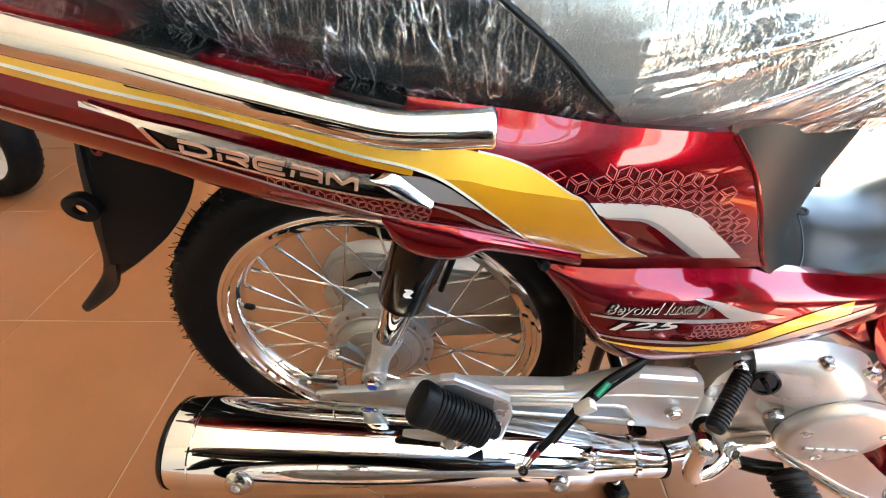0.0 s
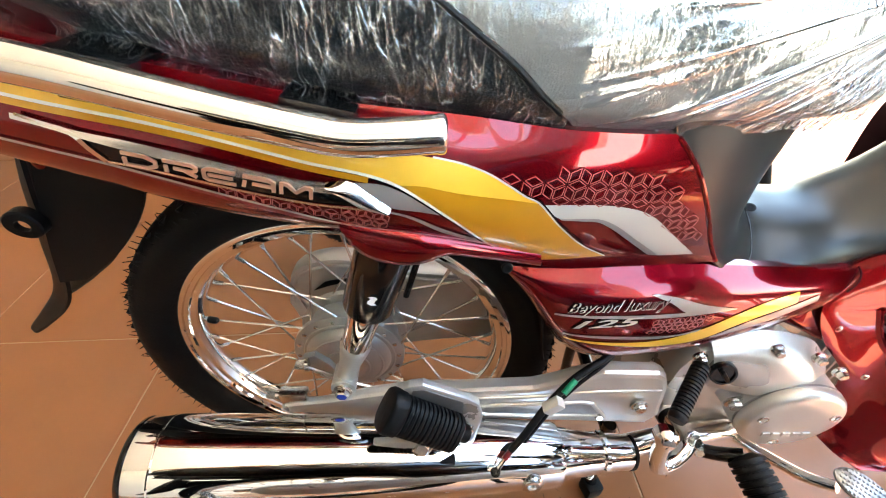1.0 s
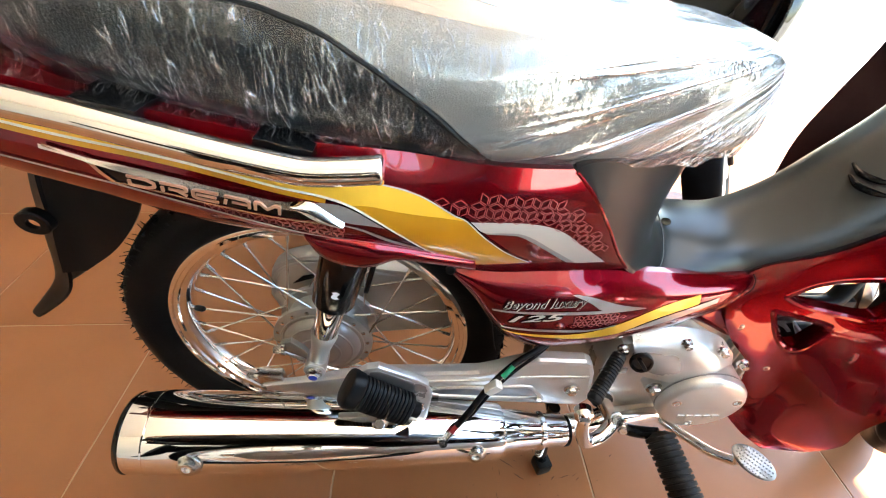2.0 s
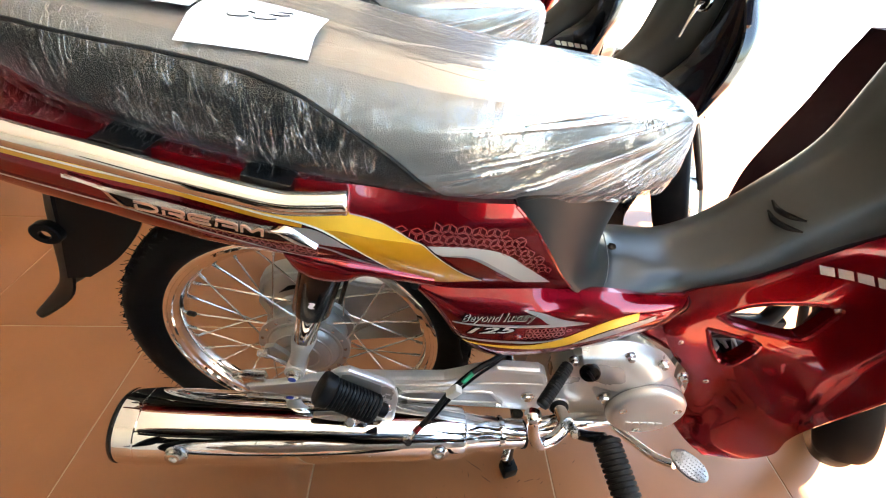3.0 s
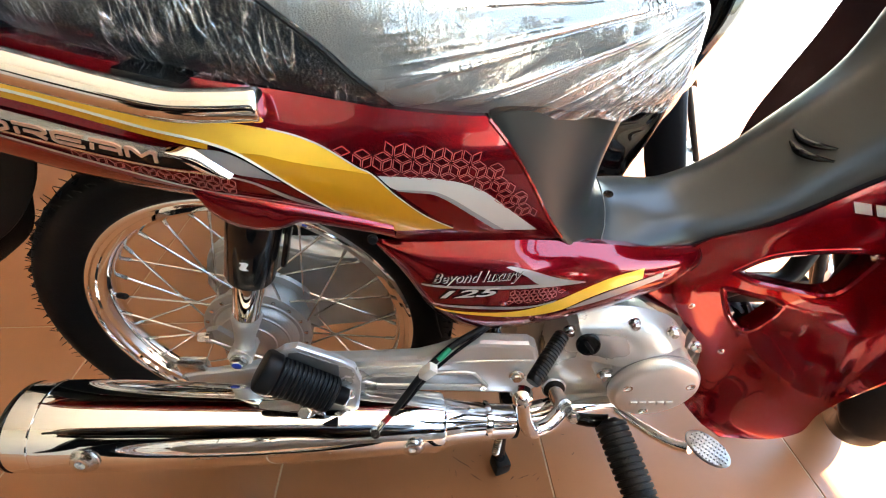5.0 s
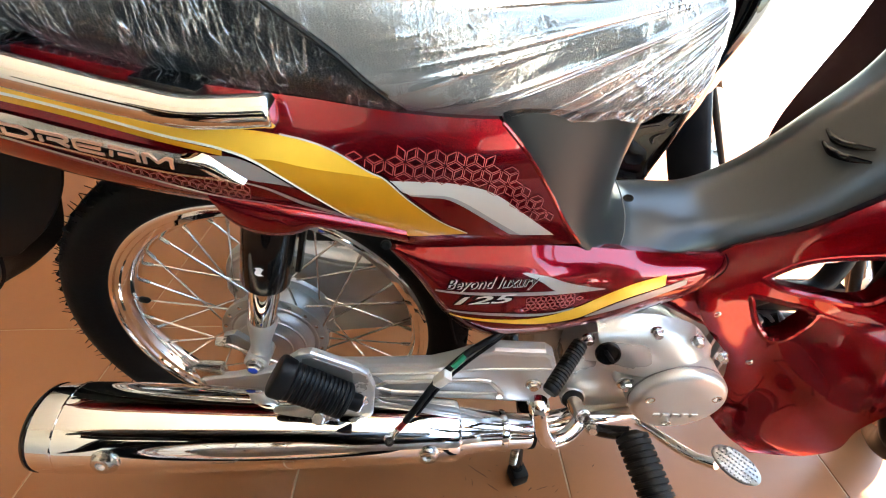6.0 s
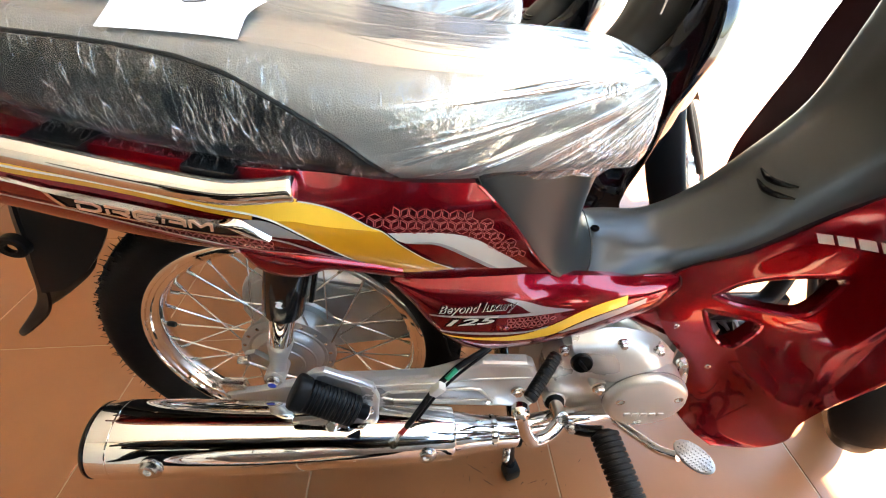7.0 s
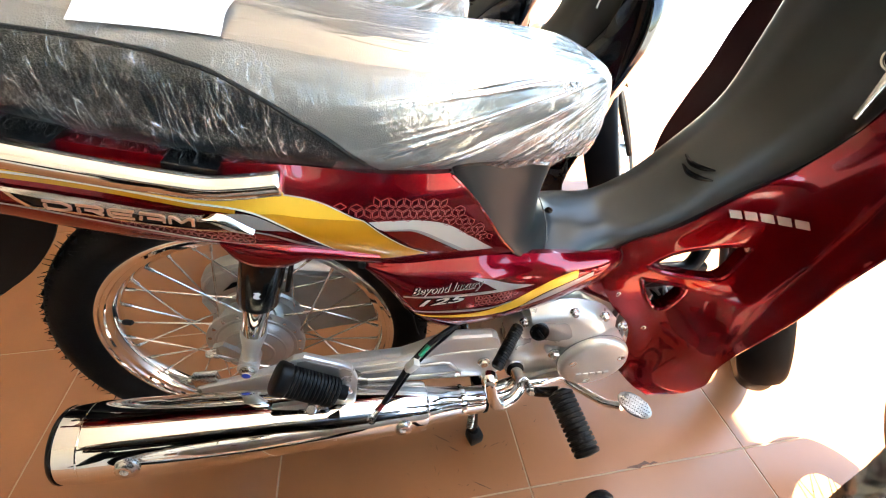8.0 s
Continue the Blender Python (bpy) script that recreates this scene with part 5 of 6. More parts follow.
# fairing in front of the steering head, headlight cowl, handlebar with switches
bm = loft([[(0.862, CY - 0.12, 0.66), (0.93, CY - 0.10, 0.66), (0.985, CY, 0.66), (0.93, CY + 0.10, 0.66), (0.862, CY + 0.12, 0.66)],
           [(0.866, CY - 0.11, 0.74), (0.93, CY - 0.10, 0.745), (0.975, CY, 0.75), (0.93, CY + 0.10, 0.745), (0.866, CY + 0.11, 0.74)],
           [(0.862, CY - 0.105, 0.812), (0.92, CY - 0.08, 0.82), (0.95, CY, 0.825), (0.92, CY + 0.08, 0.82), (0.862, CY + 0.105, 0.812)]], 24, 24)
part("front_fairing", thicken(bm, 0.003), PAINT, bike, "candy red front fairing")
bm = loft([[(0.895, CY - 0.02, 0.42), (0.93, CY, 0.42), (0.895, CY + 0.02, 0.42)], [(0.90, CY - 0.10, 0.52), (0.98, CY, 0.53), (0.90, CY + 0.10, 0.52)], [(0.89, CY - 0.125, 0.66), (0.985, CY, 0.665), (0.89, CY + 0.125, 0.66)]], 16, 16)
part("front_fairing", thicken(bm, 0.003), PAINT, bike, "candy red front fairing")
bm = loft([[(0.80, CY - 0.02, 0.850), (0.79, CY, 0.852), (0.80, CY + 0.02, 0.850), (0.80, CY, 0.84)], [(0.80, CY - 0.10, 0.872), (0.775, CY, 0.89), (0.80, CY + 0.10, 0.872), (0.82, CY, 0.845)], [(0.86, CY - 0.12, 0.905), (0.85, CY, 0.935), (0.86, CY + 0.12, 0.905), (0.87, CY, 0.835)], [(0.95, CY - 0.10, 0.895), (0.95, CY, 0.925), (0.95, CY + 0.10, 0.895), (0.95, CY, 0.80)], [(1.00, CY - 0.06, 0.87), (1.01, CY, 0.89), (1.00, CY + 0.06, 0.87), (1.00, CY, 0.81)]], 28, 32, closed=True, cap=True)
bm.transform(COWL_TURNED)
bar = part("handlebar_cowl", bm, BLACK_PLASTIC, bike, "black handlebar cowl with switches")
for sd, g0, g1 in ((1, V(0.662, 0.088, 0.892), V(0.545, 0.215, 0.873)), (-1, V(0.915, -0.145, 0.885), V(0.968, -0.290, 0.875))):
    gd = (g1 - g0) / np.linalg.norm(g1 - g0)
    gl = float(np.linalg.norm(g1 - g0))
    part("bar_tube", tube([(0.83, CY, 0.905), (0.83, CY, 0.905) + (g0 - V(0.83, CY, 0.905)) * 0.6, g0], 0.024, 14, n=12), BLACK_PLASTIC, bar)
    prof = [(0, 0.0205), (0.006, 0.0215), (0.012, 0.0180)] + [(0.014 + 0.0045 * k, 0.0175 + 0.0009 * (k % 2)) for k in range(28)] + [(gl - 0.030, 0.0190), (gl - 0.027, 0.0190)]
    grip = part("grip", lathe(prof, g0, gd, 20), RUBBER, bar, "ribbed black rubber grip")
    part("bar_end", lathe([(gl - 0.027, 0.0165), (gl - 0.024, 0.0190), (gl - 0.004, 0.0190), (gl, 0.015), (gl, 0.0001)], g0, gd, 24), CHROME, grip, "chrome bar end")
    z = math.atan2(gd[1], gd[0])
    SM = Matrix.Translation(Vector(g0 - gd * 0.020)) @ Matrix.Rotation(z, 4, "Z")
    part("switch_box", block((-0.125, -0.034, -0.032), (0.130, 0.066, 0.064), 0.012, SM), BLACK_PLASTIC, bar, "black switch housing")
    part("switch_button", block((-0.040, 0.026 if sd > 0 else -0.034, 0.010), (0.026, 0.010, 0.012), 0.003, SM), GREY_PLASTIC, bar)
    part("switch_button", block((-0.036, 0.026 if sd > 0 else -0.034, -0.020), (0.022, 0.010, 0.011), 0.003, SM), GREY_PLASTIC, bar)
    side = V(-gd[1], gd[0], 0) * (-1 if sd > 0 else 1)
    part("lever", tube([g0 - gd * 0.02 + side * 0.04, g0 + gd * 0.05 + side * 0.06, g1 + side * 0.045], [0.008, 0.006, 0.005], 10, n=16, flat=0.6), STEEL, bar)
# ignition lock and key on the inner panel
LOCK, LOCK_AXIS = V(0.824, CY - 0.094, 0.790), V(-0.8, -0.5, 0.25)
lock = part("ignition_lock", lathe([(0, 0.0175), (0.006, 0.0175), (0.008, 0.0160), (0.008, 0.0140), (0.005, 0.0130), (0.005, 0.0001)], LOCK, LOCK_AXIS, 28), CHROME, bike, "chrome ignition lock with key")
part("lock_face", lathe([(0.0045, 0.0128), (0.0060, 0.0120), (0.0065, 0.0040), (0.0065, 0.0001)], LOCK, LOCK_AXIS, 24), GLOSS_BLACK, lock, "black lock face")
k0 = LOCK + LOCK_AXIS * 0.012
part("key", tube([k0, k0 + V(-0.012, -0.010, -0.010), k0 + V(-0.022, -0.016, -0.034), k0 + V(-0.030, -0.020, -0.062)], [0.006, 0.0045, 0.0030, 0.0022], 8, n=14, flat=0.4), ZINC, lock, "steel key")

# frame tube and engine mount behind the vents
part("main_frame", tube([(0.40, CY, 0.44), (0.60, CY, 0.46), (0.78, CY, 0.58), (0.93, CY, 0.80)], 0.024, 14, n=20), GLOSS_BLACK, bike, "black steel main frame tube")
part("carburettor", block((0.66, CY - 0.035, 0.40), (0.06, 0.06, 0.07), 0.012), CAST, bike, "grey carburettor behind the vents")
# stand-in shapes: dark fillers added to stop light showing through the vents
part("cable", tube([(0.66, CY - 0.05, 0.40), (0.70, CY - 0.055, 0.43), (0.76, CY - 0.05, 0.435), (0.80, CY - 0.02, 0.50)], 0.013, 10, n=20), RUBBER, bike, "black tube added behind the vents to block light")
part("horn_bracket", tube([(0.835, CY - 0.045, 0.30), (0.845, CY - 0.045, 0.40), (0.855, CY - 0.03, 0.52)], 0.010, 10, n=14, flat=0.6), BLACK_PLASTIC, bike)
part("battery_box", block((0.690, CY - 0.052, 0.388), (0.112, 0.022, 0.046), 0.008), RUBBER, bike, "black block added behind the upper vent to block light")
part("horn", block((0.735, CY - 0.052, 0.285), (0.048, 0.020, 0.086), 0.009), BLACK_PLASTIC, bike, "black block added behind the lower vent to block light")
part("intake", lathe([(0, 0.022), (0.03, 0.022), (0.034, 0.018), (0.05, 0.018), (0.052, 0.0001)], (0.70, CY - 0.05, 0.345), (0.6, -0.3, 0.6), 24), BLACK_PLASTIC, bike, "black turned shape added behind the vents to block light")
part("airbox", block((0.22, CY - 0.055, 0.42), (0.26, 0.11, 0.11), 0.02), BLACK_PLASTIC, bike, "black airbox")

# ---- decals, badge and lettering on the covers ----
def decal(name, skin, upper, lower, material, owner, label="", n=48, m=5, out=0.0010, smooth=True):
    return part(name, skin.ribbon(upper, lower, n, m, out, smooth), material, owner, label)


def stripe(skin, points, width, material, owner, name="pinstripe", out=0.0015, n=60):
    return part(name, skin.line(points, width, n, out), material, owner)


def lettering(text, skin, start, end, height, material, owner, name, out=0.0012, depth=0.0, shear=0.0, label="", bold=0.0):
    """Writing in the built-in font, stretched from start to end (x, z) along its foot, laid on a panel."""
    cu = bpy.data.curves.new("writing", "FONT")
    cu.body, cu.shear, cu.resolution_u, cu.offset = text, shear, 3, bold
    ob = new("writing", cu)
    me = bpy.data.meshes.new_from_object(ob.evaluated_get(bpy.context.evaluated_depsgraph_get()))
    bpy.data.objects.remove(ob)
    bm = bmesh.new()
    bm.from_mesh(me)
    bpy.data.meshes.remove(me)
    xs, ys = [v.co.x for v in bm.verts], [v.co.y for v in bm.verts]
    x0, x1, y0, y1 = min(xs), max(xs), min(ys), max(ys)
    a, b = V(*start), V(*end)
    t = (b - a)
    nrm = V(-t[1], t[0]) / np.linalg.norm(t)
    for v in bm.verts:
        p = a + t * (v.co.x - x0) / (x1 - x0) + nrm * height * (v.co.y - y0) / (y1 - y0)
        v.co = Vector((p[0], skin.y(p[0], p[1], out), p[1]))
    if depth:
        bmesh.ops.recalc_face_normals(bm, faces=bm.faces)
        g = bmesh.ops.extrude_face_region(bm, geom=bm.faces[:])
        for e in g["geom"]:
            if isinstance(e, bmesh.types.BMVert):
                e.co.y -= depth
    return part(name, bm, material, owner, label, smooth=False)


GOLD_TOP = [(-0.30, 0.790), (-0.22, 0.770), (-0.132, 0.7475), (-0.072, 0.7330), (-0.028, 0.7215), (0.004, 0.7142), (0.036, 0.7050), (0.070, 0.6945), (0.124, 0.6885), (0.148, 0.6835), (0.168, 0.6775), (0.1845, 0.6705), (0.199, 0.6615), (0.2127, 0.6515), (0.222, 0.6462)]
GOLD_FOOT = [(-0.30, 0.780), (-0.22, 0.762), (-0.141, 0.742), (-0.088, 0.7285), (-0.061, 0.7222), (-0.030, 0.7150), (0.002, 0.7065), (0.0345, 0.6968), (0.069, 0.6861), (0.1056, 0.6762), (0.124, 0.6680), (0.142, 0.6655), (0.160, 0.6600), (0.181, 0.6550), (0.202, 0.6507), (0.222, 0.6457)]
PIN = [(-0.30, 0.780), (-0.22, 0.762), (-0.141, 0.742), (-0.088, 0.7285), (-0.061, 0.7222), (-0.030, 0.7150), (0.002, 0.7065), (0.0345, 0.6968), (0.069, 0.6861), (0.1056, 0.6762), (0.124, 0.6680), (0.1432, 0.6532), (0.168, 0.6289), (0.1865, 0.6072), (0.2136, 0.5790)]
decal("gold_stripe", COWL, GOLD_TOP, GOLD_FOOT, GOLD, cowl, "gold stripe")
decal("ochre_stripe", COWL, [(0.124, 0.6680), (0.142, 0.6655), (0.160, 0.6600), (0.181, 0.6550), (0.202, 0.6507), (0.222, 0.6457), (0.2415, 0.6212), (0.267, 0.5933), (0.293, 0.5750)],
      [(0.124, 0.6670), (0.1432, 0.6532), (0.168, 0.6289), (0.1865, 0.6072), (0.2136, 0.5790), (0.2298, 0.5735), (0.293, 0.5740)], GOLD_DARK, cowl, "ochre stripe")
stripe(COWL, PIN, 0.0020, CREAM_LINE, cowl)
stripe(COWL, [(x, z - 0.0032) for x, z in PIN[1:10]], 0.0040, GOLD_DARK, cowl)
stripe(COWL, [(x - 0.0010, z - 0.0016) for x, z in PIN[9:]], 0.0012, GLOSS_BLACK, cowl, out=0.0013)
stripe(COWL, [(0.148, 0.6842), (0.168, 0.6783), (0.1845, 0.6713), (0.199, 0.6622), (0.2127, 0.6523), (0.222, 0.6468), (0.2420, 0.6217), (0.2675, 0.5938), (0.293, 0.5750)], 0.0013, WHITE_DECAL, cowl)
stripe(COWL, [(0.2000, 0.6628), (0.2137, 0.6530), (0.2232, 0.6474), (0.2434, 0.6222), (0.2690, 0.5943)], 0.0012, GLOSS_BLACK, cowl, out=0.0013)
decal("white_stripe", COWL, [(0.2260, 0.6440), (0.2517, 0.6413), (0.2805, 0.6368), (0.3045, 0.6288), (0.3201, 0.6193), (0.3442, 0.5973), (0.380, 0.5640)], [(0.2275, 0.6415), (0.2400, 0.6299), (0.2593, 0.6268), (0.2743, 0.6239), (0.2888, 0.6155), (0.3131, 0.5949), (0.3455, 0.5670)], WHITE_DECAL, cowl, "pearl white stripe")
decal("grey_stripe", COWL, [(0.2395, 0.6303), (0.2593, 0.6270), (0.2743, 0.6241), (0.2890, 0.6157), (0.3133, 0.5951), (0.3455, 0.5672)], [(0.2430, 0.6270), (0.2593, 0.6238), (0.2725, 0.6210), (0.2850, 0.6130), (0.3070, 0.5940), (0.3350, 0.5690)], SILVER_DECAL, cowl, out=0.0008)
decal("grey_stripe", COWL, [(0.0897, 0.6720), (0.115, 0.6685), (0.1390, 0.6545), (0.1594, 0.6400)], [(0.1000, 0.6600), (0.1185, 0.6500), (0.1400, 0.6450), (0.1594, 0.6392)], SILVER_DECAL, cowl, "silver grey stripe", out=0.0007)
decal("grey_stripe", COWL, [(0.112, 0.6490), (0.131, 0.6420), (0.158, 0.6240), (0.196, 0.6020)], [(0.112, 0.6475), (0.131, 0.6390), (0.156, 0.6200), (0.196, 0.5995)], SILVER_DECAL, cowl)
stripe(COWL, [(-0.20, 0.728), (-0.10, 0.7005), (-0.055, 0.6865), (0.0, 0.6655), (0.05, 0.6465), (0.090, 0.6315), (0.120, 0.6250), (0.160, 0.6140), (0.198, 0.6005)], 0.0022, SILVER_DECAL, cowl)
decal("dark_band", COWL, [(-0.055, 0.6860), (0.0, 0.6650), (0.05, 0.6460), (0.090, 0.6310)], [(-0.055, 0.6845), (0.0, 0.6605), (0.05, 0.6405), (0.090, 0.6290)], DARK_RED, cowl)


def cube_pattern(skin, area, size, angle, material, owner):
    """Rows of small outlined rhombs, three to a hexagon, inside an area of (x, z)."""
    bm = bmesh.new()
    c, s = math.cos(angle), math.sin(angle)
    xs, zs = [p[0] for p in area], [p[1] for p in area]
    cx, cz = sum(xs) / len(xs), sum(zs) / len(zs)
    for i in range(-16, 17):
        for j in range(-10, 11):
            hx, hz = size * (1.732 * i + 0.866 * (j % 2)), size * 1.5 * j
            for k in range(3):
                a0 = radians(30 + 120 * k)
                e1, e2 = V(math.cos(a0), math.sin(a0)) * size, V(math.cos(a0 + radians(120)), math.sin(a0 + radians(120))) * size
                mid = V(hx, hz) + (e1 + e2) / 2
                q = [mid + 0.80 * (p - (e1 + e2) / 2) for p in (V(0, 0), e1, e1 + e2, e2)]
                q = [(cx + c * p[0] - s * p[1], cz + s * p[0] + c * p[1]) for p in q]
                m = (cx + c * mid[0] - s * mid[1], cz + s * mid[0] + c * mid[1])
                if inside(m[0], m[1], area):
                    skin.line(q + [q[0]], 0.0008, 10, 0.0013, bm, smooth=False)
    return part("line_pattern", bm, material, owner, "fine pink line pattern")


cube_pattern(COWL, [(0.196, 0.668), (0.252, 0.669), (0.300, 0.663), (0.332, 0.644), (0.374, 0.588), (0.362, 0.584), (0.338, 0.606), (0.319, 0.622), (0.300, 0.631), (0.231, 0.643)], 0.0092, radians(-9), PATTERN, cowl)
cube_pattern(COWL, [(0.0, 0.6670), (0.050, 0.6560), (0.100, 0.6480), (0.120, 0.6390), (0.110, 0.6300), (0.090, 0.6330), (0.050, 0.6480), (0.0, 0.6660)], 0.0066, radians(-18), PATTERN, cowl)

# badge: chrome bezel, black field, raised letters
BEZEL = shader("satin_silver_bezel", (0.74, 0.70, 0.62), rough=0.22, metal=0.9)
ROSE = shader("polished_letters", (0.74, 0.48, 0.34), rough=0.35, metal=0.7)
FIELD_TOP = [(-0.0690, 0.7125), (-0.0527, 0.7028), (-0.0369, 0.6984), (-0.0048, 0.6886), (0.0290, 0.6780), (0.0653, 0.6690), (0.0850, 0.6650), (0.0960, 0.6590)]
FIELD_FOOT = [(-0.0680, 0.7115), (-0.0610, 0.7010), (-0.0540, 0.6904), (-0.0425, 0.6880), (-0.0096, 0.6782), (0.0252, 0.6676), (0.0624, 0.6582), (0.0960, 0.6535)]
badge = part("badge", COWL.ribbon(FIELD_TOP, FIELD_FOOT, 60, 5, 0.0026), GLOSS_BLACK, cowl, "black badge with silver edges and raised letters")
band = COWL.ribbon([(-0.0930, 0.7215), (-0.0675, 0.7120), (-0.0350, 0.7036), (-0.0028, 0.6943), (0.0309, 0.6843), (0.0670, 0.6755), (0.0840, 0.6730)], [(-0.0930, 0.7205), (-0.0660, 0.7085), (-0.0369, 0.6982), (-0.0048, 0.6884), (0.0290, 0.6778), (0.0653, 0.6688), (0.0840, 0.6655)], 60, 4, 0.0032)
for i, v in enumerate(band.verts):
    v.co.y -= 0.0014 * (i % 5) / 4
part("badge_band", band, BEZEL, badge, "satin silver band")
part("badge_edge", COWL.line([(-0.0540, 0.6900), (-0.0425, 0.6876), (-0.0096, 0.6776), (0.0252, 0.6670), (0.0624, 0.6576), (0.0950, 0.6520), (0.1160, 0.6500)], 0.0018, 90, 0.0036), BEZEL, badge)
part("badge_edge", COWL.line([(-0.0960, 0.7200), (-0.0770, 0.7140), (-0.0655, 0.7090), (-0.0600, 0.6990), (-0.0545, 0.6905)], 0.0034, 60, 0.0038), CHROME, badge)
tip = COWL.ribbon([(0.0790, 0.6742), (0.0940, 0.6738), (0.1060, 0.6640), (0.1190, 0.6515)], [(0.0790, 0.6725), (0.0900, 0.6640), (0.1000, 0.6560), (0.1170, 0.6490)], 30, 6, 0.0034)
for i, v in enumerate(tip.verts):
    v.co.y -= 0.0050 * math.sin((i % 7) / 6 * 1.6)
part("badge_tip", tip, CHROME, badge, "polished chrome tip")

GLYPHS = {
    "D": [[(0.06, 0.0), (0.06, 0.62)], [(0.0, 1.0), (0.70, 1.0), (1.0, 0.72), (1.0, 0.28), (0.72, 0.0), (0.06, 0.0)]],
    "R": [[(0.06, 0.0), (0.06, 0.62)], [(0.0, 1.0), (0.85, 1.0), (1.0, 0.86), (1.0, 0.60), (0.86, 0.46), (0.30, 0.46)], [(0.60, 0.46), (1.0, 0.0)]],
    "E": [[(1.0, 1.0), (0.14, 1.0), (0.0, 0.84), (0.0, 0.16), (0.14, 0.0), (1.0, 0.0)], [(0.12, 0.50), (0.92, 0.50)]],
    "A": [[(0.0, 0.0), (0.06, 0.62)], [(0.0, 1.0), (0.84, 1.0), (1.0, 0.84), (1.0, 0.0)], [(0.30, 0.44), (1.0, 0.44)]],
    "M": [[(0.0, 0.0), (0.0, 1.0), (0.20, 1.0), (0.50, 0.40), (0.80, 1.0), (1.0, 1.0), (1.0, 0.0)]]}
a, b, up = V(-0.0445, 0.6903), V(0.0700, 0.6615), V(0.0019, 0.0078)
for i, ch in enumerate("DREAM"):
    bm = bmesh.new()
    for stroke in GLYPHS[ch]:
        COWL.line([a + (b - a) * (i + 0.08 + 0.80 * u) / 5 + up * v for u, v in stroke], 0.0023, 96, 0.0044, bm, smooth=False)
    g = bmesh.ops.extrude_face_region(bm, geom=bm.faces[:])
    for e in g["geom"]:
        if isinstance(e, bmesh.types.BMVert):
            e.co.y -= 0.0012
    part("letter", bm, ROSE, badge, "polished raised letter", smooth=False)

# lower cover
decal("silver_stripe", COVER, [(0.358, 0.5225), (0.380, 0.5175), (0.410, 0.5065), (0.446, 0.4970)], [(0.352, 0.5220), (0.374, 0.5120), (0.392, 0.5000), (0.446, 0.4960)], SILVER_DECAL, cover, "silver stripe")
decal("silver_stripe", COVER, [(0.262, 0.5000), (0.320, 0.5000), (0.392, 0.5005), (0.440, 0.4975)], [(0.262, 0.4975), (0.320, 0.4960), (0.392, 0.4960), (0.440, 0.4960)], SILVER_DECAL, cover)
decal("silver_stripe", COVER, [(0.275, 0.4715), (0.330, 0.4705), (0.390, 0.4700), (0.415, 0.4760)], [(0.275, 0.4690), (0.330, 0.4660), (0.380, 0.4655), (0.412, 0.4720)], SILVER_DECAL, cover)
decal("gold_stripe", COVER, [(0.277, 0.4630), (0.330, 0.4600), (0.375, 0.4620), (0.412, 0.4730), (0.446, 0.4880), (0.478, 0.4970), (0.520, 0.5000)], [(0.277, 0.4605), (0.330, 0.4545), (0.378, 0.4505), (0.420, 0.4560), (0.452, 0.4720), (0.475, 0.4800), (0.520, 0.4880)], GOLD, cover, "gold stripe")
decal("silver_stripe", COVER, [(0.430, 0.4590), (0.458, 0.4720), (0.480, 0.4790), (0.548, 0.4910)], [(0.432, 0.4570), (0.470, 0.4650), (0.500, 0.4720), (0.548, 0.4840)], SILVER_DECAL, cover)
cube_pattern(COVER, [(0.358, 0.4930), (0.425, 0.4930), (0.405, 0.4750), (0.358, 0.4750)], 0.0062, 0.05, PATTERN, cover)
lettering("125", COVER, (0.2800, 0.4795), (0.3530, 0.4870), 0.0145, GLOSS_BLACK, cover, "figure_outline", out=0.0010, shear=0.35, bold=0.07)
lettering("125", COVER, (0.2825, 0.4812), (0.3500, 0.4885), 0.0110, WHITE_DECAL, cover, "figure_mark", out=0.0016, shear=0.35, bold=0.02, label="silver figures")
lettering("Beyond luxury", COVER, (0.2740, 0.4985), (0.3730, 0.5045), 0.0165, WHITE_DECAL, cover, "script_shadow", out=0.0013, shear=0.5, bold=0.03)
lettering("Beyond luxury", COVER, (0.2732, 0.4995), (0.3720, 0.5056), 0.0160, GLOSS_BLACK, cover, "script", out=0.0018, shear=0.5, label="black script with silver outline")
part("trim_line", COVER.line([(0.262, 0.470), (0.285, 0.434), (0.312, 0.4165), (0.36, 0.4110), (0.42, 0.4170), (0.47, 0.4280), (0.53, 0.452)], 0.0060, 60, 0.0014), BEZEL, cover)
part("cover_bolt", lathe([(0, 0.0055), (0.002, 0.0055), (0.003, 0.004), (0.002, 0.0001)], (0.212, -0.097, 0.551), (0, -1, 0.2), 20), RUBBER, cowl)
# front edge beads of the covers
bead = []
for v in np.linspace(0.02, 0.99, 30):
    x = 0.314 + 0.098 * v ** 0.9
    p = curve(COWL.section(x), 25)
    k = v * 24
    q = p[int(min(k, 23))] + (k - int(min(k, 23))) * (p[int(min(k, 23)) + 1] - p[int(min(k, 23))])
    bead.append((x, q[1], q[0]))
part("edge_bead", tube(bead, 0.0020, 8, smooth=False), PAINT, cowl)

# leg shield: plain white marks in place of the maker's name, screws, seam
for i in range(5):
    f0, f1 = i / 5 + 0.015, (i + 1) / 5 - 0.025
    q = []
    for a in np.linspace(f0, f1, 4):
        r = []
        for b in (0, 0.5, 1):
            x = 0.731 + 0.108 * a + 0.007 * (1 - b)
            z = 0.569 + 0.0125 * b + 0.000 * a - 0.004 * a
            r.append((x, on_shield(x, z, 0.0052), z))
        q.append(r)
    part("white_mark", sheet(q), WHITE_DECAL, shield, "plain white mark")
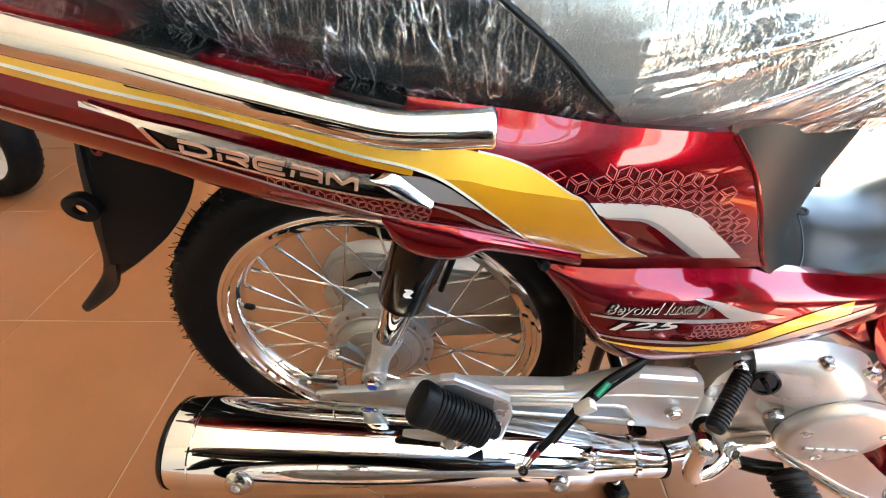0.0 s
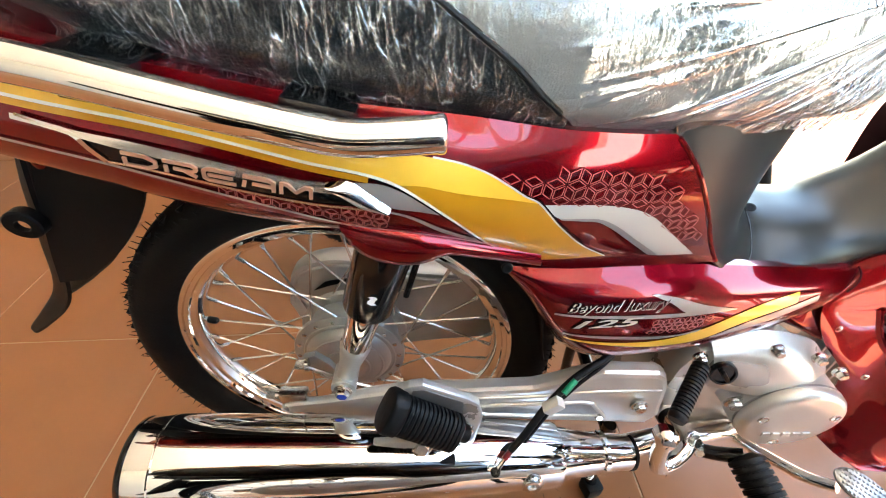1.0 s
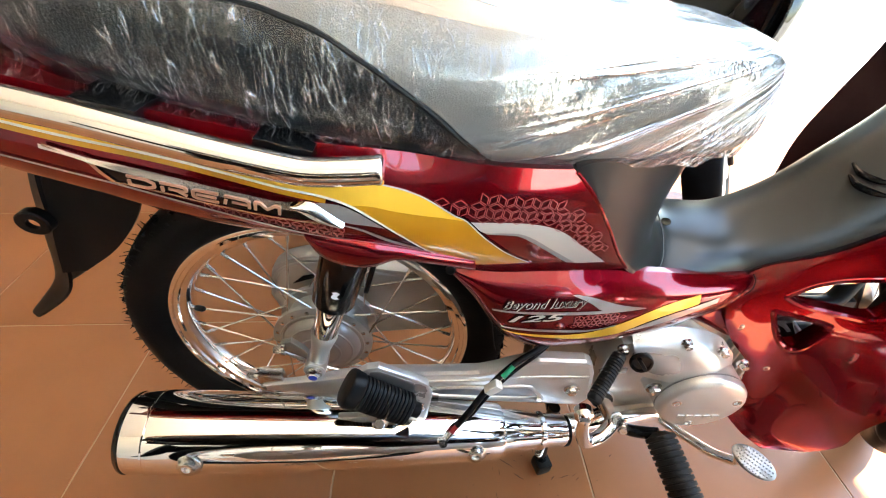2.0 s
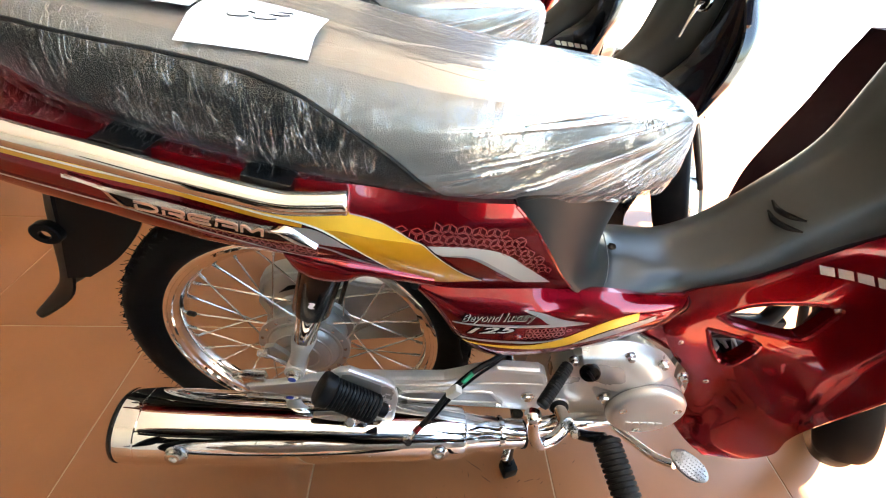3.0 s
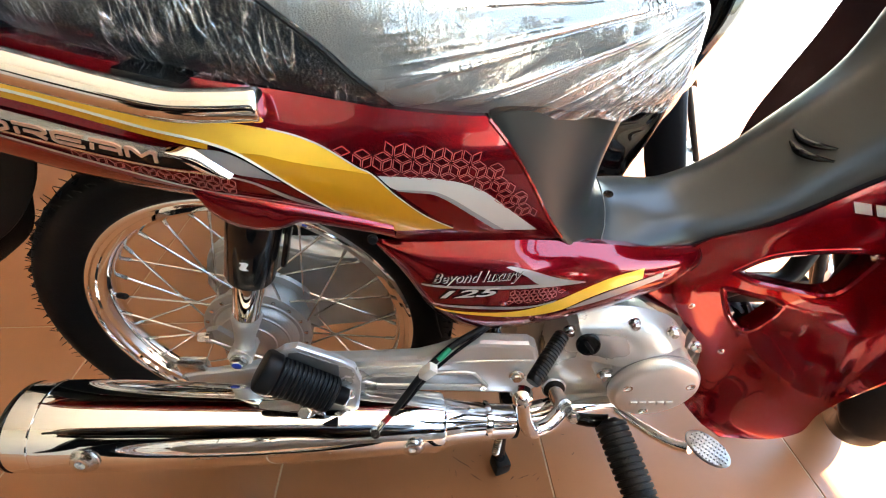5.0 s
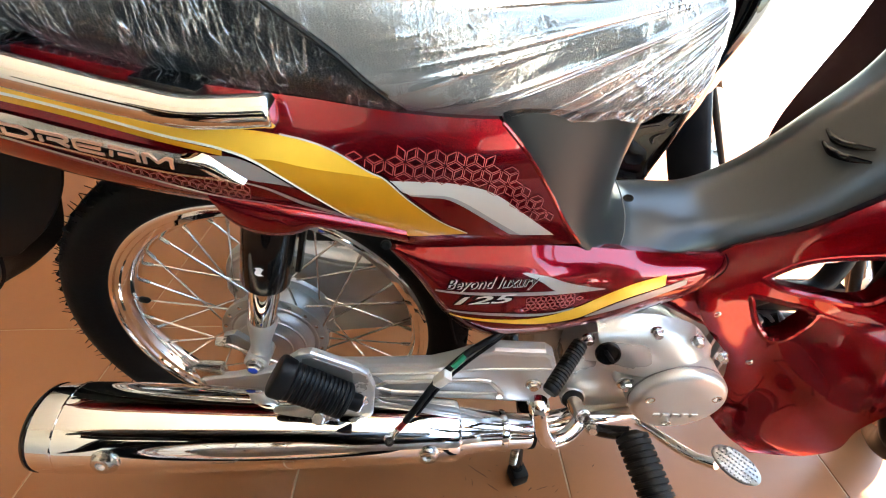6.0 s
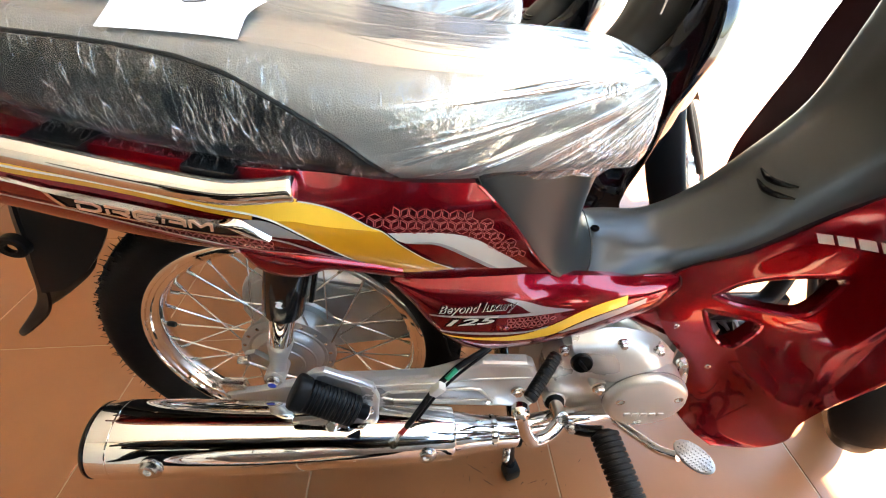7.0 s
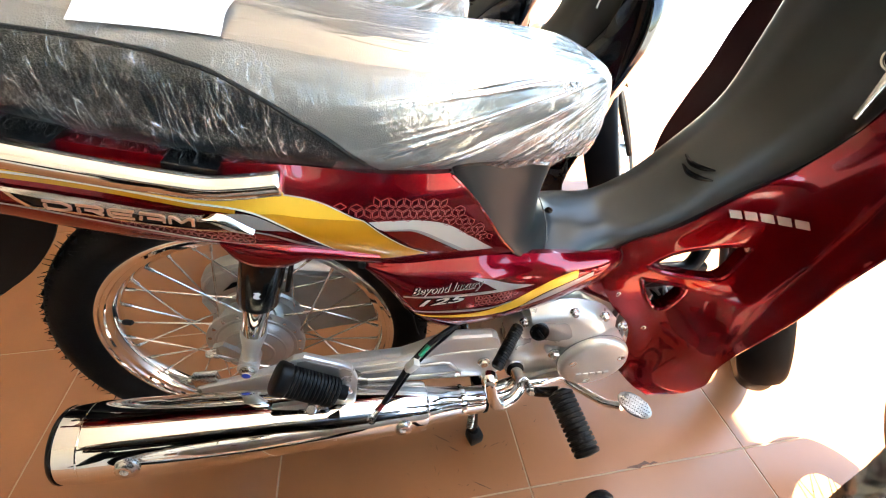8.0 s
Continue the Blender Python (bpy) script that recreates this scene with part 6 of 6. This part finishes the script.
for x, z in ((0.679, 0.349), (0.612, 0.424), (0.786, 0.520)):
    part("shield_screw", screw((x, on_shield(x, z, 0.0), z), (-0.2, -1, 0.1), 0.0065), ZINC, shield)
part("shield_joint", tube([(0.5985, -0.050, 0.507), (0.600, -0.0575, 0.500), (0.598, -0.0620, 0.491), (0.590, -0.0650, 0.482)], 0.0009, 6, n=16), BLACK_PLASTIC, shield)

# added strip under the joint, blocking background light that leaked through the gap
part("seal_strip", tube([(x, y + 0.007, z - 0.003) for x, y, z in INNER[5:10]], 0.0075, 8, n=50), BLACK_PLASTIC, shield)

# marks on the centre cover: two dark chevrons, a small lock cover and the joint line
for dx, dy in ((0.001, 0.001), (-0.008, -0.012)):
    p = [(0.6848 + dx, 0.0085 + dy, 0.6318 + dx * 0.9), (0.6868 + dx, -0.0066 + dy, 0.6264 + dx * 0.9), (0.695 + dx, -0.023 + dy, 0.6262 + dx * 0.9), (0.706 + dx, -0.034 + dy, 0.6278 + dx * 0.9)]
    part("chevron", tube(p, [0.0012, 0.0040, 0.0038, 0.0012], 8, n=24), GLOSS_BLACK, tunnel, "black chevron slot")
part("joint_line", tube([(0.474, 0.045, 0.5610), (0.4775, CY, 0.5635), (0.4780, -0.004, 0.5575), (0.4788, -0.026, 0.5450), (0.4720, -0.053, 0.5295), (0.462, -0.068, 0.5200)], 0.0009, 6, n=40), GLOSS_BLACK, tunnel)
part("lock_cover", lathe([(0, 0.006), (0.001, 0.006), (0.001, 0.004), (0.0, 0.0038)], (0.489, -0.003, 0.5515), (-0.15, -0.25, 1), 16), GLOSS_BLACK, tunnel)

# engraved marks on the silencer, as plain bars
def on_muffler(s, a, out=0.0004):
    r = float(np.interp(s, [0, 0.08, 0.22, 0.34, 0.42, 0.46], [0.0485, 0.0490, 0.0472, 0.0432, 0.0392, 0.036])) + out
    return M0 + md * s + V(0, -r * math.cos(a), r * math.sin(a))


rnd = random.Random(8)
for a, s0, n, w in ((1.68, 0.172, 5, 0.0082), (1.41, 0.142, 6, 0.0042), (1.41, 0.176, 1, 0.0085)):
    for i in range(n):
        s = s0 + i * w * 1.45
        part("engraved_mark", sheet([[on_muffler(s + u, a + v) for u in (0, w)] for v in (0, 0.045, 0.09)]), STEEL, muffler)
part("engraved_ring", sheet([[on_muffler(0.158 + r * math.cos(k), 1.73 + r * 20 * math.sin(k)) for k in np.linspace(0, 2 * math.pi, 25)] for r in (0.0052, 0.0064)]), STEEL, muffler)

def muffler_text(text, s0, s1, a0, a1, material, label=""):
    """Writing in the built-in font, wrapped on the silencer from s0 to s1 along it and from a0 to a1 round it."""
    cu = bpy.data.curves.new("writing", "FONT")
    cu.body, cu.resolution_u = text, 2
    ob = new("writing", cu)
    me = bpy.data.meshes.new_from_object(ob.evaluated_get(bpy.context.evaluated_depsgraph_get()))
    bpy.data.objects.remove(ob)
    bm = bmesh.new()
    bm.from_mesh(me)
    bpy.data.meshes.remove(me)
    xs, ys = [v.co.x for v in bm.verts], [v.co.y for v in bm.verts]
    for v in bm.verts:
        v.co = on_muffler(s0 + (s1 - s0) * (v.co.x - min(xs)) / (max(xs) - min(xs)), a0 + (a1 - a0) * (v.co.y - min(ys)) / (max(ys) - min(ys)), 0.0006)
    part("engraved_letter", bm, material, muffler, label, smooth=False)


muffler_text("AND 125", 0.190, 0.222, 1.39, 1.53, STEEL, "engraved lettering")
muffler_text("DREAM", 0.190, 0.335, 0.20, 0.38, STEEL, "embossed lettering")

# paper sheets on the seat
def on_seat(x, y, out=0.0075):
    p, a = seat_profile(x)[::-1], abs(y - CY)
    return float(np.interp(min(a, 0.112), p[:, 0], p[:, 1])) + out - 0.45 * max(0.0, a - 0.112)


def sheet_of_paper(corners, name, owner, label):
    a, b, c, d = [V(*p) for p in corners]
    g = []
    for i in np.linspace(0, 1, 10):
        r = []
        for j in np.linspace(0, 1, 10):
            p = (a + (b - a) * i) * (1 - j) + (d + (c - d) * i) * j
            r.append((p[0], p[1], on_seat(p[0], p[1])))
        g.append(r)
    return part(name, sheet(g), PAPER, owner, label)


note = sheet_of_paper([(0.0270, -0.122), (0.1270, -0.115), (0.1290, -0.038), (0.030, -0.028)], "paper_note", seat, "white paper note on the film")
sheet_of_paper([(-0.078, -0.090), (0.0255, -0.080), (0.0255, -0.022), (-0.070, -0.036)], "paper_note", seat, "white paper note under the film")
for k, (cx, cy, rr) in enumerate(((0.066, -0.078, 0.011), (0.086, -0.074, 0.010), (0.094, -0.060, 0.007))):
    part("scrawl", tube([(cx + rr * math.cos(a) * (1.0 + 0.2 * k), cy + rr * 0.9 * math.sin(a), on_seat(cx, cy, 0.0082) - 0.01 * (rr * math.cos(a))) for a in np.linspace(0.5, 5.6, 24)], 0.0006, 5, smooth=False), INK, note)

# ---- the row of like motorcycles ----
def repaint(ob, paints):
    for o in (ob, *ob.children_recursive):
        if o.type == "MESH" and o.data.materials and o.data.materials[0] in paints:
            o.material_slots[0].link = "OBJECT"
            o.material_slots[0].material = paints[o.data.materials[0]]


BLACKS = {PAINT: BLACK_PAINT, DARK_RED: BLACK_PAINT, PATTERN: SILVER_DECAL, MAROON: BLACK_PLASTIC}
for k in (1, 2, 3, 4, 5, 6, 7, -1):
    b = copy_thing(bike, Matrix.Translation((-0.055 * k, 0.59 * k, 0)) if k > 0 else Matrix.Translation((0.03, -0.668, 0)) @ Matrix.Rotation(radians(7), 4, "Z"))
    if k < 0:
        repaint(b, {**BLACKS, MAROON: SILVER_PAINT})
        tagged(b, "black underbone motorcycle with a silver leg shield in the row")
    elif k in (1, 2, 4, 5, 7):
        repaint(b, BLACKS)
        tagged(b, "black underbone motorcycle with a film-wrapped seat in the row")
    else:
        tagged(b, "dark red underbone motorcycle with a film-wrapped seat in the row")

# ---- the second row: larger motorcycles and scooters along the back ----
def ring(c, profile, sides):
    return sheet([[(c[0] + r * math.cos(k), c[1] + y, c[2] + r * math.sin(k)) for k in np.linspace(0, 2 * math.pi, sides, endpoint=False)] for y, r in profile], wrap_v=True)


def road_wheel(name, at, owner, dots):
    hubm = ring(at, [(0.03, 0.0001), (0.03, 0.05), (-0.03, 0.05), (-0.03, 0.0001)], 20)
    w = part(name, hubm, ZINC, owner, "cast silver wheel with black tyre")
    part("rim", ring(at, [(-0.035, 0.226), (-0.03, 0.196), (0.03, 0.196), (0.035, 0.226), (-0.035, 0.226)], 48), WHITE_PAINT, w)
    t = part("tyre", ring(at, curve([(-0.035, 0.224), (-0.050, 0.238), (-0.050, 0.265), (-0.030, 0.285), (0, 0.292), (0.030, 0.285), (0.050, 0.265), (0.050, 0.238), (0.035, 0.224)], 20), 64), TYRE, w)
    for k in range(5):
        a = 2 * math.pi * k / 5
        part("wheel_spoke", tube([(at[0] + 0.045 * math.cos(a), at[1], at[2] + 0.045 * math.sin(a)), (at[0] + 0.19 * math.cos(a + 0.12), at[1], at[2] + 0.19 * math.sin(a + 0.12))], [0.022, 0.013], 8, n=4), WHITE_PAINT, w)
    bm = bmesh.new()
    for k in range(44):
        a = 2 * math.pi * k / 44
        for s in (-1, 1):
            lathe([(0, 0.006), (0.002, 0.004)], (at[0] + 0.278 * math.cos(a), at[1] + s * 0.040, at[2] + 0.278 * math.sin(a)), (math.cos(a), s * 0.9, math.sin(a)), 6, bm=bm)
    tagged(part("tyre_stud", bm, YELLOW_PAINT if dots else TYRE, t), kind="stuff")
    return w


def street_motorcycle(paint, label, forks, seat_paint):
    m = thing("street_motorcycle", label, "motorcycle", "motorcycles along the back")
    road_wheel("front_wheel", (0, 0, 0.292), m, False)
    road_wheel("rear_wheel", (-1.28, 0, 0.292), m, False)
    for s in (-1, 1):
        f = part("fork_leg", tube([(0.0, s * 0.085, 0.28), (-0.10, s * 0.085, 0.55)], 0.027, 14, n=6), BLACK_PLASTIC, m)
        part("fork_tube", tube([(-0.09, s * 0.095, 0.53), (-0.225, s * 0.095, 0.98)], 0.026, 14, n=6), forks, f, "polished fork tube")
    part("front_mudguard", loft([[(0.33 * math.cos(a), y, 0.292 + 0.33 * math.sin(a)) for y in (-0.06, -0.03, 0.03, 0.06)] for a in np.linspace(0.5, 2.6, 6)], 20, 8), paint, m)
    part("headlight_fairing", loft([[(-0.06, y * 0.35, 0.88 + z * 0.6) for y, z in ((-0.1, 0), (0, 0.1), (0.1, 0), (0, -0.1))], [(-0.13, y * 0.6, 0.90 + z) for y, z in ((-0.12, 0), (0, 0.14), (0.12, 0), (0, -0.13))], [(-0.26, y * 0.6, 0.94 + z) for y, z in ((-0.13, 0), (0, 0.12), (0.13, 0), (0, -0.1))]], 14, 24, closed=True, cap=True), paint, m)
    part("indicator", tube([(-0.14, -0.10, 0.80), (-0.13, -0.16, 0.80)], [0.008, 0.017, 0.013], 10, n=8), AMBER, m, "amber indicator")
    part("tank", loft([[(-0.30, y, 0.84 + z) for y, z in ((-0.09, 0), (0, 0.08), (0.09, 0), (0, -0.1))], [(-0.45, y, 0.86 + z) for y, z in ((-0.15, 0), (0, 0.12), (0.15, 0), (0, -0.16))], [(-0.68, y, 0.82 + z) for y, z in ((-0.12, 0), (0, 0.08), (0.12, 0), (0, -0.14))], [(-0.80, y, 0.78 + z) for y, z in ((-0.06, 0), (0, 0.03), (0.06, 0), (0, -0.05))]], 24, 28, closed=True, cap=True), paint, m)
    for s in (-1, 1):
        part("shroud", loft([[(-0.22, s * 0.11, 0.86), (-0.24, s * 0.17, 0.80), (-0.26, s * 0.14, 0.68)], [(-0.42, s * 0.15, 0.88), (-0.42, s * 0.20, 0.78), (-0.40, s * 0.15, 0.62)], [(-0.60, s * 0.13, 0.84), (-0.58, s * 0.16, 0.76), (-0.52, s * 0.12, 0.66)]], 14, 10), paint, m)
    part("seat", loft([[(-0.72, y, 0.80 + z) for y, z in ((-0.09, 0), (0, 0.02), (0.09, 0), (0, -0.03))], [(-0.95, y, 0.79 + z) for y, z in ((-0.14, 0), (0, 0.035), (0.14, 0), (0, -0.05))], [(-1.25, y, 0.85 + z) for y, z in ((-0.11, 0), (0, 0.035), (0.11, 0), (0, -0.05))], [(-1.40, y, 0.87 + z) for y, z in ((-0.05, 0), (0, 0.02), (0.05, 0), (0, -0.03))]], 24, 24, closed=True, cap=True), seat_paint, m)
    part("tail", loft([[(-0.95, y, 0.74 + z) for y, z in ((-0.12, 0), (0, 0.03), (0.12, 0), (0, -0.08))], [(-1.25, y, 0.80 + z) for y, z in ((-0.10, 0), (0, 0.03), (0.10, 0), (0, -0.08))], [(-1.50, y, 0.86 + z) for y, z in ((-0.04, 0), (0, 0.02), (0.04, 0), (0, -0.04))]], 16, 20, closed=True, cap=True), paint, m)
    for s in (-1, 1):
        part("grab_bar", tube([(-1.05, s * 0.15, 0.78), (-1.22, s * 0.16, 0.86), (-1.42, s * 0.12, 0.92)], 0.014, 10, n=12), CHROME, m)
    part("engine", block((-0.75, -0.14, 0.30), (0.45, 0.28, 0.34), 0.04), CAST, m)
    part("handlebar", tube([(-0.30, -0.36, 0.99), (-0.24, -0.20, 1.02), (-0.22, 0, 0.98), (-0.24, 0.20, 1.02), (-0.30, 0.36, 0.99)], 0.014, 10, n=24), BLACK_PLASTIC, m)
    part("side_stand", tube([(-0.62, -0.10, 0.32), (-0.60, -0.24, 0.012)], 0.012, 8, n=4), BLACK_PLASTIC, m)
    return m


DEEP_BLUE = flake_paint("deep_blue_paint", (0.01, 0.015, 0.035), (0.03, 0.04, 0.08))
PALE_SEAT = shader("pale_grey_seat", (0.10, 0.12, 0.12), rough=0.5, bump=0.2, scale=300)
for k, (paint, forks, st, label) in enumerate((
        (DEEP_BLUE, GOLD_FORK, BLACK_PLASTIC, "dark blue street motorcycle with gold fork tubes"),
        (BLACK_PAINT, GOLD_FORK, BLACK_PLASTIC, "black street motorcycle with gold fork tubes"),
        (DEEP_BLUE, GOLD_FORK, BLACK_PLASTIC, "dark blue street motorcycle with gold fork tubes"),
        (BLACK_PAINT, GOLD_FORK, BLACK_PLASTIC, "black street motorcycle with gold fork tubes"),
        (WHITE_PAINT, ZINC, PALE_SEAT, "white street motorcycle with a grey seat"),
        (BRIGHT_RED, ZINC, PALE_SEAT, "bright red street motorcycle with a grey seat"),
        (BLACK_PAINT, ZINC, PALE_SEAT, "black street motorcycle with a grey seat"),
        (WHITE_PAINT, ZINC, PALE_SEAT, "white street motorcycle with a grey seat"),
        (BLACK_PAINT, ZINC, BLACK_PLASTIC, "black street motorcycle with a black seat"))):
    m = street_motorcycle(paint, label, forks, st)
    m.matrix_world = pose(-1.63 + 0.04 * k, 0.84 + 0.56 * k, 0, 0, 0, -6)

# things on the end wall: a pale panel with a tyre, a dark poster with a square print
panel = thing("wall_panel", "pale grey display panel on the end wall", "panel")
part("board", block((-3.2, ROOM_N - 0.05, 0.9), (2.6, 0.045, 1.6), 0.01), WALL, panel)
hung = thing("display_tyre", "black tyre hung on the display panel", "tyre")
part("tyre", ring((-2.0, ROOM_N - 0.11, 1.45), curve([(0.045, 0.26), (-0.04, 0.24), (-0.055, 0.28), (-0.04, 0.33), (0.04, 0.335), (0.045, 0.26)], 18), 40), TYRE, hung)
poster = thing("wall_poster", "dark blue poster with a white square print", "poster")
part("print", block((-0.4, ROOM_N - 0.02, 0.6), (1.5, 0.015, 2.0), 0.002), DEEP_BLUE, poster)
part("white_square", block((0.1, ROOM_N - 0.026, 1.1), (0.30, 0.004, 0.36), 0.001), PAPER, poster)

# ---- floor tiles ----
TS = 0.5
TURN = radians(2.2)
floor = setting("floor", block((ROOM_W, ROOM_S, -0.012), (ROOM_E - ROOM_W, ROOM_N - ROOM_S, 0.0105), 0), GROUT, "terracotta tiled showroom floor with pale joints", "floor")
tm = None
near, far = [], bmesh.new()
for i in range(-12, 6):
    for j in range(-7, 15):
        p = Vector((0.503, -0.198, 0)) + Matrix.Rotation(TURN, 3, "Z") @ Vector((i * TS, j * TS, 0))
        c = p + Matrix.Rotation(TURN, 3, "Z") @ Vector((TS / 2, TS / 2, 0))
        if not (ROOM_W + 0.3 < c.x < ROOM_E - 0.25 and ROOM_S + 0.3 < c.y < ROOM_N - 0.3):
            continue
        if -3.2 < c.x < 2.5 and -2.2 < c.y < 3.4:
            if tm is None:
                ob = part("tile", block((0.0015, 0.0015, -0.006), (TS - 0.003, TS - 0.003, 0.006), 0.0010, None, 1), TILE, floor, smooth=False)
                tm = ob.data
            else:
                ob = new("tile", tm)
                ob.parent = floor
            ob.matrix_local = Matrix.Translation(p) @ Matrix.Rotation(TURN, 4, "Z")
        else:
            block((0.002, 0.002, -0.006), (TS - 0.004, TS - 0.004, 0.006), 0, Matrix.Translation(p) @ Matrix.Rotation(TURN, 4, "Z"), 1, far)
tagged(part("far_tiles", far, TILE, floor, smooth=False), kind="stuff")

# dirt and scuffs: thin dark smears on the tiles
SCUFF = shader("dark_dirt", (0.10, 0.045, 0.026), rough=0.8, vary=0.3, vary_scale=120)
rnd = random.Random(31)
marks = [(0.721, -0.186, 0.793, -0.182, 0.0045), (0.319, -0.066, 0.355, -0.090, 0.0012), (0.351, -0.098, 0.371, -0.111, 0.0012), (0.440, -0.108, 0.462, -0.101, 0.0010), (0.387, -0.171, 0.424, -0.192, 0.0011), (0.425, -0.110, 0.433, -0.104, 0.0016)]
for k in range(40):
    x, y, a, ll = rnd.uniform(0.26, 0.56), rnd.uniform(-0.22, -0.02), rnd.uniform(0, 3.1), rnd.uniform(0.002, 0.012)
    marks.append((x, y, x + ll * math.cos(a), y + ll * math.sin(a), rnd.uniform(0.0004, 0.0009)))
bm = bmesh.new()
for x0, y0, x1, y1, w in marks:
    a, b = V(x0, y0), V(x1, y1)
    nrm = V(-(b - a)[1], (b - a)[0]) / np.linalg.norm(b - a)
    rows = []
    for f in np.linspace(0, 1, 9):
        p = a + (b - a) * f + nrm * w * rnd.uniform(-0.6, 0.6)
        h = w * (0.25 + math.sin(math.pi * f)) * rnd.uniform(0.3, 0.8)
        rows.append([(p[0] - nrm[0] * h, p[1] - nrm[1] * h, 0.0006), (p[0] + nrm[0] * h, p[1] + nrm[1] * h, 0.0006)])
    sheet(rows, bm=bm)
tagged(part("scuff", bm, SCUFF, floor, "dark dirt and scuff marks", smooth=False), kind="stuff")
